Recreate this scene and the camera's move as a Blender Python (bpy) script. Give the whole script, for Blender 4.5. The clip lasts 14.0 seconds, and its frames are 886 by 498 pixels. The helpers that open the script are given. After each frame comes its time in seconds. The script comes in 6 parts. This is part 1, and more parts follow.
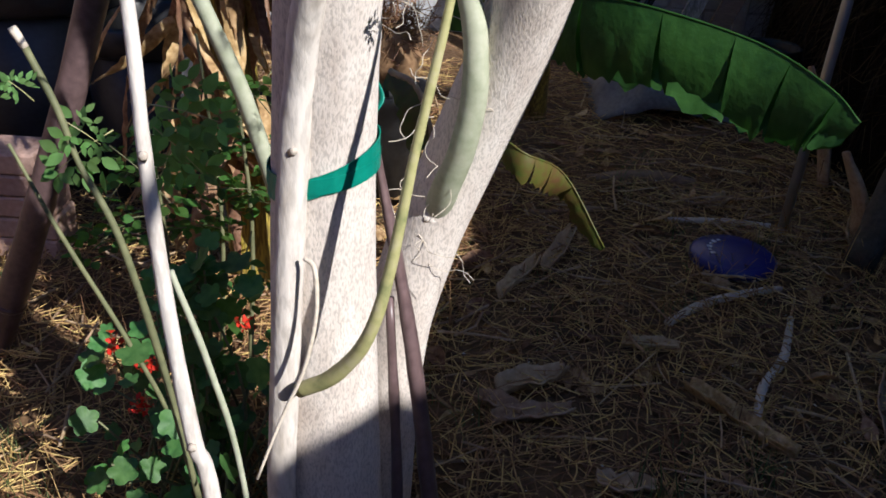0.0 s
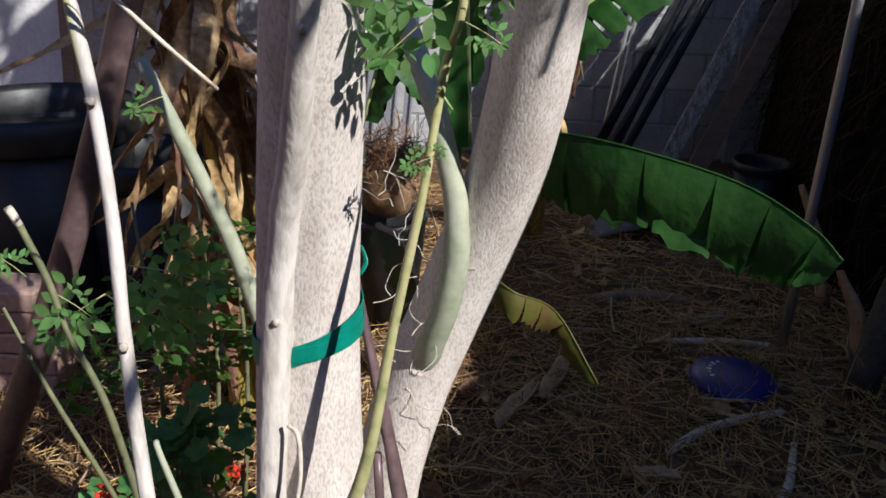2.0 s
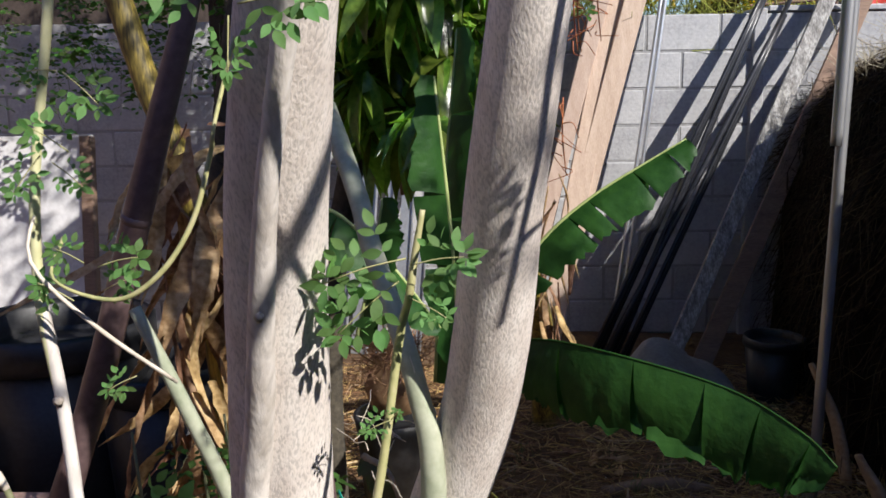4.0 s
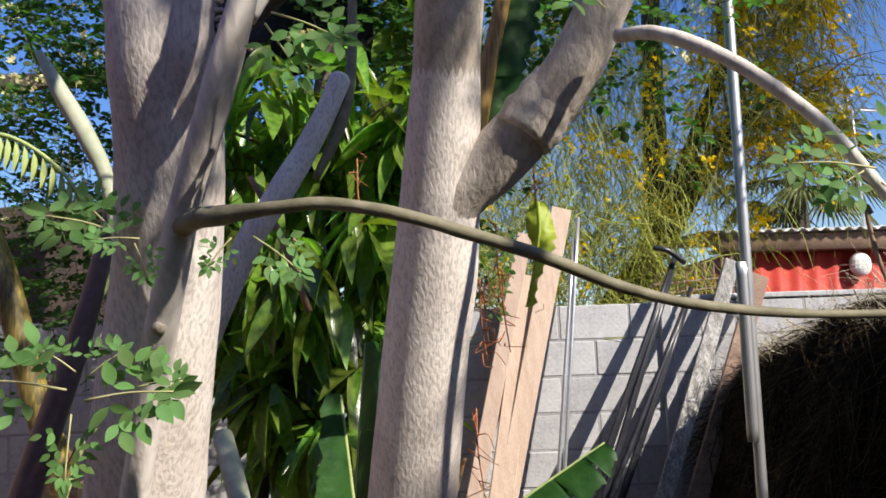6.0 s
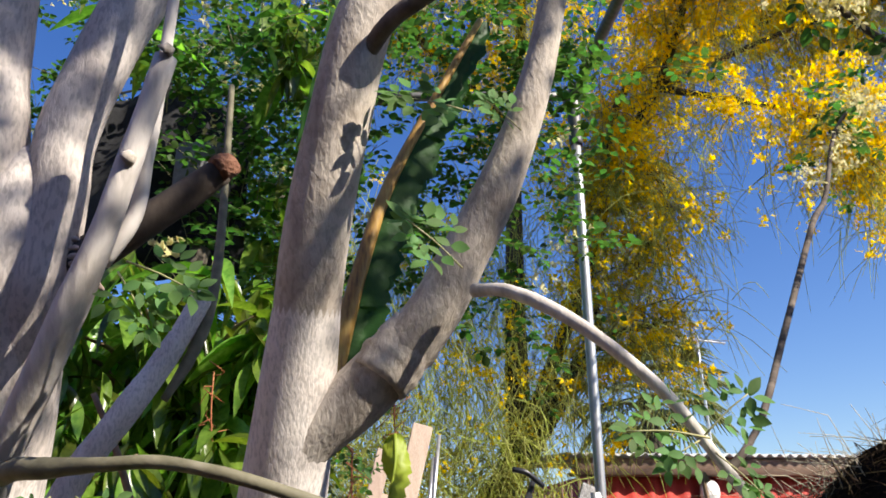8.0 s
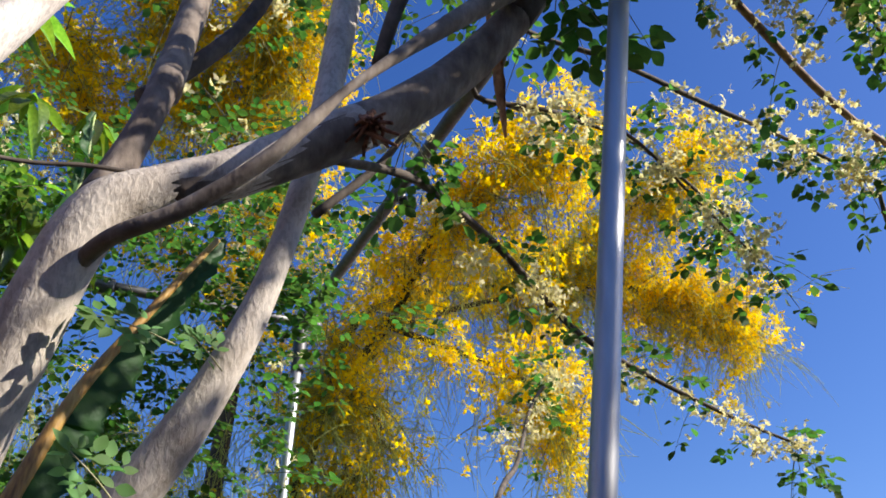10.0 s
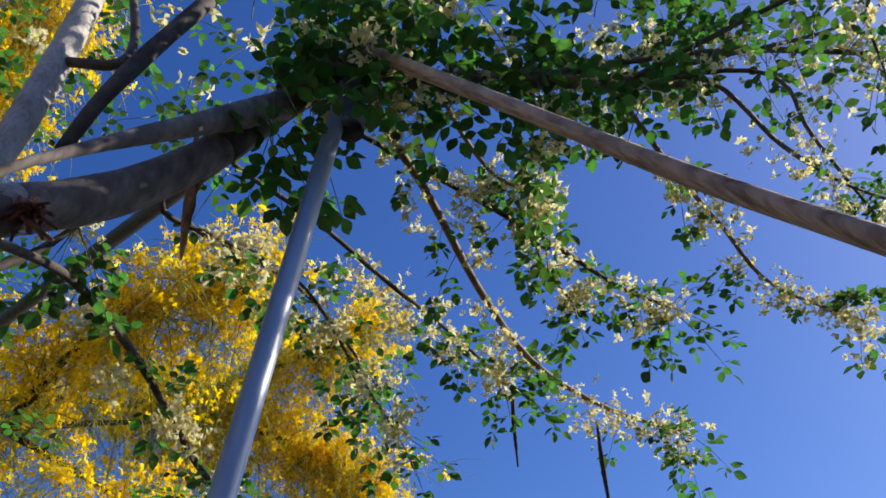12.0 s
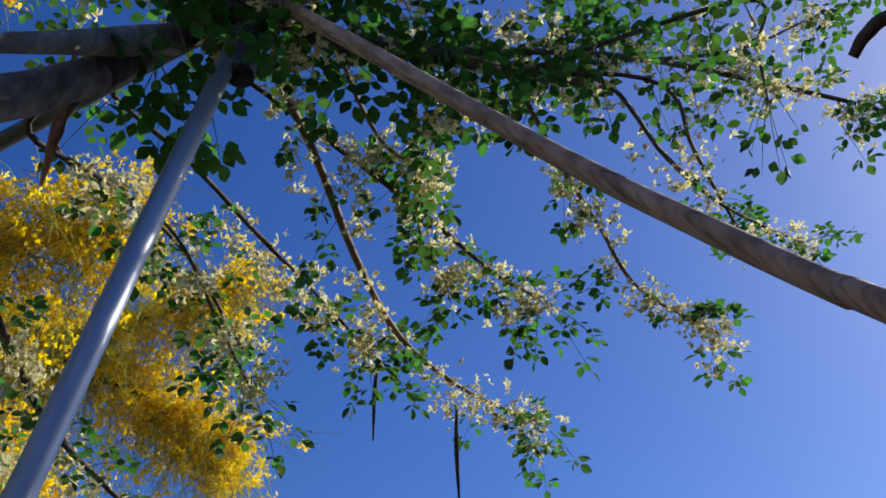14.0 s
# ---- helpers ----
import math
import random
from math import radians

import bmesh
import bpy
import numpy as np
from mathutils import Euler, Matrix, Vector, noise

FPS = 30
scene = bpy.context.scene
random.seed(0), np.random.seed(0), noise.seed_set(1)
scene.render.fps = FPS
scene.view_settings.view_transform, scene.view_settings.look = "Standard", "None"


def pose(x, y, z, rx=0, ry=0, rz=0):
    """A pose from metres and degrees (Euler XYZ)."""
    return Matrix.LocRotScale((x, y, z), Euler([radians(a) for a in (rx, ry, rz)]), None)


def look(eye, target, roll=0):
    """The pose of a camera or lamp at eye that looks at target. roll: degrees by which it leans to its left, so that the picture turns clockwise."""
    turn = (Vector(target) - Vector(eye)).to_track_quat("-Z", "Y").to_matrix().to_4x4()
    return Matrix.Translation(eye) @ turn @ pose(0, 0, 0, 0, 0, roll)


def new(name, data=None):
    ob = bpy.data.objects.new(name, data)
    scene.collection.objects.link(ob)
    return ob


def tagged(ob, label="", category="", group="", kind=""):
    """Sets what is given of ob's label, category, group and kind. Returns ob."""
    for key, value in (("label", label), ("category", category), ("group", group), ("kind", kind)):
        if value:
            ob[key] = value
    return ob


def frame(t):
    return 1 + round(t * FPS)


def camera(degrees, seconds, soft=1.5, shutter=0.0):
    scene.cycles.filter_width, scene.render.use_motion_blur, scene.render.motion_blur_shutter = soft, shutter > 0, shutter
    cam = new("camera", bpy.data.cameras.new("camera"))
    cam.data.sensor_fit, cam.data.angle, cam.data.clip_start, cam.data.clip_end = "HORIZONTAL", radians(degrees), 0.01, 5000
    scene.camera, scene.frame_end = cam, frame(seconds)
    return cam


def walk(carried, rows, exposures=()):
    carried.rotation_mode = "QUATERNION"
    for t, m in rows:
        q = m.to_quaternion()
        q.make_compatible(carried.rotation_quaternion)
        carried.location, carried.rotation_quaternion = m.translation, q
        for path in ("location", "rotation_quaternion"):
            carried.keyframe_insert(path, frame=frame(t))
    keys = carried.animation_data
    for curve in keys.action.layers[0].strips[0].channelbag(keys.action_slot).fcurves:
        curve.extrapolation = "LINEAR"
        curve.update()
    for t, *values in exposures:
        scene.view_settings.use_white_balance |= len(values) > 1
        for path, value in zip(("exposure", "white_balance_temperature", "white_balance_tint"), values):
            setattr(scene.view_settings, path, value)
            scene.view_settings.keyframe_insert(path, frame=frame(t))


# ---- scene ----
cam = camera(54.3, 14.0, soft=1.7)
PATH = [
    (0, (-0.065, 0.28, 1.302), (-0.042, 2.031, 0.336), 3.7),
    (0.5, (-0.06, 0.283, 1.312), (-0.04, 2.048, 0.372), 3.4),
    (1, (-0.051, 0.291, 1.341), (-0.041, 2.073, 0.434), 3.0),
    (1.5, (-0.041, 0.29, 1.357), (-0.042, 2.106, 0.52), 2.5),
    (2, (-0.036, 0.297, 1.382), (-0.043, 2.149, 0.627), 2.3),
    (2.5, (-0.028, 0.302, 1.411), (-0.046, 2.188, 0.745), 1.9),
    (2.7, (-0.016, 0.299, 1.425), (-0.048, 2.197, 0.795), 1.8),
    (4.8, (0.051, 0.268, 1.511), (0.018, 2.261, 1.349), -3.2),
    (5, (0.051, 0.265, 1.513), (0.037, 2.263, 1.421), -3.7),
    (5.5, (0.065, 0.337, 1.552), (0.113, 2.336, 1.609), -2.1),
    (6, (0.073, 0.344, 1.569), (0.18, 2.326, 1.813), -2.1),
    (6.5, (0.075, 0.351, 1.588), (0.257, 2.301, 1.993), -2.3),
    (7, (0.078, 0.353, 1.597), (0.33, 2.268, 2.114), -2.1),
    (7.2, (0.078, 0.354, 1.599), (0.359, 2.257, 2.149), -2.0),
    (9.3, (0.098, 0.286, 1.606), (0.778, 1.887, 2.593), -0.2),
    (9.5, (0.1, 0.285, 1.61), (0.835, 1.834, 2.641), -0.3),
    (10, (0.097, 0.304, 1.63), (0.982, 1.693, 2.765), -0.0),
    (10.5, (0.091, 0.291, 1.627), (1.095, 1.514, 2.85), 0.0),
    (11, (0.094, 0.286, 1.631), (1.194, 1.339, 2.928), -0.4),
    (11.5, (0.101, 0.291, 1.639), (1.286, 1.17, 2.989), -1.7),
    (12, (0.11, 0.287, 1.639), (1.363, 1.017, 3.017), -3.1),
    (12.5, (0.117, 0.285, 1.638), (1.434, 0.908, 3.009), -4.2),
    (13, (0.127, 0.29, 1.641), (1.516, 0.836, 2.972), -4.5),
    (13.5, (0.133, 0.285, 1.635), (1.54, 0.804, 2.958), -3.6),
    (14, (0.137, 0.285, 1.635), (1.536, 0.797, 2.969), -2.8),
]
walk(cam, [(t, look(eye, target, roll)) for t, eye, target, roll in PATH], exposures=[(0, 0.2, 6200, 10), (1.5, 0.04, 6200, 10), (2.7, 0.02, 6250, 10), (5, 0.28, 6700, 10), (7, 0.38, 7000, 10), (9.5, 0.5, 6900, 10), (10.2, 0.42, 6700, 10), (11, 0.3, 6500, 10), (12.5, 0.04, 6350, 10), (13, -0.05, 6200, 10), (13.5, -0.36, 6100, 10), (14, -0.2, 6050, 10)])

# ---- light ----
SUN_AZ, SUN_EL = 131.0, 37.5
world = bpy.data.worlds.new("world")
scene.world = world
world.use_nodes = True
wn = world.node_tree
sky = wn.nodes.new("ShaderNodeTexSky")
sky.sky_type = "NISHITA"
sky.sun_disc = False
sky.sun_elevation, sky.sun_rotation = radians(SUN_EL), radians(SUN_AZ)
sky.air_density, sky.dust_density, sky.ozone_density = 1.0, 0.6, 3.0
back = wn.nodes["Background"]
back.inputs["Strength"].default_value = 0.14
tone = wn.nodes.new("ShaderNodeHueSaturation")
tone.inputs["Saturation"].default_value, tone.inputs["Hue"].default_value = 1.3, 0.517
wn.links.new(sky.outputs["Color"], tone.inputs["Color"])
wn.links.new(tone.outputs["Color"], back.inputs["Color"])
sun = new("sun", bpy.data.lights.new("sun", "SUN"))
sun.data.energy, sun.data.angle, sun.data.color = 6.4, radians(0.55), (1.0, 0.955, 0.9)
to_sun = Vector((math.sin(radians(SUN_AZ)) * math.cos(radians(SUN_EL)), math.cos(radians(SUN_AZ)) * math.cos(radians(SUN_EL)), math.sin(radians(SUN_EL))))
sun.matrix_world = look(to_sun * 40, (0, 0, 0))

# ---- materials ----


def mat(name, cols, scale=8.0, rough=0.7, metal=0.0, bump=0.0, bscale=40.0, stretch=(1, 1, 1), vary=0.0, glow=0.0, fine=60.0, spec=0.4, dist=0.01, wave=0.0, twist=0.0, crease=0.0):
    """A surface of two or three colours mixed by coarse and fine noise. vary: change from piece to piece. crease: shade
    put into the colour of the bump's furrows. glow: share of light let through (leaves).
    """
    m = bpy.data.materials.new(name)
    m.use_nodes = True
    nt = m.node_tree
    n, l = nt.nodes, nt.links
    b = n["Principled BSDF"]
    tc = n.new("ShaderNodeTexCoord")
    mp = n.new("ShaderNodeMapping")
    mp.inputs["Scale"].default_value = stretch
    l.new(tc.outputs["Object"], mp.inputs["Vector"])
    n1 = n.new("ShaderNodeTexNoise")
    n1.inputs["Scale"].default_value, n1.inputs["Detail"].default_value, n1.inputs["Roughness"].default_value = scale, 6, 0.6
    n2 = n.new("ShaderNodeTexNoise")
    n2.inputs["Scale"].default_value, n2.inputs["Detail"].default_value = fine, 4
    for q in (n1, n2):
        l.new(mp.outputs["Vector"], q.inputs["Vector"])
    mixf = n.new("ShaderNodeMath")
    mixf.operation = "MULTIPLY_ADD"
    mixf.inputs[1].default_value = 0.45
    l.new(n2.outputs["Fac"], mixf.inputs[0])
    half = n.new("ShaderNodeMath")
    half.operation = "MULTIPLY"
    half.inputs[1].default_value = 0.55
    l.new(n1.outputs["Fac"], half.inputs[0])
    l.new(half.outputs[0], mixf.inputs[2])
    ramp = n.new("ShaderNodeValToRGB")
    ramp.color_ramp.elements[0].position, ramp.color_ramp.elements[1].position = 0.34, 0.66
    ramp.color_ramp.elements[0].color = (*cols[0], 1)
    ramp.color_ramp.elements[1].color = (*cols[-1], 1)
    if len(cols) > 2:
        ramp.color_ramp.elements.new(0.5).color = (*cols[1], 1)
    l.new(mixf.outputs[0], ramp.inputs["Fac"])
    colour = ramp.outputs["Color"]
    if vary:
        oi = n.new("ShaderNodeObjectInfo")
        ge = n.new("ShaderNodeNewGeometry")
        add = n.new("ShaderNodeMath")
        add.operation = "ADD"
        l.new(oi.outputs["Random"], add.inputs[0])
        l.new(ge.outputs["Random Per Island"], add.inputs[1])
        wrap = n.new("ShaderNodeMath")
        wrap.operation = "FRACT"
        l.new(add.outputs[0], wrap.inputs[0])
        rng = n.new("ShaderNodeMapRange")
        rng.inputs["To Min"].default_value, rng.inputs["To Max"].default_value = 1 - vary, 1 + vary
        l.new(wrap.outputs[0], rng.inputs["Value"])
        hsv = n.new("ShaderNodeHueSaturation")
        l.new(rng.outputs[0], hsv.inputs["Value"])
        hue = n.new("ShaderNodeMapRange")
        hue.inputs["To Min"].default_value, hue.inputs["To Max"].default_value = 0.5 - 0.05 * vary, 0.5 + 0.05 * vary
        l.new(wrap.outputs[0], hue.inputs["Value"])
        l.new(hue.outputs[0], hsv.inputs["Hue"])
        l.new(colour, hsv.inputs["Color"])
        colour = hsv.outputs["Color"]
    l.new(colour, b.inputs["Base Color"])
    b.inputs["Roughness"].default_value, b.inputs["Metallic"].default_value = rough, metal
    b.inputs["Specular IOR Level"].default_value = spec
    if bump:
        bn = n.new("ShaderNodeTexNoise")
        bn.inputs["Scale"].default_value, bn.inputs["Detail"].default_value = bscale, 5
        bn.inputs["Distortion"].default_value = twist
        l.new(mp.outputs["Vector"], bn.inputs["Vector"])
        height = bn.outputs["Fac"]
        if wave:
            vo = n.new("ShaderNodeTexVoronoi")
            vo.feature = "DISTANCE_TO_EDGE"
            vo.inputs["Scale"].default_value = wave
            warp = n.new("ShaderNodeMixRGB")
            warp.blend_type = "ADD"
            warp.inputs[0].default_value = 0.03
            l.new(mp.outputs["Vector"], warp.inputs[1])
            l.new(bn.outputs["Color"], warp.inputs[2])
            l.new(warp.outputs[0], vo.inputs["Vector"])
            cl = n.new("ShaderNodeMath")
            cl.operation = "MINIMUM"
            cl.inputs[1].default_value = 0.16
            l.new(vo.outputs["Distance"], cl.inputs[0])
            mu = n.new("ShaderNodeMath")
            mu.operation = "MULTIPLY_ADD"
            mu.inputs[1].default_value = 4.0
            l.new(cl.outputs[0], mu.inputs[0])
            l.new(bn.outputs["Fac"], mu.inputs[2])
            height = mu.outputs[0]
        if crease:
            # low spots of the bump noise get a darker colour, as furrow shade
            furrow = n.new("ShaderNodeMapRange")
            furrow.inputs["From Min"].default_value, furrow.inputs["From Max"].default_value = 0.4, 0.52
            furrow.inputs["To Min"].default_value, furrow.inputs["To Max"].default_value = 1 - crease, 1.0
            l.new(bn.outputs["Fac"], furrow.inputs["Value"])
            furrowed = n.new("ShaderNodeHueSaturation")
            l.new(furrow.outputs[0], furrowed.inputs["Value"])
            l.new(colour, furrowed.inputs["Color"])
            l.new(furrowed.outputs["Color"], b.inputs["Base Color"])
        bp = n.new("ShaderNodeBump")
        bp.inputs["Strength"].default_value, bp.inputs["Distance"].default_value = bump, dist
        l.new(height, bp.inputs["Height"])
        l.new(bp.outputs["Normal"], b.inputs["Normal"])
    if glow:
        tr = n.new("ShaderNodeBsdfTranslucent")
        bright = n.new("ShaderNodeHueSaturation")
        bright.inputs["Value"].default_value, bright.inputs["Saturation"].default_value = (1.15 if max(cols[-1]) > 0.4 else 1.9), 1.1
        l.new(colour, bright.inputs["Color"])
        l.new(bright.outputs["Color"], tr.inputs["Color"])
        ms = n.new("ShaderNodeMixShader")
        ms.inputs["Fac"].default_value = glow
        l.new(b.outputs["BSDF"], ms.inputs[1])
        l.new(tr.outputs["BSDF"], ms.inputs[2])
        l.new(ms.outputs[0], n["Material Output"].inputs["Surface"])
    return m


M_BARK = mat("pale_bark", [(0.53, 0.455, 0.4), (0.66, 0.59, 0.53), (0.76, 0.7, 0.64)], 7, 0.85, bump=0.55, bscale=330, stretch=(1, 1, 0.38), fine=40, dist=0.0018, twist=0.2, crease=0.26)
M_BARK2 = mat("smooth_pale_bark", [(0.48, 0.42, 0.36), (0.66, 0.6, 0.54), (0.74, 0.69, 0.63)], 14, 0.75, bump=0.6, bscale=110, stretch=(1, 1, 0.3), dist=0.003, fine=60, crease=0.18)
M_MIDBARK = mat("tan_grey_bark", [(0.34, 0.275, 0.215), (0.52, 0.45, 0.375), (0.63, 0.56, 0.475)], 9, 0.85, bump=0.7, bscale=190, stretch=(1, 1, 0.5), fine=40, dist=0.0025, twist=0.4, crease=0.2)
M_FOLD = mat("pinkish_folded_bark", [(0.4, 0.28, 0.22), (0.58, 0.46, 0.38)], 40, 0.85, bump=0.8, bscale=150, dist=0.003)
# two limb barks darkened in colour for the backlit shade overhead
M_LIMB = mat("grey_brown_bark_shaded", [(0.035, 0.025, 0.02), (0.085, 0.065, 0.05), (0.15, 0.12, 0.095)], 16, 0.85, bump=0.5, bscale=90, stretch=(1, 1, 0.6), dist=0.003)
M_WARMLIMB = mat("mottled_limb_bark_shaded", [(0.07, 0.05, 0.038), (0.19, 0.148, 0.115), (0.36, 0.3, 0.24)], 10, 0.85, bump=0.6, bscale=120, stretch=(1, 1, 0.5), fine=50, dist=0.003)
M_GREENSTEM = mat("green_stem", [(0.22, 0.24, 0.1), (0.4, 0.38, 0.17), (0.46, 0.42, 0.25)], 18, 0.6, bump=0.2, bscale=80, dist=0.002)
M_YOUNG = mat("yellow_green_stem", [(0.44, 0.43, 0.22), (0.64, 0.61, 0.38)], 12, 0.6, bump=0.2, bscale=80, dist=0.002)
M_GREYGREEN = mat("grey_green_stem", [(0.27, 0.3, 0.2), (0.44, 0.45, 0.34)], 16, 0.65, bump=0.25, bscale=80, dist=0.002)
M_ARM = mat("dull_olive_bark", [(0.09, 0.08, 0.05), (0.17, 0.155, 0.095), (0.25, 0.225, 0.155)], 14, 0.7, bump=0.4, bscale=80, dist=0.003)
M_DULLSTEM = mat("dull_green_stem", [(0.09, 0.1, 0.05), (0.2, 0.2, 0.1)], 16, 0.65)
M_TWIG = mat("brown_twig", [(0.16, 0.1, 0.06), (0.34, 0.23, 0.15)], 22, 0.8, bump=0.3, bscale=120, dist=0.002)
M_PURPLE = mat("purple_brown_stem", [(0.07, 0.045, 0.045), (0.16, 0.105, 0.105)], 9, 0.36, bump=0.2, bscale=30, dist=0.003)
M_YSTEM = mat("yellow_black_stem", [(0.03, 0.024, 0.012), (0.2, 0.15, 0.035), (0.6, 0.46, 0.08)], 6, 0.55, stretch=(3, 3, 0.45), bump=0.2, bscale=30)
M_SCAR = mat("raw_red_wood", [(0.1, 0.035, 0.02), (0.35, 0.17, 0.1)], 60, 0.9, bump=0.8, bscale=120)
M_LEAF = mat("moringa_leaf", [(0.034, 0.085, 0.018), (0.08, 0.165, 0.036)], 20, 0.55, vary=0.45, glow=0.45, spec=0.25)
M_LEAF_LIGHT = mat("young_leaf", [(0.1, 0.2, 0.05), (0.15, 0.28, 0.1)], 20, 0.6, vary=0.3, glow=0.4, spec=0.2)
M_CREAM = mat("cream_blossom", [(0.66, 0.58, 0.24), (0.84, 0.79, 0.5)], 20, 0.6, vary=0.2, glow=0.5)
M_YELLOW = mat("yellow_blossom", [(0.87, 0.62, 0.012), (0.95, 0.78, 0.05)], 20, 0.6, vary=0.12, glow=0.7)
M_STRAND = mat("thin_green_strand", [(0.36, 0.4, 0.09), (0.56, 0.56, 0.16)], 20, 0.6, vary=0.3, glow=0.5)
M_PVTWIG = mat("olive_twig", [(0.14, 0.13, 0.04), (0.26, 0.23, 0.08)], 12, 0.8)
M_ORANGE = mat("orange_brown_stalk", [(0.12, 0.06, 0.02), (0.4, 0.22, 0.05), (0.5, 0.34, 0.09)], 7, 0.5, stretch=(3, 3, 0.6), bump=0.2, bscale=40)
M_PVBARK = mat("dark_rough_bark", [(0.03, 0.025, 0.02), (0.1, 0.085, 0.06)], 12, 0.9, bump=0.8, bscale=40)
M_MANGO = mat("glossy_long_leaf", [(0.06, 0.13, 0.016), (0.22, 0.33, 0.055)], 10, 0.27, vary=0.7, glow=0.42, bump=0.2, bscale=45, spec=0.6)
M_BANANA = mat("banana_leaf", [(0.014, 0.055, 0.011), (0.036, 0.11, 0.02)], 6, 0.5, glow=0.22, bump=0.4, bscale=26, fine=30, spec=0.25)
M_BANANA_Y = mat("yellowing_leaf", [(0.1, 0.05, 0.02), (0.085, 0.085, 0.016), (0.045, 0.1, 0.018)], 11, 0.5, glow=0.1)
M_YGREEN = mat("yellow_green_leaf", [(0.26, 0.36, 0.03), (0.42, 0.5, 0.06)], 14, 0.5, glow=0.35)
M_RIB = mat("pale_midrib", [(0.3, 0.38, 0.12), (0.42, 0.48, 0.2)], 12, 0.5)
M_DEAD = mat("dead_leaf", [(0.11, 0.05, 0.02), (0.34, 0.2, 0.1), (0.54, 0.38, 0.23)], 9, 0.8, vary=0.45, glow=0.18, bump=0.6, bscale=40)
M_HUSK = mat("dry_sheath", [(0.28, 0.18, 0.1), (0.52, 0.385, 0.245)], 9, 0.85, vary=0.25, bump=0.5, bscale=70)
M_STICK = mat("bleached_stick", [(0.5, 0.43, 0.34), (0.72, 0.64, 0.53)], 25, 0.85, bump=0.3, bscale=90)
M_DIRT = mat("dry_soil", [(0.052, 0.027, 0.012), (0.12, 0.066, 0.03), (0.2, 0.118, 0.056)], 3.5, 0.95, bump=0.9, bscale=22, fine=45, dist=0.03)
M_STRAW = mat("straw", [(0.3, 0.165, 0.062), (0.58, 0.38, 0.17)], 9, 0.8, vary=0.55)
M_GRASS = mat("grass_blade", [(0.06, 0.09, 0.025), (0.13, 0.16, 0.06)], 9, 0.6, vary=0.4, glow=0.25)
M_CRUMB = mat("fallen_petals", [(0.5, 0.45, 0.35), (0.7, 0.66, 0.55)], 9, 0.8, vary=0.3)
M_BLOCK = mat("grey_block_paint", [(0.3, 0.3, 0.31), (0.4, 0.4, 0.41), (0.47, 0.47, 0.47)], 5, 0.9, vary=0.08, bump=0.35, bscale=55, dist=0.006)
M_MORTAR = mat("grey_mortar", [(0.24, 0.24, 0.245), (0.34, 0.34, 0.34)], 8, 0.95, bump=0.4, bscale=60)
M_LUMBER = mat("new_lumber", [(0.36, 0.25, 0.19), (0.52, 0.4, 0.32)], 5, 0.7, stretch=(6, 6, 0.5), vary=0.15, bump=0.15, bscale=30)
M_OLDBOARD = mat("flaking_white_board", [(0.08, 0.075, 0.07), (0.26, 0.25, 0.235), (0.55, 0.54, 0.51)], 12, 0.8, stretch=(3, 3, 0.6), bump=0.4, bscale=40)
M_BEAM = mat("weathered_grey_wood", [(0.2, 0.135, 0.085), (0.5, 0.37, 0.245), (0.64, 0.5, 0.35)], 22, 0.8, stretch=(3, 0.45, 0.3), bump=0.7, bscale=60, fine=90, crease=0.3)
M_GALV = mat("galvanised_steel", [(0.42, 0.422, 0.425), (0.56, 0.56, 0.56)], 10, 0.42, metal=0.75, bump=0.05, bscale=60, stretch=(1, 1, 0.2))
M_DARKSTEEL = mat("dull_dark_steel", [(0.07, 0.07, 0.075), (0.16, 0.155, 0.15)], 14, 0.5, metal=0.7)
M_BLACKPIPE = mat("black_plastic_pipe", [(0.01, 0.011, 0.014), (0.03, 0.031, 0.037)], 14, 0.33, vary=0.3)
M_BLACK = mat("black_plastic", [(0.01, 0.01, 0.011), (0.028, 0.028, 0.03)], 10, 0.42, bump=0.1)
M_CLOTH = mat("black_shade_cloth", [(0.008, 0.008, 0.009), (0.02, 0.02, 0.022)], 20, 0.9, bump=0.4, bscale=25)
M_GREYCLOTH = mat("grey_tarp", [(0.1, 0.1, 0.105), (0.2, 0.2, 0.205)], 6, 0.75, bump=0.3, bscale=18)
M_RED = mat("red_painted_steel", [(0.36, 0.03, 0.022), (0.46, 0.05, 0.035)], 4, 0.55, bump=0.1)
M_WHITE = mat("white_painted_steel", [(0.62, 0.62, 0.6), (0.8, 0.8, 0.78)], 5, 0.5)
M_FASCIA = mat("brown_fascia", [(0.16, 0.1, 0.07), (0.3, 0.2, 0.14)], 5, 0.75, stretch=(0.6, 3, 3))
M_DARKWALL = mat("dark_brown_render", [(0.035, 0.026, 0.022), (0.075, 0.055, 0.045)], 5, 0.9, bump=0.3, bscale=30)
M_PANEL = mat("whitewashed_panel", [(0.5, 0.49, 0.49), (0.7, 0.69, 0.69)], 4, 0.85, bump=0.2, bscale=14)
M_BRICK = mat("pinkish_paver", [(0.32, 0.19, 0.15), (0.5, 0.34, 0.28)], 8, 0.9, vary=0.15, bump=0.4, bscale=50)
M_BLUE = mat("blue_plastic", [(0.008, 0.011, 0.13), (0.012, 0.018, 0.19)], 8, 0.3, spec=0.4)
M_MARK = mat("white_mark", [(0.6, 0.6, 0.65), (0.8, 0.8, 0.85)], 9, 0.4)
M_TAPE = mat("green_tie_tape", [(0.004, 0.16, 0.115), (0.008, 0.26, 0.19)], 12, 0.35, bump=0.1, bscale=40)
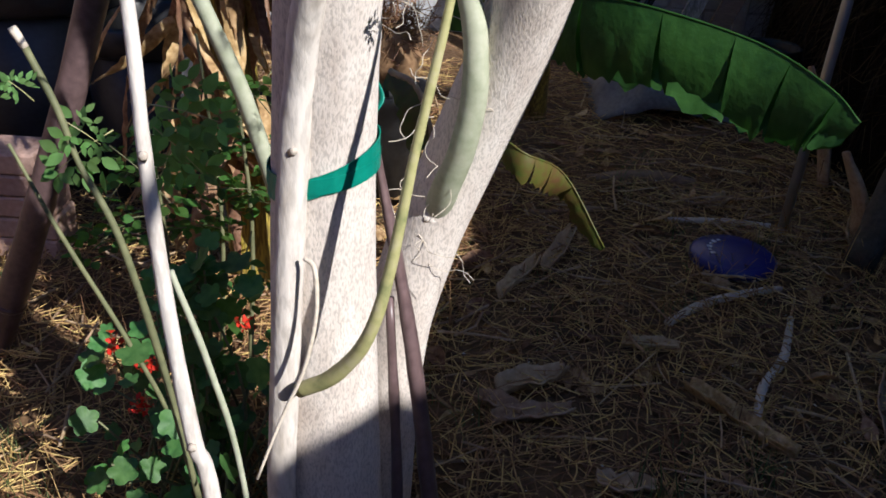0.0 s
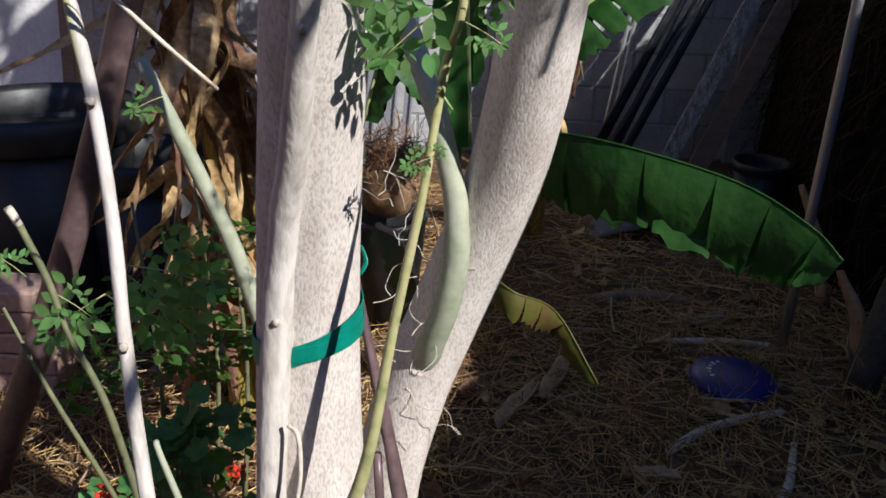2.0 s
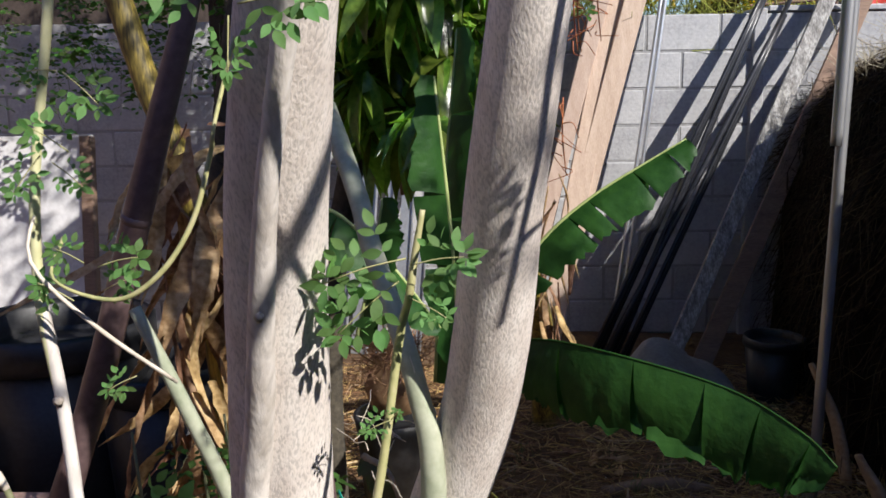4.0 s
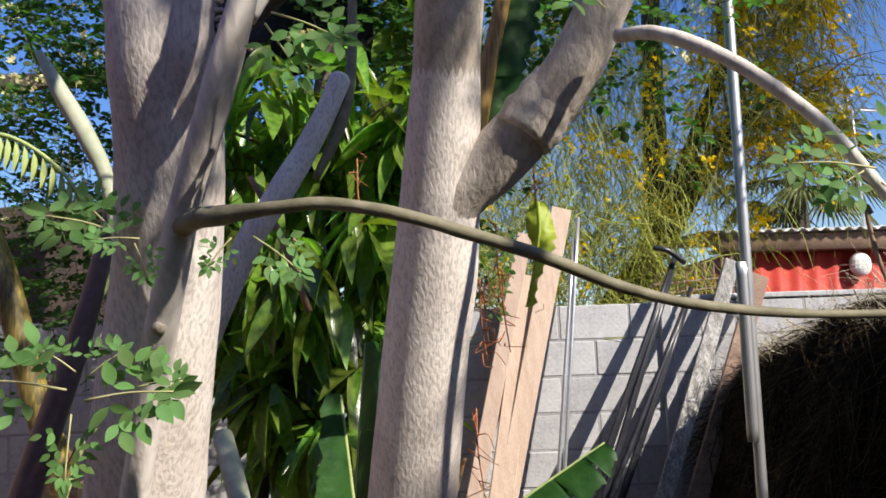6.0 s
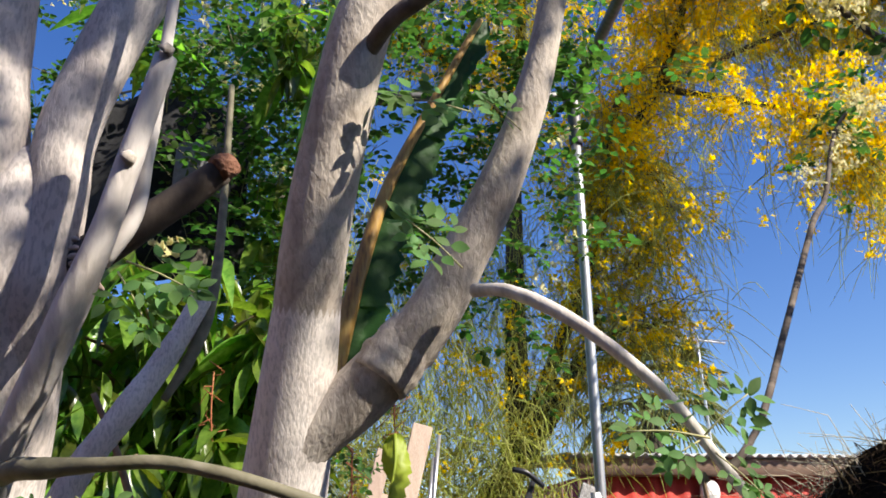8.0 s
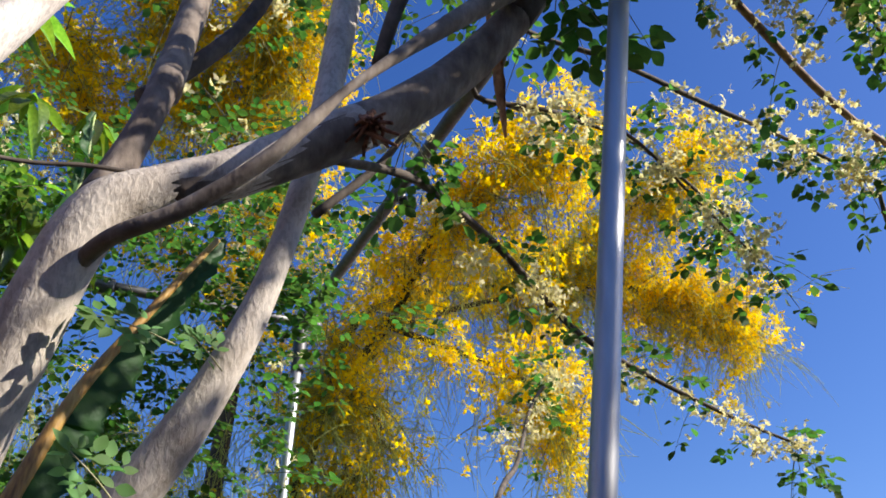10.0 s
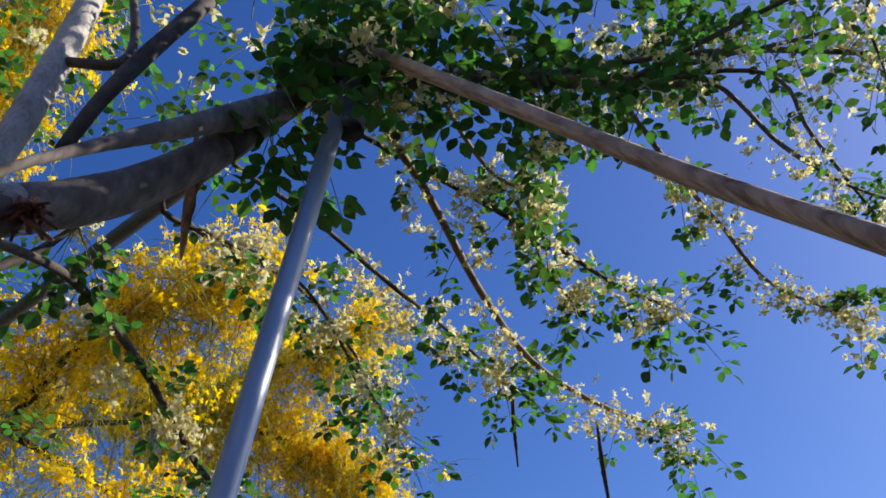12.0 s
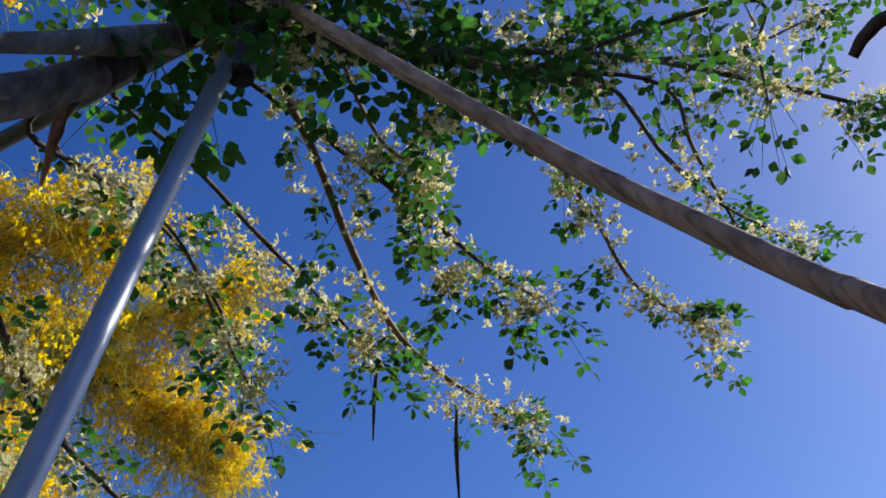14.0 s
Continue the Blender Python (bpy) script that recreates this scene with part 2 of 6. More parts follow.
# nearly black brush colours: the shade deep inside the heap is put into them
M_BRUSH = mat("dead_brush_shade", [(0.006, 0.0045, 0.003), (0.017, 0.012, 0.008)], 7, 0.95, spec=0.05, bump=1.0, bscale=14, dist=0.05)
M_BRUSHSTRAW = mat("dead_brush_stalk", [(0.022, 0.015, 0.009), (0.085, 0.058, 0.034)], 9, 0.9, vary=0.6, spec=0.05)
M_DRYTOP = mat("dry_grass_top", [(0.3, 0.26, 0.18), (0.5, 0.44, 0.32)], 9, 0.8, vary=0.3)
M_ROOT = mat("brown_root_fibre", [(0.2, 0.1, 0.055), (0.4, 0.23, 0.13)], 12, 0.85, vary=0.3)
M_GERAN = mat("lobed_leaf", [(0.04, 0.12, 0.03), (0.09, 0.2, 0.055)], 30, 0.55, vary=0.3, glow=0.3)
M_REDFL = mat("red_petal", [(0.55, 0.02, 0.015), (0.75, 0.06, 0.03)], 20, 0.5, glow=0.2)
M_ALU = mat("bare_aluminium", [(0.5, 0.51, 0.53), (0.66, 0.67, 0.69)], 12, 0.35, metal=0.8)
M_PANICLE = mat("red_brown_stalk", [(0.3, 0.07, 0.03), (0.5, 0.2, 0.08)], 30, 0.6)
M_PALM = mat("palm_frond", [(0.1, 0.13, 0.04), (0.22, 0.25, 0.1)], 10, 0.55, vary=0.3, glow=0.25)

# ---- building blocks ----
ROOTS = {}
RNG = np.random.default_rng(7)


def mesh_of(name, verts, faces, smooth=True):
    me = bpy.data.meshes.new(name)
    me.from_pydata([tuple(v) for v in np.asarray(verts, float)] if not isinstance(verts, list) else verts, [], faces if isinstance(faces, list) else faces.tolist())
    if smooth:
        me.polygons.foreach_set("use_smooth", [True] * len(me.polygons))
    me.update()
    return me


def thing(name, loc, label, category, group="", kind=""):
    """An Empty at the base of a thing; its parts hang under it."""
    ob = new(name)
    ob.location = loc
    ob.empty_display_size = 0.05
    ROOTS[ob] = Vector(loc)
    return tagged(ob, label, category, group, kind)


def part(name, geo, material, parent, label="", smooth=True, kind=""):
    """One mesh (in world coordinates) as a part under a thing or under a part."""
    me = mesh_of(name, *geo, smooth=smooth) if isinstance(geo, tuple) else geo
    me.materials.append(material)
    root = ROOTS[parent]
    me.transform(Matrix.Translation(-root))
    ob = new(name, me)
    ob.parent = parent
    ROOTS[ob] = root
    return tagged(ob, label, kind=kind)


def single(name, geo, material, label, category, group="", kind="", smooth=True, loc=None):
    """A thing that is one mesh."""
    me = mesh_of(name, *geo, smooth=smooth) if isinstance(geo, tuple) else geo
    me.materials.append(material)
    if loc is None:
        co = np.empty(len(me.vertices) * 3)
        me.vertices.foreach_get("co", co)
        co = co.reshape(-1, 3)
        loc = Vector((*co.mean(0)[:2], co[:, 2].min()))
    me.transform(Matrix.Translation(-Vector(loc)))
    ob = new(name, me)
    ob.location = loc
    ROOTS[ob] = Vector(loc)
    return tagged(ob, label, category, group, kind)


def join(*geos):
    vs, fs, n = [], [], 0
    for v, f in geos:
        v = np.asarray(v, float)
        vs.append(v)
        fs += [tuple(i + n for i in q) for q in (f if isinstance(f, list) else f.tolist())]
        n += len(v)
    return np.concatenate(vs), fs


def spline(pts, step=6):
    """A smooth line through rows of any width."""
    p = np.asarray(pts, float)
    if len(p) == 2:
        return np.linspace(p[0], p[1], step + 1)
    q = np.vstack([2 * p[0] - p[1], p, 2 * p[-1] - p[-2]])
    out = []
    for i in range(1, len(q) - 2):
        t = np.linspace(0, 1, step, endpoint=False)[:, None]
        a, b, c, d = q[i - 1], q[i], q[i + 1], q[i + 2]
        out.append(0.5 * (2 * b + (c - a) * t + (2 * a - 5 * b + 4 * c - d) * t**2 + (3 * b - a - 3 * c + d) * t**3))
    return np.vstack(out + [p[-1:]])


def tube(pts, seg=10, step=6, lump=0.0, r=None, cap=True, freq=9.0, flat=1.0):
    """A round stem along points of x, y, z and radius, with a lumpy skin."""
    s = spline(pts, step)
    c = s[:, :3]
    rad = s[:, 3] if s.shape[1] > 3 else np.full(len(s), r)
    tan = np.gradient(c, axis=0)
    tan /= np.linalg.norm(tan, axis=1)[:, None] + 1e-9
    side = np.cross(tan[0], (0, 0, 1) if abs(tan[0][2]) < 0.9 else (1, 0, 0))
    verts = []
    for i in range(len(c)):
        side = side - tan[i] * (side @ tan[i])
        side /= np.linalg.norm(side) + 1e-9
        other = np.cross(tan[i], side)
        for k in range(seg):
            a = 2 * math.pi * k / seg
            w = side * math.cos(a) + other * math.sin(a) * flat
            q = c[i] + w * rad[i]
            if lump:
                q = c[i] + w * rad[i] * (1 + lump * (noise.noise(Vector(q) * freq) + 0.5 * noise.noise(Vector(q) * freq * 3)))
            verts.append(q)
    faces = [(i * seg + k, i * seg + (k + 1) % seg, (i + 1) * seg + (k + 1) % seg, (i + 1) * seg + k) for i in range(len(c) - 1) for k in range(seg)]
    if cap:
        faces += [tuple(range(seg))[::-1], tuple(range((len(c) - 1) * seg, len(c) * seg))]
    return np.array(verts), faces


def box(lo, hi, bev=0.004):
    """A box with bevelled edges."""
    bm = bmesh.new()
    bmesh.ops.create_cube(bm, size=1.0)
    lo, hi = Vector(lo), Vector(hi)
    for v in bm.verts:
        v.co = Vector(((v.co.x + 0.5) * (hi.x - lo.x) + lo.x, (v.co.y + 0.5) * (hi.y - lo.y) + lo.y, (v.co.z + 0.5) * (hi.z - lo.z) + lo.z))
    if bev:
        bmesh.ops.bevel(bm, geom=bm.edges[:], offset=bev, segments=1, affect="EDGES")
    vs = np.array([v.co[:] for v in bm.verts])
    bm.verts.index_update()
    fs = [tuple(v.index for v in f.verts) for f in bm.faces]
    bm.free()
    return vs, fs


def plank(a, b, width, thick, across=(1, 0, 0), bev=0.003, warp=0.0):
    """A board from a to b, its width along across."""
    a, b = np.array(a, float), np.array(b, float)
    ax = (b - a) / np.linalg.norm(b - a)
    w = np.array(across, float)
    w -= ax * (w @ ax)
    w /= np.linalg.norm(w)
    n = np.cross(ax, w)
    v, f = box((-width / 2, -thick / 2, 0), (width / 2, thick / 2, np.linalg.norm(b - a)), bev)
    return a + v[:, :1] * w + v[:, 1:2] * n + v[:, 2:3] * ax, f


def scatter(tv, tf, locs, dirs, ups, sizes):
    """Many copies of one small template (its length along x, its face along z) as one mesh."""
    tv = np.asarray(tv, float)
    d = np.asarray(dirs, float)
    d /= np.linalg.norm(d, axis=1)[:, None] + 1e-9
    u = np.asarray(ups, float)
    s = np.cross(u, d)
    s /= np.linalg.norm(s, axis=1)[:, None] + 1e-9
    u = np.cross(d, s)
    sz = np.asarray(sizes, float)
    if sz.ndim == 1:
        sz = sz[:, None].repeat(3, 1)
    v = np.asarray(locs)[:, None] + tv[None, :, :1] * (d * sz[:, :1])[:, None] + tv[None, :, 1:2] * (s * sz[:, 1:2])[:, None] + tv[None, :, 2:3] * (u * sz[:, 2:3])[:, None]
    k = len(tv)
    faces = [tuple(i + n * k for i in q) for n in range(len(v)) for q in tf]
    return v.reshape(-1, 3), faces


def oval(n=4, fold=0.12, width=0.32, curl=0.1, tip=1.0):
    """A leaf of length 1 along x: two rows of faces beside a folded midline."""
    xs = np.linspace(0, 1, n + 2)
    mid = [(x, 0, -curl * x * x) for x in xs]
    prof = np.sin(np.pi * xs[1:-1] ** tip) * width
    v = mid + [(x, w, fold * w * 2 - curl * x * x) for x, w in zip(xs[1:-1], prof)] + [(x, -w, fold * w * 2 - curl * x * x) for x, w in zip(xs[1:-1], prof)]
    m, f = n + 2, []
    for o, flip in ((m, False), (m + n, True)):
        q = [(0, 1, o)] + [(i, i + 1, o + i, o + i - 1) for i in range(1, n)] + [(n, n + 1, o + n - 1)]
        f += [t[::-1] if flip else t for t in q]
    return np.array(v), f


LEAFLET = oval(3, 0.1, 0.36, 0.12)
SLIMLEAF = oval(4, 0.08, 0.27, 0.1, 0.85)
LONGLEAF = oval(7, 0.22, 0.15, 0.35, 0.85)
PETAL = oval(1, 0.2, 0.3, 0.3)


def rand_dirs(n, up=0.0):
    d = RNG.normal(size=(n, 3))
    d[:, 2] += up
    return d / np.linalg.norm(d, axis=1)[:, None]


class Spray:
    """Gathers leaflets and stalks of compound leaves, and flowers."""

    def __init__(self):
        self.loc, self.way, self.up, self.size = [], [], [], []
        self.stalks, self.fl = [], []

    def leaf(self, at, way, length, size, pairs=4, droop=0.5, face=(0.05, 0.02, 1), cap=0.17):
        """A compound leaf: a stalk with side stalks, each with paired oval leaflets."""
        at, way = np.array(at, float), np.array(way, float)
        size = min(size, length * cap)
        way /= np.linalg.norm(way)
        side = np.cross(way, face)
        side /= np.linalg.norm(side) + 1e-9
        end = at + way * length + np.array((0, 0, -droop * length * 0.5))
        self.stalks.append([(*at, length * 0.006 + 0.0005), (*((at + end) / 2 + (0, 0, droop * length * 0.12)), length * 0.005 + 0.0004), (*end, 0.0005)])
        for i in range(1, pairs + 1):
            f = i / (pairs + 0.3)
            base = at + (end - at) * f + (0, 0, droop * length * 0.24 * f * (1 - f) * 2)
            sub = length * 0.5 * (1.15 - f)
            for sg in (-1, 1):
                d = way * 0.55 + side * sg + RNG.normal(size=3) * 0.12 + np.array((0, 0, -0.15 * droop))
                d /= np.linalg.norm(d)
                tip = base + d * sub
                cross = np.cross(d, face)
                cross /= np.linalg.norm(cross) + 1e-9
                k = max(1, int(sub / (size * 0.85)))
                for j in range(k):
                    p = base + (tip - base) * (j + 0.6) / k
                    for s2 in (-1, 1):
                        self.add(p, d * 0.5 + cross * s2 + RNG.normal(size=3) * 0.2, size, face)
                self.add(tip, d, size * 1.1, face)
        self.add(end, way, size * 1.2, face)

    def add(self, p, d, size, face):
        self.loc.append(p)
        self.way.append(d)
        self.up.append(np.array(face) + RNG.normal(size=3) * 0.45)
        self.size.append(size * RNG.uniform(0.75, 1.2))

    def bloom(self, at, spread, n, size=0.011):
        """A loose head of small flowers."""
        for _ in range(n):
            self.fl.append((np.array(at) + RNG.normal(size=3) * spread * (1, 1, 0.8), size * RNG.uniform(0.7, 1.25)))

    def thin(self, at, radius, keep):
        """Opens a gap in the crown."""
        near = [np.linalg.norm(np.array(p) - at) < radius and RNG.uniform() > keep for p in self.loc]
        kept = [i for i, n in enumerate(near) if not n]
        self.loc, self.way = [self.loc[i] for i in kept], [self.way[i] for i in kept]
        self.up, self.size = [self.up[i] for i in kept], [self.size[i] for i in kept]
        self.fl = [f for f in self.fl if np.linalg.norm(f[0] - at) > radius or RNG.uniform() < keep]

    def leaves(self, template=LEAFLET):
        return scatter(*template, np.array(self.loc), np.array(self.way), np.array(self.up), np.array(self.size))

    def flowers(self, petals=5):
        c = np.repeat(np.array([f[0] for f in self.fl]), petals, 0)
        s = np.repeat(np.array([f[1] for f in self.fl]), petals)
        ax = np.repeat(rand_dirs(len(self.fl), -0.2), petals, 0)
        d = rand_dirs(len(c))
        d = d - ax * (d * ax).sum(1)[:, None] * 0.8
        return scatter(*PETAL, c, d, ax, s)

    def stems(self, seg=4):
        return join(*[tube(p, seg, 3) for p in self.stalks])


# ---- ground ----


def ground_z(x, y):
    return 0.018 * noise.noise(Vector((x * 0.9, y * 0.9, 0))) + 0.01 * noise.noise(Vector((x * 4, y * 4, 3)))


def axis(lo, hi, inner, outer):
    a = list(np.arange(lo, hi + 1e-6, inner))
    return np.array(sorted([lo - outer * k**3 for k in range(1, 9)] + a + [hi + outer * k**3 for k in range(1, 9)]))


gx, gy = axis(-3.0, 3.6, 0.04, 0.6), axis(-0.4, 5.6, 0.04, 0.6)
gv = [(x, y, ground_z(x, y) + (0.006 * noise.noise(Vector((x * 16, y * 16, 1))) if -3 <= x <= 3.6 and -0.4 <= y <= 5.6 else 0)) for y in gy for x in gx]
nx = len(gx)
gf = [(j * nx + i, j * nx + i + 1, (j + 1) * nx + i + 1, (j + 1) * nx + i) for j in range(len(gy) - 1) for i in range(nx - 1)]
single("ground", (gv, gf), M_DIRT, "dry brown soil strewn with straw and dead leaves", "ground", kind="structure", loc=(0, 0, 0))


def straw_mesh(n, xr, yr, length, width, lift=0.02, dens=None):
    """Many thin three-sided stalks lying about."""
    p = np.stack([RNG.uniform(*xr, n), RNG.uniform(*yr, n)], 1)
    if dens:
        p = p[[dens(x, y) > RNG.uniform() for x, y in p]]
    vs, fs = [], []
    for x, y in p:
        a, L, w = RNG.uniform(0, 2 * math.pi), length * RNG.uniform(0.4, 1.4), width * RNG.uniform(0.6, 1.5)
        bend, z = RNG.normal() * 0.25, ground_z(x, y) + RNG.uniform(0.002, lift)
        tilt = RNG.normal() * 0.12
        b = len(vs)
        for k, u in enumerate((-0.5, 0, 0.5)):
            ang = a + bend * u
            cx, cy, cz = x + math.cos(ang) * L * u, y + math.sin(ang) * L * u, z + abs(tilt * L * (u + 0.5))
            ox, oy = -math.sin(ang) * w, math.cos(ang) * w
            vs += [(cx + ox, cy + oy, cz), (cx - ox, cy - oy, cz), (cx, cy, cz + w * 1.2)]
        for k in (0, 3):
            fs += [(b + k, b + k + 1, b + k + 4, b + k + 3), (b + k + 1, b + k + 2, b + k + 5, b + k + 4), (b + k + 2, b + k, b + k + 3, b + k + 5)]
    return vs, fs


def near_density(x, y):
    return 1.0 if y < 3.2 else 0.6


single("straw_litter", straw_mesh(34000, (-1.9, 2.3), (0.9, 4.6), 0.095, 0.0014, 0.035, near_density), M_STRAW, "loose dry straw and needles covering the soil", "straw", kind="stuff", loc=(0, 2, 0))
single("coarse_litter", straw_mesh(700, (-1.8, 2.2), (1.0, 4.4), 0.16, 0.0033, 0.035), M_HUSK, "broken stalks and twigs scattered on the soil", "twigs", kind="stuff", loc=(0, 2, 0))


def grass_mesh(tufts):
    vs, fs = [], []
    for x, y, h, k, r in tufts:
        for _ in range(k):
            bx, by = x + RNG.normal() * r, y + RNG.normal() * r
            a, L, lean = RNG.uniform(0, 6.283), h * RNG.uniform(0.5, 1.2), RNG.uniform(0.2, 0.9)
            w = 0.0016 * RNG.uniform(0.7, 1.5)
            b, z0 = len(vs), ground_z(bx, by)
            for u in (0, 0.4, 0.75, 1.0):
                q = lean * L * u * u
                px, py, pz = bx + math.cos(a) * q, by + math.sin(a) * q, z0 + L * u * (1 - 0.25 * lean * u)
                ww = w * (1 - 0.85 * u)
                vs += [(px - math.sin(a) * ww, py + math.cos(a) * ww, pz), (px + math.sin(a) * ww, py - math.cos(a) * ww, pz), (px - math.cos(a) * ww * 0.6, py - math.sin(a) * ww * 0.6, pz)]
            for i in (0, 3, 6):
                fs += [(b + i, b + i + 1, b + i + 4, b + i + 3), (b + i + 1, b + i + 2, b + i + 5, b + i + 4), (b + i + 2, b + i, b + i + 3, b + i + 5)]
    return vs, fs


tufts = []
for _ in range(760):
    x, y = RNG.uniform(-1.6, 1.6), RNG.uniform(0.9, 3.6)
    keep = 0.85 if x < -0.1 and y < 2.2 else 0.35 if y < 2.6 else 0.15
    if RNG.uniform() < keep and noise.noise(Vector((x * 1.7, y * 1.7, 7))) > -0.15:
        tufts.append((x, y, RNG.uniform(0.05, 0.13), int(RNG.uniform(6, 18)), 0.025))
single("grass", grass_mesh(tufts), M_GRASS, "sparse green grass blades growing through the straw", "grass", kind="stuff", loc=(0, 2, 0))
dry_tufts = [(RNG.uniform(-1.5, 1.5), RNG.uniform(0.9, 3.2), RNG.uniform(0.08, 0.2), int(RNG.uniform(3, 9)), 0.03) for _ in range(260)]
single("dry_grass", grass_mesh(dry_tufts), M_STRAW, "thin dry grass blades standing among the straw", "grass", kind="stuff", loc=(0, 2, 0))
ln = 260
lp_ = np.stack([RNG.uniform(-0.5, 1.9, ln), RNG.uniform(1.2, 3.9, ln), np.zeros(ln)], 1)
lp_[:, 2] = [ground_z(x, y) + RNG.uniform(0.012, 0.03) for x, y, _ in lp_]
lsz = RNG.uniform(0.04, 0.13, ln)
single("leaf_litter", scatter(*oval(6, 0.5, 0.13, 0.1), lp_, rand_dirs(ln) * (1, 1, 0.15), rand_dirs(ln, 2.5), np.stack([lsz, lsz * RNG.uniform(0.7, 1.8, ln), lsz * RNG.uniform(-1.2, 1.5, ln)], 1)), M_DEAD, "scraps of curled brown dead leaf on the straw", "leaf litter", kind="stuff", loc=(0, 2, 0))
cn = 420
cp = np.stack([RNG.uniform(-0.4, 1.8, cn), RNG.uniform(1.2, 3.4, cn), np.zeros(cn)], 1)
cp[:, 2] = [ground_z(x, y) + 0.02 for x, y, _ in cp]
single("fallen_petals", scatter(*PETAL, cp, rand_dirs(cn) * (1, 1, 0.3), rand_dirs(cn, 2), RNG.uniform(0.005, 0.011, cn)), M_CRUMB, "tiny pale fallen petals and wood crumbs on the soil", "petals", kind="stuff", loc=(0, 2, 0))

# ---- block walls ----
COURSE, BLOCK_L, JOINT = 0.2032, 0.4064, 0.009


def block_mesh(length, deep=0.19):
    v, f = box((-length / 2 + JOINT / 2, -deep / 2, JOINT / 2), (length / 2 - JOINT / 2, deep / 2, COURSE - JOINT / 2), 0.006)
    me = mesh_of("block", v, f, smooth=False)
    me.materials.append(M_BLOCK)
    return me


BLOCKS = {}
WALL_Y = 5.25
PIECES = []


def wall(name, x0, x1, rows, y, label):
    """A wall of painted concrete blocks: a mortar core, with the blocks queued to be laid at the end."""
    core = box((x0, y + 0.0035, -0.15), (x1, y + 0.1865, rows * COURSE - 0.006), 0)
    w = single(name, core, M_MORTAR, label, "wall", kind="structure", smooth=False, loc=((x0 + x1) / 2, y + 0.095, 0))
    PIECES.append((w, x0, x1, rows, y))
    return w


wall("wall_north", -4.3, 1.58, 9, WALL_Y, "grey painted concrete block wall in running bond")
wall("wall_north_east", 1.60, 5.2, 9, WALL_Y - 0.02, "grey painted concrete block wall with a raised cap course")
single("wall_pier", box((1.565, WALL_Y - 0.03, -0.1), (1.635, WALL_Y + 0.2, 1.85), 0.006), M_BLOCK, "grey block wall pier", "wall", kind="structure", smooth=False)
single("wall_cap", box((1.64, WALL_Y - 0.03, 9 * COURSE + 0.002), (5.2, WALL_Y + 0.19, 9 * COURSE + 0.034), 0.006), M_BLOCK, "grey cap course on the block wall", "wall", kind="structure", smooth=False)
single("wall_house", box((-4.4, WALL_Y + 0.35, 0), (-0.75, WALL_Y + 0.6, 2.55), 0.01), M_DARKWALL, "dark brown rendered wall of a neighbouring building", "wall", kind="structure", smooth=False)
single("wall_west", box((-3.6, -2.0, -0.1), (-3.35, WALL_Y - 0.01, 2.9), 0.01), M_FASCIA, "plain brown rendered side wall of a house", "wall", kind="structure", smooth=False)
single("wall_east", box((5.25, -2.04, -0.1), (5.5, WALL_Y + 0.2, 1.83), 0.01), M_BLOCK, "plain grey block side wall", "wall", kind="structure", smooth=False)
# unseen wall, added to close the yard behind the camera and cast shade
single("wall_south", box((-3.6, -2.3, -0.1), (5.5, -2.05, 3.1), 0.01), M_FASCIA, "plain brown rendered end wall, unseen, added behind the camera", "wall", kind="structure", smooth=False)

# ---- shed, antenna and far trees beyond the wall ----


def corrugated(x0, x1, z0, z1, y0, y1, pitch=0.09, amp=0.014, thick=0.004):
    """A wavy sheet between two edges: (y0, z0) and (y1, z1), running along x."""
    n = int((x1 - x0) / pitch * 8)
    xs = np.linspace(x0, x1, n)
    d = np.array((y1 - y0, z1 - z0))
    nrm = np.array((-d[1], d[0])) / np.linalg.norm(d)
    vs, fs = [], []
    for off in (0, thick):
        for y, z in ((y0, z0), (y1, z1)):
            for x in xs:
                w = amp * math.sin(2 * math.pi * x / pitch) + off
                vs.append((x, y + nrm[0] * w, z + nrm[1] * w))
    for i in range(n - 1):
        fs += [(i, i + 1, n + i + 1, n + i), (2 * n + i, 3 * n + i, 3 * n + i + 1, 2 * n + i + 1), (i, 2 * n + i, 2 * n + i + 1, i + 1), (n + i, n + i + 1, 3 * n + i + 1, 3 * n + i)]
    return vs, fs


SH_Y = 6.9
shed = thing("shed", (5, SH_Y, 0), "red corrugated steel shed with a white corrugated roof", "shed")
part("wall", corrugated(2.75, 8.6, -0.1, 2.3, SH_Y, SH_Y, 0.15, 0.012), M_RED, shed, "red painted corrugated wall")
part("side_wall", box((2.7, SH_Y + 0.02, -0.1), (2.76, SH_Y + 2.4, 2.3), 0.004), M_RED, shed)
part("back_wall", box((2.7, SH_Y + 2.36, -0.1), (8.6, SH_Y + 2.42, 2.4), 0.004), M_RED, shed)
part("fascia", box((2.5, SH_Y - 0.12, 2.27), (8.7, SH_Y - 0.07, 2.40), 0.006), M_FASCIA, shed, "brown weathered fascia board")
part("eave_board", box((2.5, SH_Y - 0.065, 2.27), (8.7, SH_Y + 0.02, 2.30), 0.004), M_FASCIA, shed)
part("roof", corrugated(2.45, 8.8, 2.42, 2.62, SH_Y - 0.18, SH_Y + 2.5, 0.09, 0.013), M_WHITE, shed, "white corrugated roof sheet")
part("corner_post", box((2.68, SH_Y - 0.04, -0.1), (2.77, SH_Y + 0.015, 2.27), 0.004), M_FASCIA, shed)
globe = bmesh.new()
bmesh.ops.create_uvsphere(globe, u_segments=16, v_segments=10, radius=0.085)
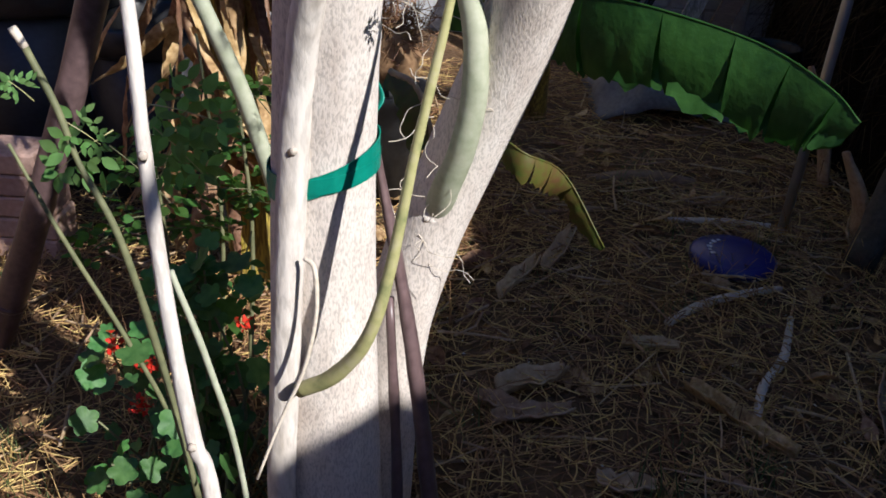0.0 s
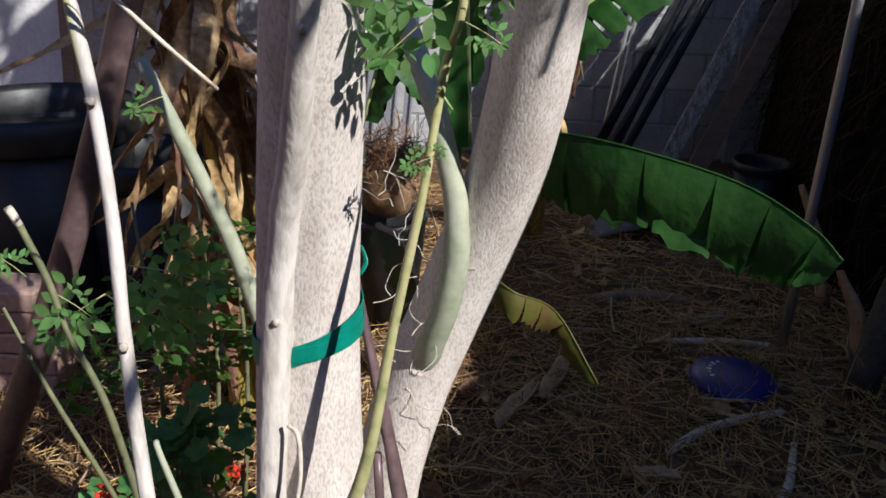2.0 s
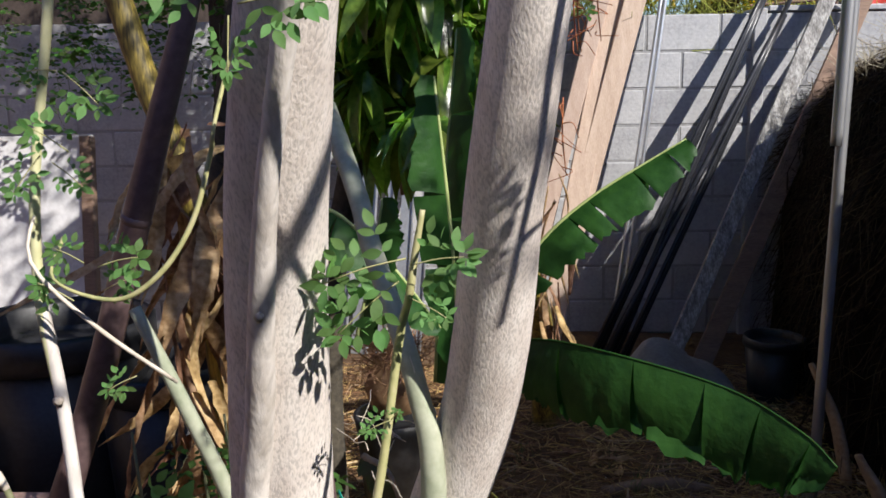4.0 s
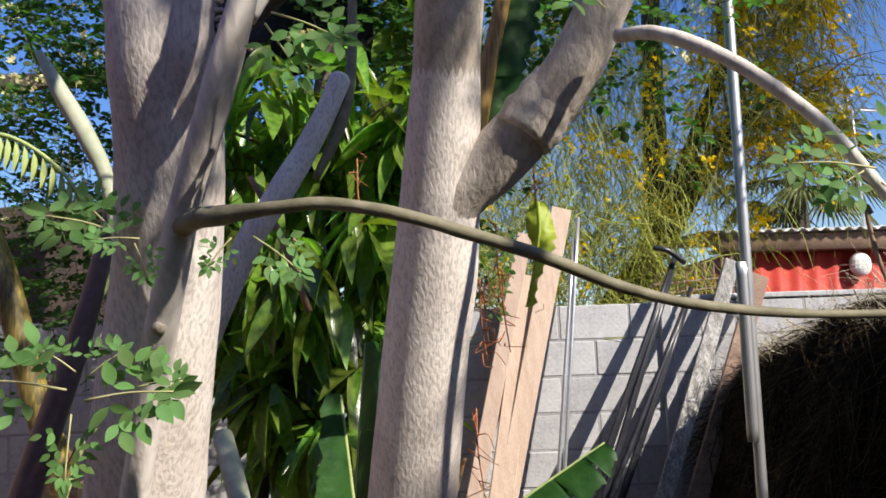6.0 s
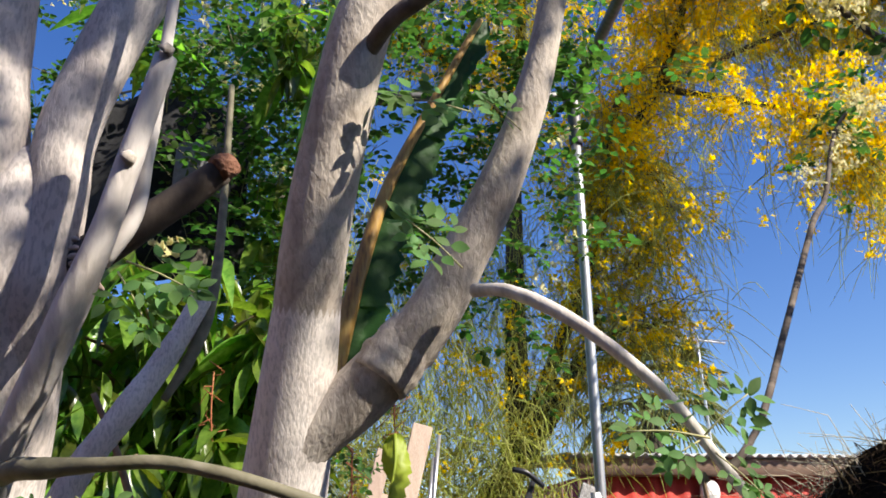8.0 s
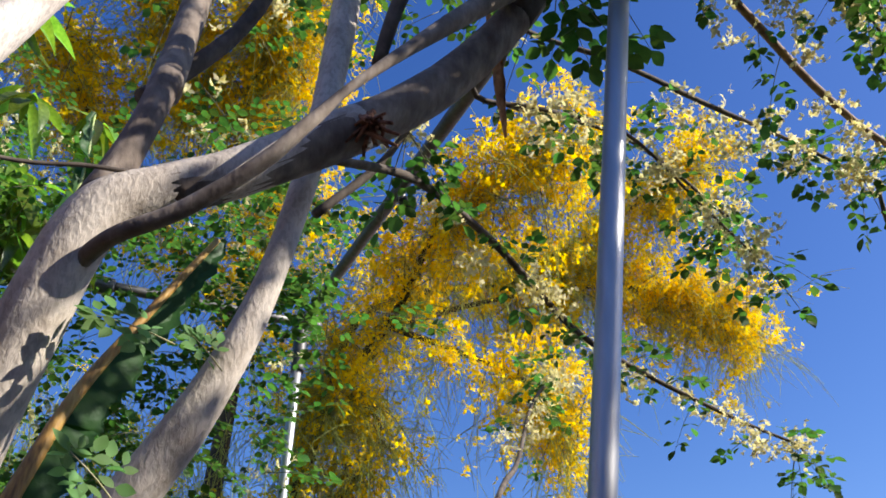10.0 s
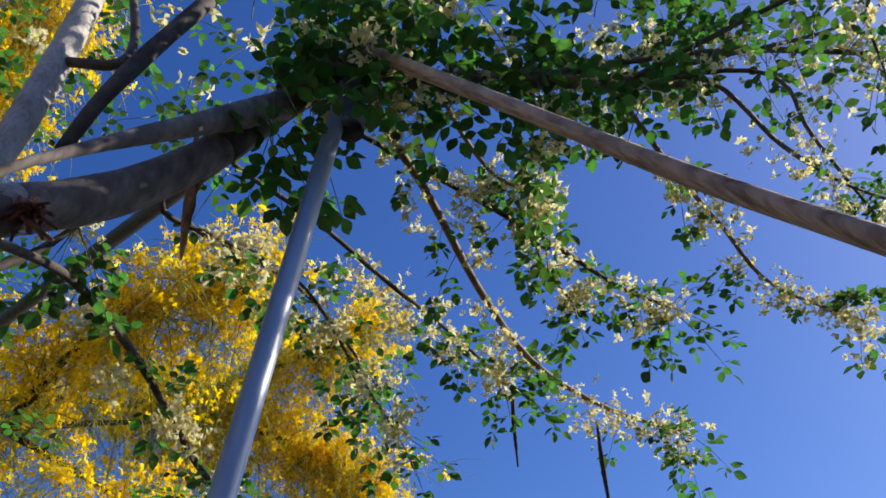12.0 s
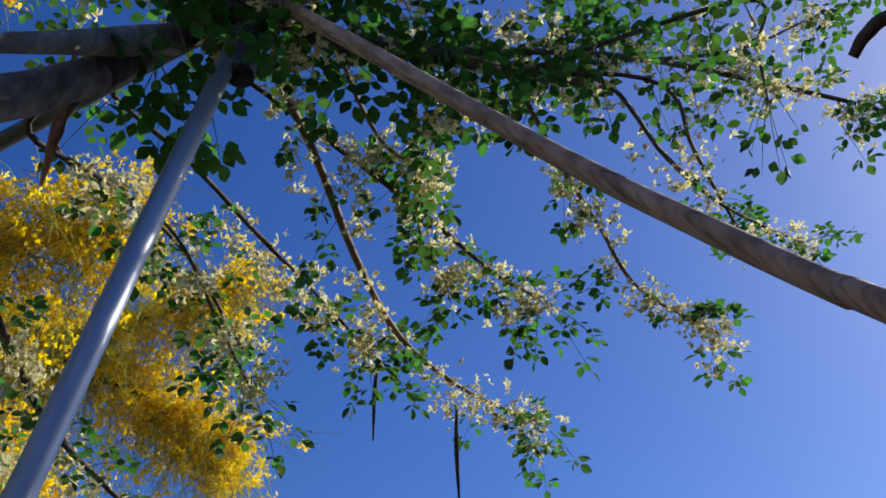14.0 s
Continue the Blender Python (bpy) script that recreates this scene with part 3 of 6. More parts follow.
for gvx in globe.verts:
    gvx.co = Vector((gvx.co.x + 3.66, gvx.co.y * 0.6 + SH_Y - 0.06, gvx.co.z + 2.14 + (0.02 if gvx.co.z > 0 else 0)))
gm = bpy.data.meshes.new("lamp_globe")
globe.to_mesh(gm)
globe.free()
lamp_ob = thing("wall_lamp", (3.66, SH_Y - 0.02, 2.14), "white round wall lamp on the red shed", "lamp")
part("globe", gm, M_WHITE, lamp_ob)
part("mount", box((3.62, SH_Y - 0.03, 2.1), (3.70, SH_Y + 0.012, 2.18), 0.005), M_WHITE, lamp_ob)

AN = Vector((4.713, 8.6, 3.866))
ant = thing("tv_antenna", (AN.x, AN.y, 2.5), "bare aluminium rooftop television antenna on a thin mast", "antenna")
part("mast", tube([(AN.x, AN.y, 2.45, 0.016), (AN.x - 0.02, AN.y, AN.z + 0.03, 0.014)], 8, 4), M_ALU, ant)
part("boom", tube([(AN.x - 0.3, AN.y, AN.z + 0.03, 0.011), (AN.x + 0.32, AN.y + 0.02, AN.z - 0.01, 0.011)], 6, 3), M_ALU, ant)
for k, (dx, L) in enumerate(((-0.24, 0.2), (-0.12, 0.22), (0.0, 0.26), (0.12, 0.2), (0.26, 0.16))):
    part("element", tube([(AN.x + dx, AN.y - L, AN.z + 0.012 - L * 0.25, 0.006), (AN.x + dx, AN.y + L, AN.z + 0.012 + L * 0.25, 0.006)], 6, 3), M_ALU, ant)
part("reflector", tube([(AN.x - 0.1, AN.y, AN.z + 0.16, 0.008), (AN.x, AN.y, AN.z + 0.02, 0.008), (AN.x - 0.07, AN.y, AN.z - 0.13, 0.008)], 6, 3), M_ALU, ant)

# ---- palo verde, yellow in bloom, behind the wall ----
PV = {
    "trunk": [(1.414, 6.6, 1.388, 0.1212), (1.619, 6.55, 1.817, 0.1223), (1.951, 6.4, 2.321, 0.1017), (2.154, 6.3, 2.629, 0.0852), (2.554, 6.2, 3.226, 0.0532)],
    "a": [(1.951, 6.4, 2.321, 0.0813), (2.252, 6.2, 3.146, 0.0529), (2.548, 6, 3.927, 0.0365), (2.766, 5.734, 5.102, 0.032), (3.878, 5.701, 5.761, 0.0303), (5.255, 5.368, 6.064, 0.0239), (6.476, 4.819, 5.639, 0.013)],
    "b": [(2.507, 6.242, 4.126, 0.0444), (2.857, 5.423, 4.911, 0.035), (2.938, 4.802, 5.496, 0.0257), (3.239, 4.226, 5.716, 0.0186), (3.53, 3.773, 5.89, 0.0121)],
    "c": [(1.972, 6.183, 4.883, 0.0499), (1.92, 5.637, 5.738, 0.0363), (1.562, 5.037, 6.538, 0.0265), (1.452, 4.55, 6.994, 0.0172)],
    "d": [(1.972, 6.183, 4.883, 0.0454), (0.996, 5.932, 5.649, 0.0311), (0.342, 5.618, 6.138, 0.0214), (0.124, 5.349, 6.443, 0.0126)],
    "e": [(2.857, 5.423, 4.911, 0.0306), (3.781, 4.942, 4.495, 0.019), (4.038, 4.825, 4.087, 0.0102)],
    "f": [(2.641, 5.895, 4.493, 0.031), (2.998, 5.737, 4.21, 0.0173), (2.812, 6.059, 3.659, 0.0107)],
    "g": [(1.951, 6.4, 2.321, 0.061), (2.461, 6, 3.088, 0.0276), (2.967, 5.9, 3.256, 0.0157)],
    "h": [(3.878, 5.701, 5.761, 0.0303), (4.62, 5.362, 6.196, 0.0234), (5.158, 4.722, 6.638, 0.0181), (5.429, 4.215, 6.939, 0.0101)],
    "i": [(2.823, 5.037, 5.152, 0.0223), (4.083, 5.431, 5.581, 0.0181), (5.031, 5.264, 5.916, 0.0202), (5.822, 4.921, 5.906, 0.0159), (6.297, 4.72, 5.65, 0.0107)],
    "j": [(2.453, 5.469, 5.702, 0.0262), (1.566, 5.394, 6.185, 0.0211), (1.399, 4.936, 6.698, 0.019), (1.486, 4.449, 7.084, 0.0149), (1.371, 3.948, 7.459, 0.0105)],
    "k": [(1.566, 5.394, 6.185, 0.0211), (1.119, 5.381, 6.321, 0.0164), (0.743, 5.152, 6.621, 0.0121), (0.628, 4.793, 6.96, 0.01)],
}
PV["trunk"] = [(1.15, 6.75, -0.1, 0.17), (1.2, 6.7, 0.7, 0.15)] + PV["trunk"]
PV["c"] = [PV["trunk"][4]] + PV["c"]
PV["b"] = [PV["trunk"][-1]] + PV["b"]
PV["f"] = [PV["b"][1]] + PV["f"]
PV["i"] = [PV["b"][2]] + PV["i"][1:]
pv = thing("palo_verde_tree", (1.15, 6.75, 0), "tall weeping tree covered in yellow blossom behind the wall", "tree")
for key, line in PV.items():
    part("trunk" if key == "trunk" else "limb", tube(line, 9, 5, 0.12), M_PVBARK, pv)
strand, ysp, ytw = [], Spray(), []
for key, line in PV.items():
    if key == "trunk":
        continue
    sp = spline(line, 8)
    far = len(sp)
    for i in range(int(far * 0.25), far):
        rich = min(1.0, 0.25 + 1.1 * i / far) * (0.35 if key in "fg" else 1.1)
        for _ in range(4):
            base = sp[i, :3] + RNG.normal(size=3) * 0.06
            d = rand_dirs(1, -0.15)[0]
            L = RNG.uniform(0.25, 0.75)
            end = base + d * L + (0, 0, -0.25 * L)
            mid = (base + end) / 2 + (0, 0, 0.1 * L)
            ytw.append([(*base, 0.006), (*mid, 0.004), (*end, 0.002)])
            for q in np.linspace(0.15, 1.0, 6):
                c = base + (end - base) * q + (0, 0, 0.1 * L * (1 - abs(2 * q - 1)))
                for _ in range(int(RNG.poisson(1.3 * rich))):
                    ysp.bloom(c + RNG.normal(size=3) * 0.085, 0.034, int(RNG.uniform(5, 12)), 0.031)
                for _ in range(2):
                    g = c + RNG.normal(size=3) * 0.05
                    sd = rand_dirs(1, -1.1)[0]
                    sl = RNG.uniform(0.2, 0.6)
                    strand.append([(*g, 0.0029), (*(g + sd * sl * 0.55 + (0, 0, 0.02)), 0.0026), (*(g + sd * sl + (0, 0, -0.07)), 0.0014)])
# weeping green curtain low on the near side
for _ in range(2100):
    t = RNG.uniform()
    c = np.array((0.3 + 1.75 * t + RNG.normal() * 0.12, 6.2 + RNG.normal() * 0.35, RNG.uniform(1.85, 3.9) + 0.4 * math.sin(3 * t)))
    sl = RNG.uniform(0.3, 0.85)
    d = np.array((RNG.normal() * 0.35, RNG.normal() * 0.3, -1))
    strand.append([(*c, 0.0026), (*(c + d * sl * 0.5 + RNG.normal(size=3) * 0.06), 0.0024), (*(c + d * sl + (RNG.normal() * 0.1, 0, 0)), 0.0013)])
    if RNG.uniform() < 0.05 + 0.14 * t:
        ysp.bloom(c + d * sl * RNG.uniform(0, 0.6), 0.045, int(RNG.uniform(5, 14)), 0.026)
# low bushy growth just behind the wall
for _ in range(1300):
    c = np.array((RNG.uniform(0.1, 2.0), 6.0 + RNG.normal() * 0.2, RNG.uniform(1.4, 2.5)))
    d = rand_dirs(1, -0.3)[0]
    sl = RNG.uniform(0.2, 0.5)
    strand.append([(*c, 0.0045), (*(c + d * sl * 0.5 + RNG.normal(size=3) * 0.05), 0.004), (*(c + d * sl + (0, 0, -0.06)), 0.002)])
part("fine_branching", join(*[tube(p, 4, 2, cap=False) for p in ytw]), M_PVTWIG, pv, kind="stuff")
part("weeping_foliage", join(*[tube(p, 3, 2, cap=False) for p in strand]), M_STRAND, pv, "thin weeping green leaf strands", kind="stuff")
part("blossoms", ysp.flowers(4), M_YELLOW, pv, "dense golden yellow blossom", kind="stuff")

# ---- far fan palm ----
PX, PY, PZ = (6.648, 14, 4.364)
palm = thing("fan_palm", (PX, PY, 0), "far fan palm with drooping fronds behind the shed", "palm tree")
part("trunk", tube([(PX, PY, -0.1, 0.2), (PX, PY, PZ * 0.5, 0.17), (PX, PY, PZ, 0.16)], 10, 5, 0.1), M_PVBARK, palm)
frv = []
for k in range(34):
    a, el = 2.4 * k, 1.1 - 1.9 * (k / 34)
    d = np.array((math.cos(a) * math.cos(el), math.sin(a) * math.cos(el), math.sin(el)))
    base = np.array((PX, PY, PZ)) + d * 0.15
    hub = base + d * 0.75
    frv.append(tube([(*base, 0.016), (*hub, 0.01)], 4, 2))
    s = np.cross(d, (0, 0, 1))
    s /= np.linalg.norm(s)
    u = np.cross(s, d)
    for j in range(15):
        q = (j - 7) / 7 * 1.35
        f = d * math.cos(q) + s * math.sin(q)
        e = hub + f * 0.62 + np.array((0, 0, -0.12)) + u * 0.02
        frv.append(tube([(*hub, 0.02), (*((hub + e) / 2 + u * 0.03), 0.024), (*(e + (0, 0, -0.14)), 0.004)], 3, 3, cap=False))
part("frond_crown", join(*frv), M_PALM, palm, kind="stuff")

# ---- canopy frame of steel tube ----
LA = [(0.667, 0.928, 1.832), (0.777, 0.845, 2.846)]
la, lb = np.array(LA[0]), np.array(LA[1])
up = (lb - la) / (lb[2] - la[2])
foot_a, hub_a = la - up * (la[2] - 0.0), la + up * (2.92 - la[2])
HT = (1.129, 2.87, 3.179)
foot_b, hub_b = np.array(((1.10, 2.87)[0], (1.10, 2.87)[1], 0.0)), np.array(HT)
hub_c = np.array([(0.427, 2.859, 3.1)][0])
frame_ob = thing("canopy_frame", (foot_a[0], foot_a[1], 0), "bare galvanised steel tube frame of an old garden canopy", "canopy frame")


def pole(a, b, r, seg=14):
    a, b = np.array(a), np.array(b)
    return tube([(*a, r), (*((a + b) / 2), r), (*b, r)], seg, 3)


def collar(at, r, length=0.09, way=(0, 0, 1)):
    w = np.array(way, float) / np.linalg.norm(way)
    at = np.array(at)
    return tube([(*(at - w * length / 2), r * 0.9), (*(at - w * length * 0.45), r), (*(at + w * length * 0.45), r), (*(at + w * length / 2), r * 0.9)], 14, 2)


leg_a = part("leg", pole(foot_a, hub_a, 0.0148), M_GALV, frame_ob, "bright galvanised leg")
leg_b = part("leg", pole(foot_b, hub_b - (0, 0, 0.02), 0.0165), M_GALV, frame_ob, "galvanised leg standing in the straw")
part("sleeve", collar(foot_b + np.array((0, 0, 1.55)), 0.0185, 0.5, hub_b - foot_b), M_GALV, leg_b)
for h in (hub_a, hub_b):
    part("corner_joint", join(collar(h - (0, 0, 0.09), 0.0235, 0.2), collar(h, 0.0235, 0.14, hub_b - hub_a)), M_DARKSTEEL, frame_ob)
part("eave_bar", pole(hub_a, hub_b, 0.0175), M_DARKSTEEL, frame_ob)
part("eave_bar", pole(hub_b, hub_c, 0.0175), M_DARKSTEEL, frame_ob)
part("bar_joint", collar(hub_c, 0.03, 0.08, (1, 0, 0)), M_DARKSTEEL, frame_ob)
part("stub_bar", pole(hub_b, hub_b + (hub_b - hub_c) / np.linalg.norm(hub_b - hub_c) * 0.07, 0.0175), M_DARKSTEEL, frame_ob)
kb = hub_a + (hub_b - hub_a) * 0.5
part("wing_bolt", join(collar(kb + np.array((0, 0, -0.028)), 0.012, 0.04), collar(kb + np.array((0.02, 0, -0.05)), 0.02, 0.03, (1, 0, 0.3))), M_BLACK, frame_ob)
BEAM = [(0.773, 0.793, 2.893, 0.013), (0.776, 0.573, 2.594, 0.0122), (0.766, 0.374, 2.31, 0.012), (0.725, 0.244, 2.11, 0.0118), (0.691, 0.186, 2.011, 0.0117), (0.676, 0.17, 1.983, 0.0114)]
b0, b1 = np.array(BEAM[0][:3]), np.array(BEAM[-1][:3])
bd = (b1 - b0) / np.linalg.norm(b1 - b0)
bd2 = b1 - np.array(BEAM[-3][:3])
bd2 /= np.linalg.norm(bd2)
single("wooden_pole", tube(BEAM + [(*(b1 + bd2 * 0.4), BEAM[-1][3]), (*(b1 + bd2 * 0.9), BEAM[-1][3]), (*(b1 + bd2 * (b1[2] - 0.01) / -bd2[2]), BEAM[-1][3])], 14, 6, 0.08, freq=5), M_BEAM, "weathered grey-brown wooden pole slung from the canopy corner", "pole")

# ---- trees near the camera: two pale moringa stems ----


def rows(*lines):
    return [p for line in lines for p in line]


tree_t = thing("moringa_tree", (-0.215, 1.33, 0), "pale-barked moringa trunk with a forked top, tied with green tape", "tree", "moringa trees")
T_TRUNK = [(-0.215, 1.33, 0.009, 0.1009), (-0.2137, 1.315, 0.2865, 0.088), (-0.2147, 1.31, 0.5822, 0.0762), (-0.2105, 1.2965, 0.856, 0.0669), (-0.1952, 1.2483, 1.1073, 0.0602), (-0.1698, 1.168, 1.3377, 0.0546), (-0.1365, 1.0897, 1.519, 0.0481), (-0.109, 1.036, 1.6427, 0.0427), (-0.098, 0.9988, 1.739, 0.041), (-0.096, 0.975, 1.804, 0.0408)]
part("trunk", tube([(-0.22, 1.34, -0.08, 0.095)] + T_TRUNK[:-1] + [(-0.096, 0.978, 1.80, 0.0425), (-0.096, 0.97, 1.85, 0.039), (-0.096, 0.965, 1.89, 0.026), (-0.096, 0.963, 1.905, 0.01)], 28, 7, 0.02, freq=14), M_BARK, tree_t, "pale wrinkled bark")
T_LEFT = [(-0.109, 0.975, 1.804, 0.027), (-0.1125, 0.9585, 1.8607, 0.0261), (-0.1182, 0.9523, 1.914, 0.0263), (-0.124, 0.95, 1.961, 0.0267)]
part("limb", tube([(-0.108, 1.03, 1.62, 0.016), (-0.106, 1.0, 1.72, 0.027)] + T_LEFT + [(-0.127, 0.95, 2.08, 0.026)], 18, 6, 0.06), M_BARK, tree_t)
# upper limb in the darker bark, its shade put into the colour
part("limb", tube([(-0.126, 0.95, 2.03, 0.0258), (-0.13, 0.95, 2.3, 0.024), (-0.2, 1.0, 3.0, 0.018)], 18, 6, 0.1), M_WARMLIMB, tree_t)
T_RIGHT = [(-0.076, 0.965, 1.783, 0.0245), (-0.0698, 0.957, 1.822, 0.0221), (-0.0668, 0.9535, 1.8658, 0.0215), (-0.0658, 0.9523, 1.9158, 0.0221), (-0.04, 0.9557, 2.0105, 0.024), (0.0182, 0.9725, 2.1837, 0.027), (0.071, 1, 2.381, 0.0277)]
part("limb", tube([(-0.1, 1.03, 1.62, 0.015), (-0.088, 1.0, 1.72, 0.025)] + T_RIGHT, 18, 6, 0.06), M_BARK, tree_t)
T_STUB = [(-0.053, 0.96, 1.811, 0.0145), (-0.017, 0.95, 1.834, 0.0133), (0.018, 0.945, 1.861, 0.0119), (0.048, 0.94, 1.886, 0.0107)]
stub = part("cut_limb", tube(T_STUB, 14, 6, 0.12), M_LIMB, tree_t, "sawn-off brown limb stub")
part("cut_face", tube([(*np.array(T_STUB[-1][:3]) - 0.004, 0.011), (*(np.array(T_STUB[-1][:3]) + (0.008, -0.001, 0.006)), 0.009)], 12, 2, 0.3, freq=60), M_SCAR, stub)
SUCK = [(-0.268, 1.225, 0.343, 0.0211), (-0.2578, 1.2235, 0.5495, 0.0204), (-0.2462, 1.225, 0.7452, 0.0198), (-0.235, 1.2272, 0.9062, 0.0195), (-0.2205, 1.2135, 1.024, 0.0187), (-0.1995, 1.172, 1.133, 0.0169), (-0.1775, 1.12, 1.2637, 0.0143), (-0.1552, 1.0725, 1.3872, 0.0118), (-0.1273, 1.0288, 1.4958, 0.0112), (-0.1003, 0.9875, 1.595, 0.0119), (-0.074, 0.945, 1.6753, 0.0118), (-0.0445, 0.9075, 1.743, 0.011), (-0.0235, 0.8887, 1.7995, 0.0099), (-0.009, 0.88, 1.8565, 0.0086), (0.009, 0.87, 1.935, 0.0075)]
suck = part("sucker_stem", tube([(-0.262, 1.235, 0.1, 0.024)] + SUCK, 16, 5, 0.1, freq=22), M_BARK2, tree_t, "smooth pale shoot growing up along the trunk")
STEM_YG = [(-0.231, 1.19, 0.574, 0.0105), (-0.183, 1.17, 0.616, 0.0105), (-0.139, 1.15, 0.691, 0.009), (-0.114, 1.15, 0.789, 0.0074), (-0.093, 1.16, 0.922, 0.006), (-0.076, 1.17, 1.016, 0.0056), (-0.063, 1.18, 1.089, 0.005), (-0.045, 1.2, 1.215, 0.005), (-0.032, 1.18, 1.266, 0.0045), (-0.025, 1.18, 1.311, 0.004), (-0.016, 1.18, 1.36, 0.003)]
part("green_shoot", tube(STEM_YG, 12, 6, 0.08, freq=30), M_GREENSTEM, tree_t, "thin yellow-green shoot")
ARM1 = [(-0.035, 0.9, 1.664, 0.0064), (-0.002, 0.88, 1.664, 0.0046), (0.032, 0.87, 1.664, 0.0042), (0.073, 0.86, 1.655, 0.0042), (0.112, 0.86, 1.643, 0.0043), (0.159, 0.86, 1.627, 0.004), (0.211, 0.87, 1.607, 0.0038), (0.266, 0.88, 1.594, 0.0035), (0.348, 0.9, 1.587, 0.0031), (0.446, 0.92, 1.586, 0.0027)]
arm1 = part("side_branch", tube([(-0.075, 0.944, 1.664, 0.0078), (-0.056, 0.917, 1.665, 0.0072)] + ARM1, 10, 6, 0.12, freq=40), M_ARM, tree_t, "long arching grey-green side branch")
knot = [tube([(*(np.array(SUCK[i][:3]) + (0.0, -SUCK[i][3] * 0.9, 0)), 0.006), (*(np.array(SUCK[i][:3]) + (0.004, -SUCK[i][3] * 1.25, 0.004)), 0.0035)], 7, 2, 0.3, freq=70) for i in (3, 6, 9, 13, 14)]
for k_geo in knot:
    part("knot", k_geo, M_MIDBARK, tree_t)

part("thin_shoot", tube([(-0.022, 0.9, 1.795, 0.006), (-0.004, 0.9, 1.829, 0.0055), (0.0, 0.9, 1.877, 0.0048), (0.003, 0.9, 1.924, 0.0045), (0.01, 0.9, 2.12, 0.004)], 10, 6, 0.1, freq=40), M_BARK2, tree_t)
for k in range(9):
    g = np.array((-0.066 + 0.0035 * k, 0.949 - 0.001 * k, 1.855 - 0.007 * k))
    part("bark_fold", tube([(*(g + (-0.014, 0.008, 0.006 * math.sin(k * 2.1))), 0.0015), (*g, 0.003), (*(g + (0.012, 0.005, -0.005 + 0.004 * math.sin(k * 3.7))), 0.0015)], 8, 5, 0.35, freq=70), M_FOLD, tree_t)

tree_v = thing("moringa_tree", (-0.12, 1.5, 0), "curving pale-barked moringa stem that forks overhead", "tree", "moringa trees")
V_TRUNK = [(-0.145, 1.5, 0.095, 0.0648), (-0.125, 1.5, 0.4325, 0.0575), (-0.082, 1.5, 0.6418, 0.0565), (-0.0285, 1.4868, 0.8035, 0.0555), (0.035, 1.4373, 1.0088, 0.0535), (0.057, 1.394, 1.138, 0.0525), (0.067, 1.3565, 1.2485, 0.0508), (0.0745, 1.318, 1.355, 0.0488), (0.0865, 1.2812, 1.4573, 0.0472), (0.1013, 1.2342, 1.588, 0.044), (0.1128, 1.205, 1.6698, 0.0428), (0.121, 1.18, 1.739, 0.0414)]
V_LEFT = [(0.121, 1.18, 1.739, 0.0358), (0.125, 1.15, 1.8283, 0.0336), (0.1308, 1.1195, 1.911, 0.032), (0.1455, 1.089, 2.008, 0.0307), (0.173, 1.06, 2.134, 0.0293)]
V_MAIN = [(0.173, 1.06, 2.134, 0.0279), (0.23, 1.05, 2.186, 0.027), (0.3, 1.04, 2.234, 0.0272), (0.431, 1.02, 2.349, 0.0298), (0.553, 1.02, 2.489, 0.0296), (0.668, 1, 2.673, 0.0276), (0.748, 0.96, 2.84, 0.0266), (0.765, 0.824, 2.874, 0.0239), (0.914, 0.754, 2.944, 0.0205), (1.083, 0.633, 3.055, 0.0191), (1.26, 0.496, 3.141, 0.0169), (1.455, 0.357, 3.255, 0.0118)]
part("trunk", tube([(-0.155, 1.5, -0.08, 0.075)] + V_TRUNK[:-1] + [V_LEFT[1], (*V_LEFT[2][:3], V_LEFT[2][3] * 0.85)], 28, 7, 0.014, freq=12), M_BARK, tree_v, "pale wrinkled bark")
part("limb", tube([(p[0], p[1], p[2], p[3] * f) for p, f in zip([V_TRUNK[-2]] + V_LEFT[1:] + V_MAIN[1:4], [0.93, 0.985] + [1.02] * 40)], 28, 7, 0.016, freq=12), M_MIDBARK, tree_v)
V_RIGHT = [(0.126, 1.18, 1.716, 0.0302), (0.1715, 1.165, 1.7557, 0.0304), (0.2155, 1.1462, 1.7985, 0.0286), (0.2485, 1.1293, 1.8405, 0.0264), (0.2762, 1.116, 1.8948, 0.0248), (0.3133, 1.0968, 1.9725, 0.0216), (0.3495, 1.0825, 2.075, 0.0176), (0.3795, 1.085, 2.2018, 0.0156), (0.413, 1.1075, 2.3855, 0.0175), (0.45, 1.15, 2.6475, 0.0216), (0.4832, 1.2, 2.9525, 0.0226), (0.511, 1.25, 3.293, 0.0208)]
part("limb", tube([(0.112, 1.2, 1.66, 0.03)] + V_RIGHT, 18, 6, 0.04), M_MIDBARK, tree_v)
# outer limbs take the darkened barks: their shaded undersides are in the colour
main = part("limb", tube(V_MAIN[1:8], 20, 6, 0.05), M_WARMLIMB, tree_v, "mottled limb reaching out overhead, shade put into its bark colour")
part("limb", tube(V_MAIN[5:], 16, 6, 0.08), M_LIMB, tree_v, "limb over the canopy corner, shade put into its dark bark colour")
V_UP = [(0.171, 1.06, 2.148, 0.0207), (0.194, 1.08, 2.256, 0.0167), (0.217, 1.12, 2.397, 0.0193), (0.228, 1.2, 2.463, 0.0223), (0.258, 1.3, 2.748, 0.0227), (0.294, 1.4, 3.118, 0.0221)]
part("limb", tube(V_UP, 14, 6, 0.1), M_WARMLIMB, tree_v)
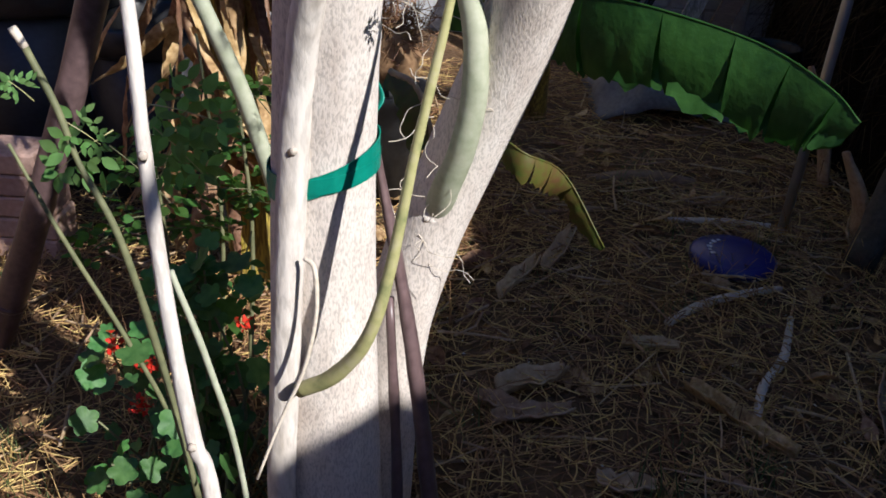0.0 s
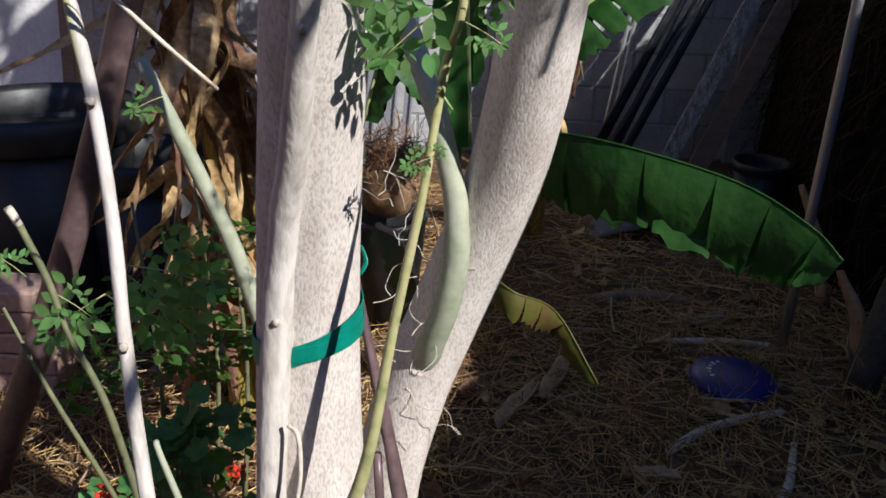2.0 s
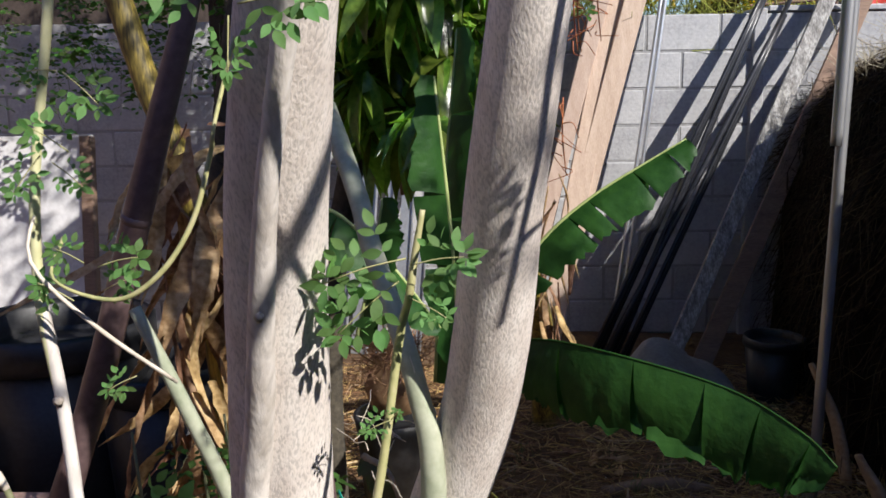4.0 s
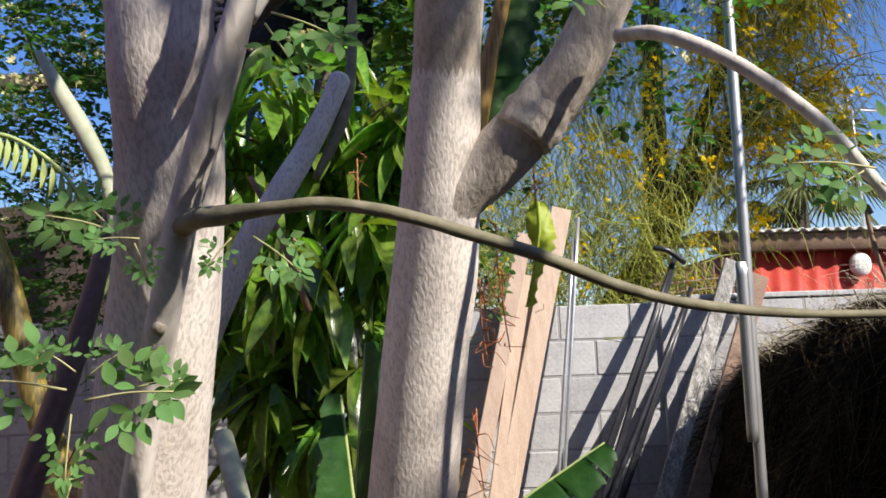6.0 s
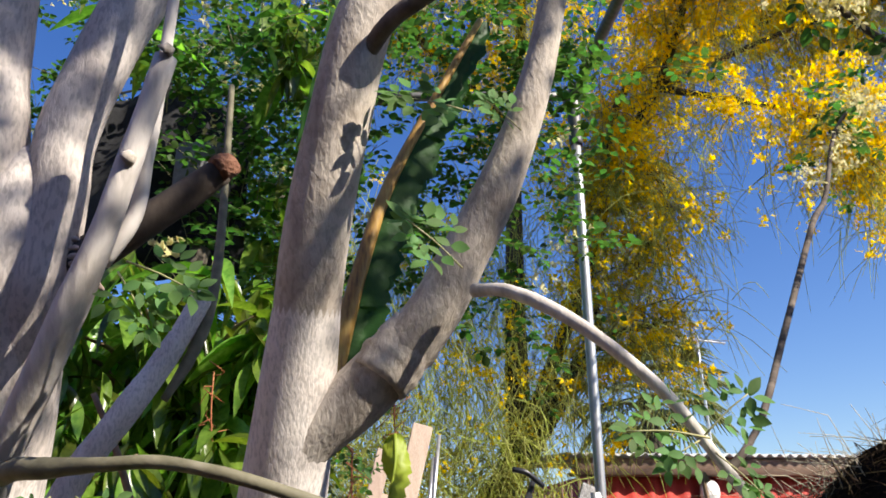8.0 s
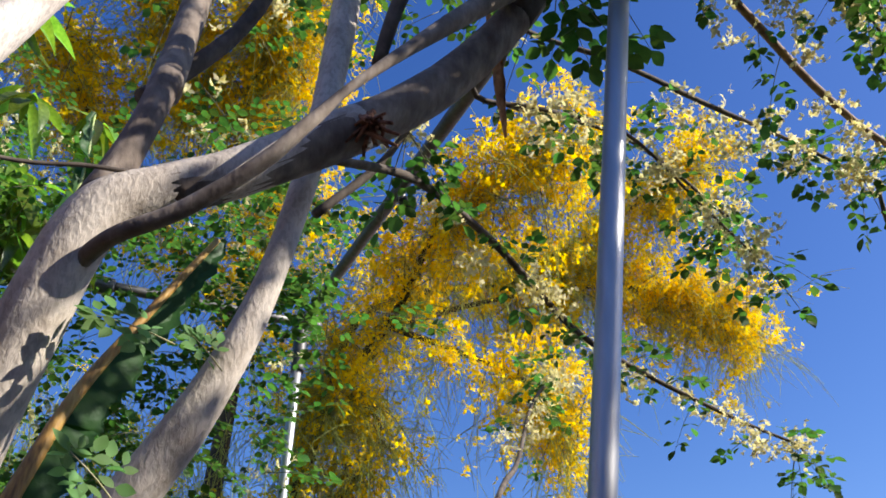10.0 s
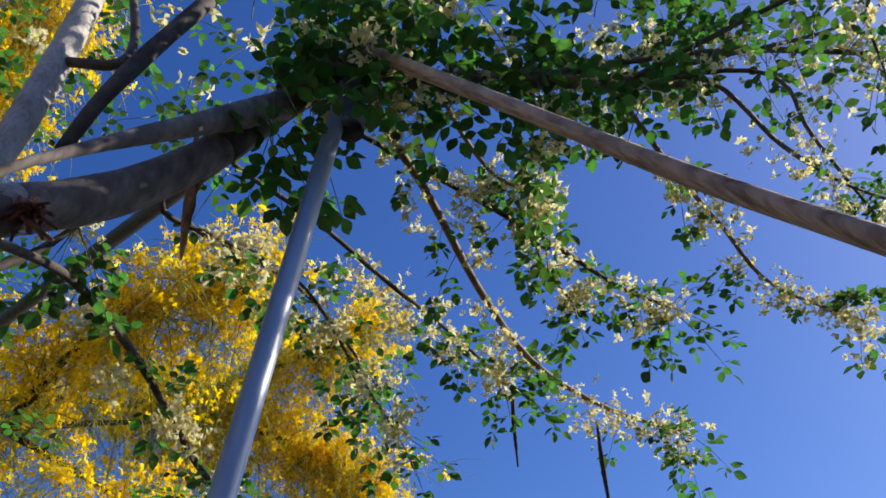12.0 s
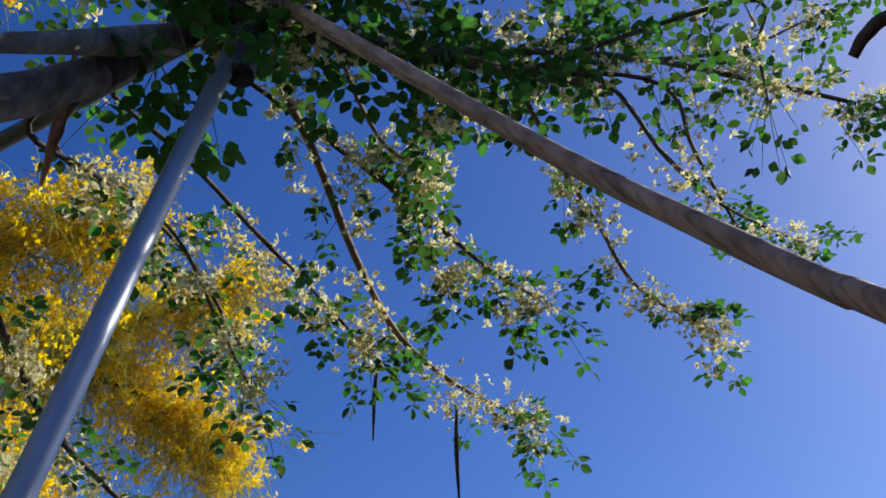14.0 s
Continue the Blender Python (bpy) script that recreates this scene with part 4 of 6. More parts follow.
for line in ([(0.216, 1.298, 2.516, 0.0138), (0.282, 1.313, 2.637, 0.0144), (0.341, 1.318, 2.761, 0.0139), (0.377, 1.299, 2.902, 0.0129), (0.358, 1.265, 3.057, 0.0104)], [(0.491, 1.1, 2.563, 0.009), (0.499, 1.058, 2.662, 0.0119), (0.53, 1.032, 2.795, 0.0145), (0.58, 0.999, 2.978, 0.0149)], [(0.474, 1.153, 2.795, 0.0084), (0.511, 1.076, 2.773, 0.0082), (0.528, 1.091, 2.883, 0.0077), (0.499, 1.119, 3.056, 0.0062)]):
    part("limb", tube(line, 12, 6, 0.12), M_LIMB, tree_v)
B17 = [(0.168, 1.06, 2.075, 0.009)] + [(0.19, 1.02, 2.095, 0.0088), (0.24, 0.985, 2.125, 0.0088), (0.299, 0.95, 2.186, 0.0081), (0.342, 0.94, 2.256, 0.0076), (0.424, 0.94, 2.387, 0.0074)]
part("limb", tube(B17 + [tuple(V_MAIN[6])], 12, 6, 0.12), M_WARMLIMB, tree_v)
part("twig", tube([(-0.03, 0.965, 2.06, 0.003), (-0.003, 1.01, 2.12, 0.0024), (0.0933, 1.03, 2.15, 0.0022), (0.15, 1.033, 2.172, 0.0023), (0.192, 1.037, 2.185, 0.0026)], 8, 6, 0.12, freq=50), M_LIMB, tree_v)
vr = np.array(V_RIGHT[2])
part("bark_ring", tube([(*(vr[:3] + np.array((-0.02, 0, -0.025))), vr[3] * 1.02), (*(vr[:3] + np.array((-0.008, 0, -0.009))), vr[3] * 1.10), (*vr[:3], vr[3] * 1.05), (*(vr[:3] + np.array((0.009, 0, 0.011))), vr[3] * 1.09), (*(vr[:3] + np.array((0.02, -0.005, 0.027))), vr[3] * 0.98)], 18, 4, 0.12, freq=50), M_MIDBARK, tree_v, "rough wrinkled bark ring at the fork")
rs = np.array(V_MAIN[3][:3])
scar_v = [tube([(*(rs + RNG.normal(size=3) * 0.008 + (0, -0.026, -0.012)), 0.0035), (*(rs + RNG.normal(size=3) * 0.014 + (0.004, -0.034, -0.03)), 0.002)], 5, 2, 0.3, freq=80) for _ in range(26)]
part("bark_scar", join(*scar_v), M_SCAR, main, "shaggy red-brown bark wound")
ARM2 = [(0.276, 1.08, 1.847, 0.0066), (0.301, 1.05, 1.838, 0.0064), (0.338, 1.02, 1.81, 0.0061), (0.379, 1, 1.772, 0.0057), (0.416, 0.99, 1.733, 0.0051), (0.442, 0.98, 1.69, 0.0048), (0.463, 0.97, 1.653, 0.0043), (0.486, 0.96, 1.614, 0.0033)]
part("side_branch", tube(ARM2, 12, 6, 0.1, freq=40), M_BARK2, tree_v, "pale arching side branch")
ARM3 = [(0.431, 0.97, 1.663, 0.0021), (0.427, 0.97, 1.668, 0.0019), (0.428, 0.96, 1.625, 0.0017), (0.438, 0.95, 1.585, 0.0014)]
part("twig", tube(ARM3, 7, 5), M_TWIG, tree_v)
STEM_GREY = [(-0.051, 1.43, 0.772, 0.0207), (-0.0325, 1.4075, 0.8417, 0.0194), (-0.0215, 1.4, 0.9205, 0.0181), (-0.025, 1.405, 0.9958, 0.0169), (-0.0375, 1.415, 1.0503, 0.0158), (-0.0533, 1.43, 1.1078, 0.0153), (-0.0843, 1.485, 1.1785, 0.0157), (-0.1163, 1.545, 1.2463, 0.016), (-0.1362, 1.585, 1.3048, 0.0157), (-0.1712, 1.68, 1.365, 0.0163), (-0.22, 1.8, 1.45, 0.0171)]
vt = np.array(V_TRUNK)
sz = STEM_GREY[0][2] - 0.11
sb = [float(np.interp(sz, vt[:, 2], vt[:, k])) for k in (0, 1)] + [sz]
sm_ = [(a * 0.55 + b * 0.45) for a, b in zip(STEM_GREY[0][:3], sb)]
STEM_GREY = [(*sb, 0.018), (*sm_, 0.022)] + STEM_GREY
part("grey_shoot", tube(STEM_GREY, 14, 6, 0.06, freq=20), M_GREYGREEN, tree_v, "smooth grey-green shoot from the lower fork")
fork = np.array(STEM_GREY[2][:3])
part("branch_collar", tube([(sb[0], sb[1] - 0.03, sb[2] - 0.03, 0.012), (sb[0] * 0.7 + sm_[0] * 0.3, sb[1] - 0.02, sb[2] + 0.03, 0.026), (sm_[0], sm_[1] - 0.002, sm_[2], 0.024)], 14, 5, 0.22, freq=36), M_BARK, tree_v, "gnarled collar at the lower fork")

TWIGS = {
    "b1": [(0.913, 0.88, 2.964, 0.0088), (1.194, 0.946, 3.002, 0.0089), (1.558, 1.017, 2.997, 0.0089), (1.816, 1.012, 2.945, 0.008), (2.068, 0.92, 2.911, 0.0062), (2.237, 0.797, 2.891, 0.0048)],
    "b2": [(0.907, 0.969, 2.988, 0.0063), (1.095, 0.932, 3.015, 0.0063), (1.456, 0.824, 3.038, 0.0065), (1.717, 0.738, 3.021, 0.0056), (1.871, 0.661, 3.018, 0.0036)],
    "b3": [(0.861, 1.216, 2.994, 0.0054), (1.101, 1.19, 2.999, 0.0059), (1.409, 1.199, 3.034, 0.0061), (1.607, 1.168, 3.013, 0.005), (1.817, 1.126, 2.962, 0.0037)],
    "b4": [(1.123, 0.686, 3.087, 0.0046), (1.396, 0.797, 3.102, 0.0052), (1.568, 0.864, 3.059, 0.0041), (1.694, 0.85, 3.006, 0.0028)],
    "b5": [(1.198, 0.519, 3.07, 0.0058), (1.464, 0.485, 3.05, 0.0063), (1.688, 0.453, 3.041, 0.0054), (1.877, 0.411, 2.975, 0.0049), (2.053, 0.259, 2.907, 0.0036)],
    "b6": [(1.338, 0.335, 3.106, 0.0054), (1.751, 0.256, 3.258, 0.0065), (2.183, 0.122, 3.41, 0.0059), (2.576, -0.092, 3.519, 0.0047)],
    "b7": [(1.398, 0.229, 3.122, 0.0049), (1.84, 0.181, 3.336, 0.006), (2.453, 0.086, 3.484, 0.0046)],
    "b8": [(1.195, 0.505, 3.137, 0.0076), (1.404, 0.291, 3.267, 0.0078), (1.654, 0.101, 3.421, 0.0079), (2.009, -0.261, 3.523, 0.0064), (2.233, -0.443, 3.609, 0.0051)],
    "b9": [(1.366, 0.318, 3.212, 0.005), (1.704, 0.011, 3.521, 0.0045), (1.982, -0.286, 3.891, 0.0035)],
    "b10": [(0.491, 1.237, 2.483, 0.0078), (0.711, 1.361, 2.624, 0.0083), (0.967, 1.509, 2.693, 0.0084), (1.171, 1.598, 2.673, 0.0083), (1.371, 1.677, 2.644, 0.0075), (1.623, 1.695, 2.601, 0.0064), (1.843, 1.652, 2.532, 0.005), (1.986, 1.59, 2.472, 0.0035)],
    "b11": [(0.892, 1.329, 2.892, 0.0053), (1.097, 1.347, 2.959, 0.0054), (1.329, 1.358, 2.991, 0.0053), (1.66, 1.404, 2.945, 0.0036)],
    "b12": [(1.163, 0.827, 3.076, 0.0054), (1.28, 0.815, 3.057, 0.0049), (1.375, 0.761, 3.065, 0.0032)],
    "b13": [tuple((np.array(ARM2[5]) + np.array(ARM2[6])) / 2)] + [(0.49, 1, 1.698, 0.0032), (0.608, 1.15, 1.761, 0.004), (0.889, 1.5, 1.953, 0.0055), (1.429, 2.1, 2.408, 0.0081), (1.635, 2.3, 2.579, 0.0077), (1.784, 2.4, 2.839, 0.0066), (1.943, 2.45, 3.024, 0.005)],
    "b14": [(1.33, 0.015, 3.217, 0.0048), (1.415, 0.02, 3.15, 0.0036), (1.532, 0.02, 3.113, 0.0025)],
    "b15": [(0.542, 1.405, 2.505, 0.0088), (0.642, 1.385, 2.638, 0.0078), (0.686, 1.352, 2.724, 0.0053)],
    "b16": [(0.778, 1.27, 2.819, 0.0064), (0.961, 1.267, 2.849, 0.005), (1.213, 1.295, 2.929, 0.0043), (1.453, 1.318, 2.841, 0.0038), (1.631, 1.34, 2.786, 0.0026)],
}
ends = {"b1": 8, "b4": 9, "b5": 9, "b2": 7, "b3": 6, "b6": 10, "b7": 10, "b8": 9, "b9": 10, "b11": 5, "b12": 8, "b14": 10, "b16": 6}
over = Spray()
for key, line in TWIGS.items():
    start = [tuple(V_MAIN[ends[key]])[:3] + (line[0][3] * 1.2,)] if key in ends else []
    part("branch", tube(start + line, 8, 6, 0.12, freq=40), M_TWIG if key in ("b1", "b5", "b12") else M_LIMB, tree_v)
    sp = spline(line, 8)
    n = len(sp)
    for i in range(n):
        u = i / n
        if key in ("b15",) or u < (0.72 if key == "b13" else 0.2):
            continue
        if RNG.uniform() < 0.38 + 0.32 * u:
            over.bloom(sp[i, :3] + RNG.normal(size=3) * 0.025 + (0, 0, -0.025), 0.018 + 0.008 * u, int(RNG.uniform(12, 26)), 0.0135)
        if RNG.uniform() < 0.2 + 0.22 * u:
            d = rand_dirs(1, -0.4)[0]
            over.leaf(sp[i, :3], d, RNG.uniform(0.08, 0.13), 0.026, 2, 0.8, cap=0.24)
    tip = sp[-1, :3]
    for _ in range(5):
        over.leaf(tip, rand_dirs(1, -0.6)[0], RNG.uniform(0.1, 0.17), 0.028, 2, 0.9, cap=0.24)
    over.bloom(tip, 0.027, 44, 0.0135)
# denser foliage round the limb that runs past the canopy corner
ms = spline(V_MAIN[6:], 8)
for q in ms:
    for _ in range(2):
        over.leaf(q[:3] + RNG.normal(size=3) * 0.06 + (0, 0, 0.02), rand_dirs(1, 0.1)[0], RNG.uniform(0.1, 0.16), 0.031, 2, 0.6, cap=0.25)
    if RNG.uniform() < 0.7:
        over.bloom(q[:3] + RNG.normal(size=3) * 0.07, 0.024, 24, 0.0145)
for _ in range(18):
    over.leaf(hub_a + RNG.normal(size=3) * (0.1, 0.1, 0.06) + (0.02, 0.02, 0.07), rand_dirs(1, 0)[0], RNG.uniform(0.1, 0.16), 0.031, 2, 0.6, cap=0.25)
b8 = spline(TWIGS["b8"], 10)
for q in b8[::2]:
    for _ in range(1):
        c = q[:3] + RNG.normal(size=3) * (0.07, 0.07, 0.05)
        over.leaf(c, rand_dirs(1, 0)[0], RNG.uniform(0.09, 0.15), 0.03, 2, 0.7, cap=0.25)
        if RNG.uniform() < 0.7:
            over.bloom(c, 0.024, 22, 0.0145)
# foliage over the first fork
for p in [(0.281, 1.591, 2.999), (0.294, 1.586, 3.138), (0.419, 1.684, 3.298), (0.562, 1.763, 3.33), (0.415, 1.772, 2.93), (0.557, 1.891, 3.062), (0.664, 1.757, 3.439), (0.653, 1.502, 3.377), (0.717, 1.318, 3.1), (0.721, 1.173, 3.066), (0.815, 1.171, 3.023), (0.758, 1.156, 3.184), (0.824, 1.05, 3.088), (0.204, 1.48, 2.973), (0.43, 1.403, 3.256), (0.637, 1.164, 3.226), (0.263, 1.499, 3.212)]:
    for _ in range(3):
        c = np.array(p) + RNG.normal(size=3) * 0.09
        over.leaf(c, rand_dirs(1, 0)[0], RNG.uniform(0.1, 0.16), 0.026, 2, 0.6)
        if RNG.uniform() < 0.35:
            over.bloom(c, 0.026, 8, 0.018)
# loose crown leaves added towards the sun, only to shade the forks and limbs
for _ in range(60):
    c = np.array((-0.1, 0.95, RNG.uniform(1.7, 2.45))) + np.array(to_sun) * RNG.uniform(1.6, 2.2) + RNG.normal(size=3) * 0.05
    over.leaf(c, rand_dirs(1, 0)[0], RNG.uniform(0.09, 0.14), 0.026, 2, 0.6)
for _ in range(46):
    c = np.array((RNG.uniform(0.36, 0.5), 1.12, RNG.uniform(2.15, 2.75))) + np.array(to_sun) * RNG.uniform(1.35, 1.75) + RNG.normal(size=3) * 0.06
    over.leaf(c, rand_dirs(1, 0)[0], RNG.uniform(0.1, 0.15), 0.029, 2, 0.6, cap=0.24)
for _ in range(44):
    c = np.array((-0.16, 0.96, RNG.uniform(1.74, 2.35))) + np.array(to_sun) * RNG.uniform(1.7, 2.2) + RNG.normal(size=3) * 0.06
    over.leaf(c, rand_dirs(1, 0)[0], RNG.uniform(0.1, 0.15), 0.029, 2, 0.6, cap=0.24)
over.thin(np.array((1.43, 0.1, 3.12)), 0.28, 0.32)
part("leaves", over.leaves(), M_LEAF, tree_v, "small oval green leaflets", kind="stuff")
part("blossoms", over.flowers(), M_CREAM, tree_v, "cream-white blossom heads", kind="stuff")
part("leaf_framework", over.stems(), M_DULLSTEM, tree_v, kind="stuff")
POD1, POD2 = [(1.844, 1.109, 2.938, 0.0045), (1.885, 1.135, 2.865, 0.0059), (1.922, 1.155, 2.756, 0.0022)], [(2.061, 0.972, 2.894, 0.0031), (2.096, 0.991, 2.787, 0.0068), (2.142, 1.008, 2.649, 0.003)]
for pod in (POD1, POD2):
    part("seed_pod", tube(pod, 8, 6, 0.1, freq=30), M_PVBARK, tree_v, "dark hanging seed pod")
DRY = [(0.697, 1.104, 2.826), (0.733, 1.129, 2.722), (0.781, 1.179, 2.623)]
dl = [(*DRY[0], 0.006), (*DRY[1], 0.016), (*((np.array(DRY[1]) + DRY[2]) / 2), 0.013), (*DRY[2], 0.003)]
part("dry_leaf", tube(dl, 8, 5, 0.3, freq=40, flat=0.3), M_DEAD, tree_v, "dry brown hanging leaf sheath")

# ---- leaf sprays low on the stems ----
low = Spray()
for c, d, L, s in [
    ((-0.135, 0.9, 1.556), (-0.98, -0.15, 0.3), 0.059, 0.016),
    ((-0.125, 0.9, 1.549), (0.99, -0.15, 0.22), 0.060, 0.016),
    ((-0.132, 0.9, 1.541), (-0.03, -0.15, -0.9), 0.035, 0.017),
    ((-0.12, 0.95, 1.662), (-0.95, -0.15, 0.4), 0.052, 0.015),
    ((-0.119, 0.97, 1.652), (-0.61, -0.15, 0.89), 0.048, 0.014),
    ((-0.032, 1.15, 1.314), (-0.98, -0.15, -0.12), 0.086, 0.02),
    ((-0.027, 1.15, 1.307), (0.97, -0.15, 0.33), 0.062, 0.02),
    ((-0.04, 1.15, 1.29), (-0.78, -0.15, -0.52), 0.079, 0.022),
    ((-0.029, 1.15, 1.272), (0.91, -0.15, -0.32), 0.041, 0.024),
    ((-0.0, 0.86, 1.783), (0.92, -0.15, -0.29), 0.046, 0.014),
    ((-0.004, 0.86, 1.776), (0.53, -0.15, -0.75), 0.040, 0.014),
    ((-0.091, 0.9, 1.65), (-1.0, -0.15, 0.14), 0.027, 0.018),
    ((-0.094, 0.9, 1.647), (0.41, -0.15, -0.81), 0.022, 0.018),
    ((-0.014, 0.87, 1.645), (0.8, -0.15, -0.5), 0.035, 0.014),
    ((-0.029, 0.88, 1.646), (-0.63, -0.15, -0.68), 0.021, 0.013),
    ((0.246, 1.0, 1.84), (-0.77, -0.15, 0.74), 0.07, 0.017),
    ((0.426, 0.95, 1.694), (-1.0, -0.15, 0.19), 0.075, 0.014),
    ((0.422, 0.95, 1.696), (0.73, -0.15, 0.78), 0.055, 0.014),
    ((0.429, 0.95, 1.683), (0.73, -0.15, -0.58), 0.041, 0.014),
    ((0.417, 0.95, 1.692), (-0.88, -0.15, -0.38), 0.038, 0.013),
    ((-0.303, 1.0, 1.439), (-0.78, -0.15, 0.73), 0.041, 0.016),
    ((-0.318, 1.0, 1.43), (0.81, -0.15, -0.48), 0.031, 0.016),
    ((-0.328, 1.0, 1.436), (-0.62, -0.15, -0.69), 0.036, 0.016),
    ((-0.299, 1.0, 1.343), (-0.84, -0.15, 0.65), 0.031, 0.016),
    ((-0.296, 1.02, 1.335), (0.95, -0.15, 0.4), 0.043, 0.016),
    ((-0.326, 1.05, 1.506), (0.77, -0.15, -0.54), 0.044, 0.016),
    ((-0.331, 1.05, 1.507), (-1.0, -0.15, 0.14), 0.026, 0.016),
    ((-0.13, 0.92, 1.563), (0.81, -0.15, 0.69), 0.032, 0.02),
    ((-0.137, 0.92, 1.567), (-0.78, -0.15, 0.73), 0.027, 0.02),
    ((-0.093, 0.9, 1.556), (0.99, -0.15, 0.25), 0.032, 0.02),
    ((-0.523, 1.27, 0.903), (0.88, -0.15, -0.37), 0.05, 0.02),
    ((-0.546, 1.25, 0.934), (-0.65, -0.15, 0.86), 0.04, 0.018),
    ((-0.508, 1.45, 0.866), (1.0, -0.15, 0.04), 0.136, 0.03),
    ((-0.502, 1.45, 0.85), (0.78, -0.15, -0.52), 0.117, 0.03),
    ((-0.517, 1.4, 0.842), (-0.82, -0.15, -0.47), 0.098, 0.028),
    ((-0.444, 1.5, 0.835), (-0.42, -0.15, -0.81), 0.103, 0.03),
    ((-0.054, 1.17, 1.129), (-0.94, -0.15, -0.25), 0.029, 0.016),
    ((-0.054, 1.17, 1.129), (0.57, -0.15, 0.92), 0.016, 0.016),
    ((-0.311, 1.0, 1.309), (-0.82, -0.15, 0.67), 0.037, 0.018),
    ((-0.306, 1.05, 1.306), (0.89, -0.15, 0.56), 0.035, 0.018),
    ((-0.324, 1.15, 1.187), (-0.92, -0.15, -0.29), 0.034, 0.02),
    ((0.321, 1.05, 2.004), (-0.79, -0.15, 0.71), 0.049, 0.016),
    ((0.272, 1.05, 2.019), (-1.0, -0.15, 0.19), 0.079, 0.018),
]:
    low.leaf(c, d, L, s, 4, 0.3, (0.1, -1, 0.45), 0.27)
part("leaf_spray", low.leaves(SLIMLEAF), M_LEAF_LIGHT, tree_t, "fresh grey-green compound leaves", kind="stuff")
part("spray_framework", low.stems(), M_GREENSTEM, tree_t, kind="stuff")

# ---- dead brush heap along the east side ----
# the southern stretch is unseen, added and raised to shade the trunk feet and soil
HEDGE = [(2.12, 5.1, 1.5), (2.12, 4.7, 1.57), (1.98, 3.9, 1.68), (1.95, 3.2, 1.8), (2.15, 2.4, 2.05), (2.25, 1.4, 2.15), (2.25, 0.5, 2.28), (2.2, -0.2, 2.52), (2.1, -0.8, 2.8), (2.0, -1.5, 2.7)]
hs = spline(HEDGE, 8)
hv, hf, HN = [], [], 13
for i, (x, y, z) in enumerate(hs):
    for k in range(HN):
        a = math.pi * k / (HN - 1)
        px, pz = x - 0.42 * math.cos(a) * (1.0 if k < HN // 2 else 1.4), z * math.sin(a) ** 0.45 if 0 < k < HN - 1 else -0.05
        q = Vector((px, y, pz))
        d = 0.11 * noise.noise(q * 2.2) + 0.06 * noise.noise(q * 6)
        hv.append((px + d, y + 0.07 * noise.noise(q * 3 + Vector((5, 0, 0))), pz + (0.08 * noise.noise(q * 2.6) if k not in (0, HN - 1) else 0)))
for i in range(len(hs) - 1):
    hf += [(i * HN + k, i * HN + k + 1, (i + 1) * HN + k + 1, (i + 1) * HN + k) for k in range(HN - 1)]
hf += [tuple(range(HN))[::-1], tuple(range((len(hs) - 1) * HN, len(hs) * HN))]
heap = thing("brush_heap", (2.0, 2.2, 0), "tall dark heap of dead vines and brushwood, its unseen south end added for shade", "brush heap")
# solid core whose near-black colour stands for shade between the stalks
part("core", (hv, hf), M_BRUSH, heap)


def strands(n, where, ways, length, width, seg=3):
    """Loose thin stalks: where(i) gives the root, ways(i) the way."""
    out_v, out_f = [], []
    for i in range(n):
        p, d = where(i), ways(i)
        L, w = length * RNG.uniform(0.4, 1.3), width * RNG.uniform(0.6, 1.5)
        s = np.cross(d, (0.3, 0.2, 1))
        s /= np.linalg.norm(s) + 1e-9
        u = np.cross(s, d)
        bow = RNG.normal() * 0.2 * L
        b = len(out_v)
        for t in (0, 0.5, 1.0):
            c = p + d * L * t + (u * bow + s * bow * 0.6) * (1 - (2 * t - 1) ** 2)
            ww = w * (1 - 0.6 * t)
            out_v += [tuple(c + s * ww), tuple(c - s * ww * 0.5 + u * ww * 0.8), tuple(c - s * ww * 0.5 - u * ww * 0.8)]
        for k in (0, 3):
            out_f += [(b + k, b + k + 1, b + k + 4, b + k + 3), (b + k + 1, b + k + 2, b + k + 5, b + k + 4), (b + k + 2, b + k, b + k + 3, b + k + 5)]
    return out_v, out_f


harr = np.array(hv).reshape(len(hs), HN, 3)


def on_heap(lo, hi, far=None):
    i = RNG.integers(0, int((far or 1.0) * (len(hs) - 1)))
    k = RNG.integers(lo, hi)
    t, u = RNG.uniform(size=2)
    return (harr[i, k] * (1 - t) + harr[i + 1, k] * t) * (1 - u) + (harr[i, k + 1] * (1 - t) + harr[i + 1, k + 1] * t) * u


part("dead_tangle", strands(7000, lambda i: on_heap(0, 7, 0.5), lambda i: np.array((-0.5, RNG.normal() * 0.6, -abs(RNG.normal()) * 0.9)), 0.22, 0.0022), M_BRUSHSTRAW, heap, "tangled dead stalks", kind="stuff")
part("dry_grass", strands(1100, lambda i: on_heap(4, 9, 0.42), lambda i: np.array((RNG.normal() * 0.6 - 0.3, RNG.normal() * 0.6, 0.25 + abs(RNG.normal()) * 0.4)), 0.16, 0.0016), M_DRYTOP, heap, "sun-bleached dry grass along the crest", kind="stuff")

# ---- timber and pipes leaning on the block wall ----


def leaning(a, b):
    """Top a and a lower point b, carried on down to the soil."""
    a, b = np.array(a), np.array(b)
    return a, b + (b - a) * (b[2] - 0.012) / (a[2] - b[2])


LUM = "pale new lumber board leaning on the block wall"
for a, b, w in (((1.023, 5.2, 2.377), (0.675, 5.0, 1.069), 0.115), ((0.82, 5.18, 1.993), (0.629, 5.0, 1.072), 0.125), ((0.805, 5.2, 2.236), (0.524, 4.98, 1.173), 0.085)):
    top, foot = leaning(a, b)
    single("lumber_board", plank(foot, top, w, 0.038), M_LUMBER, LUM, "board", "lumber boards", smooth=False)
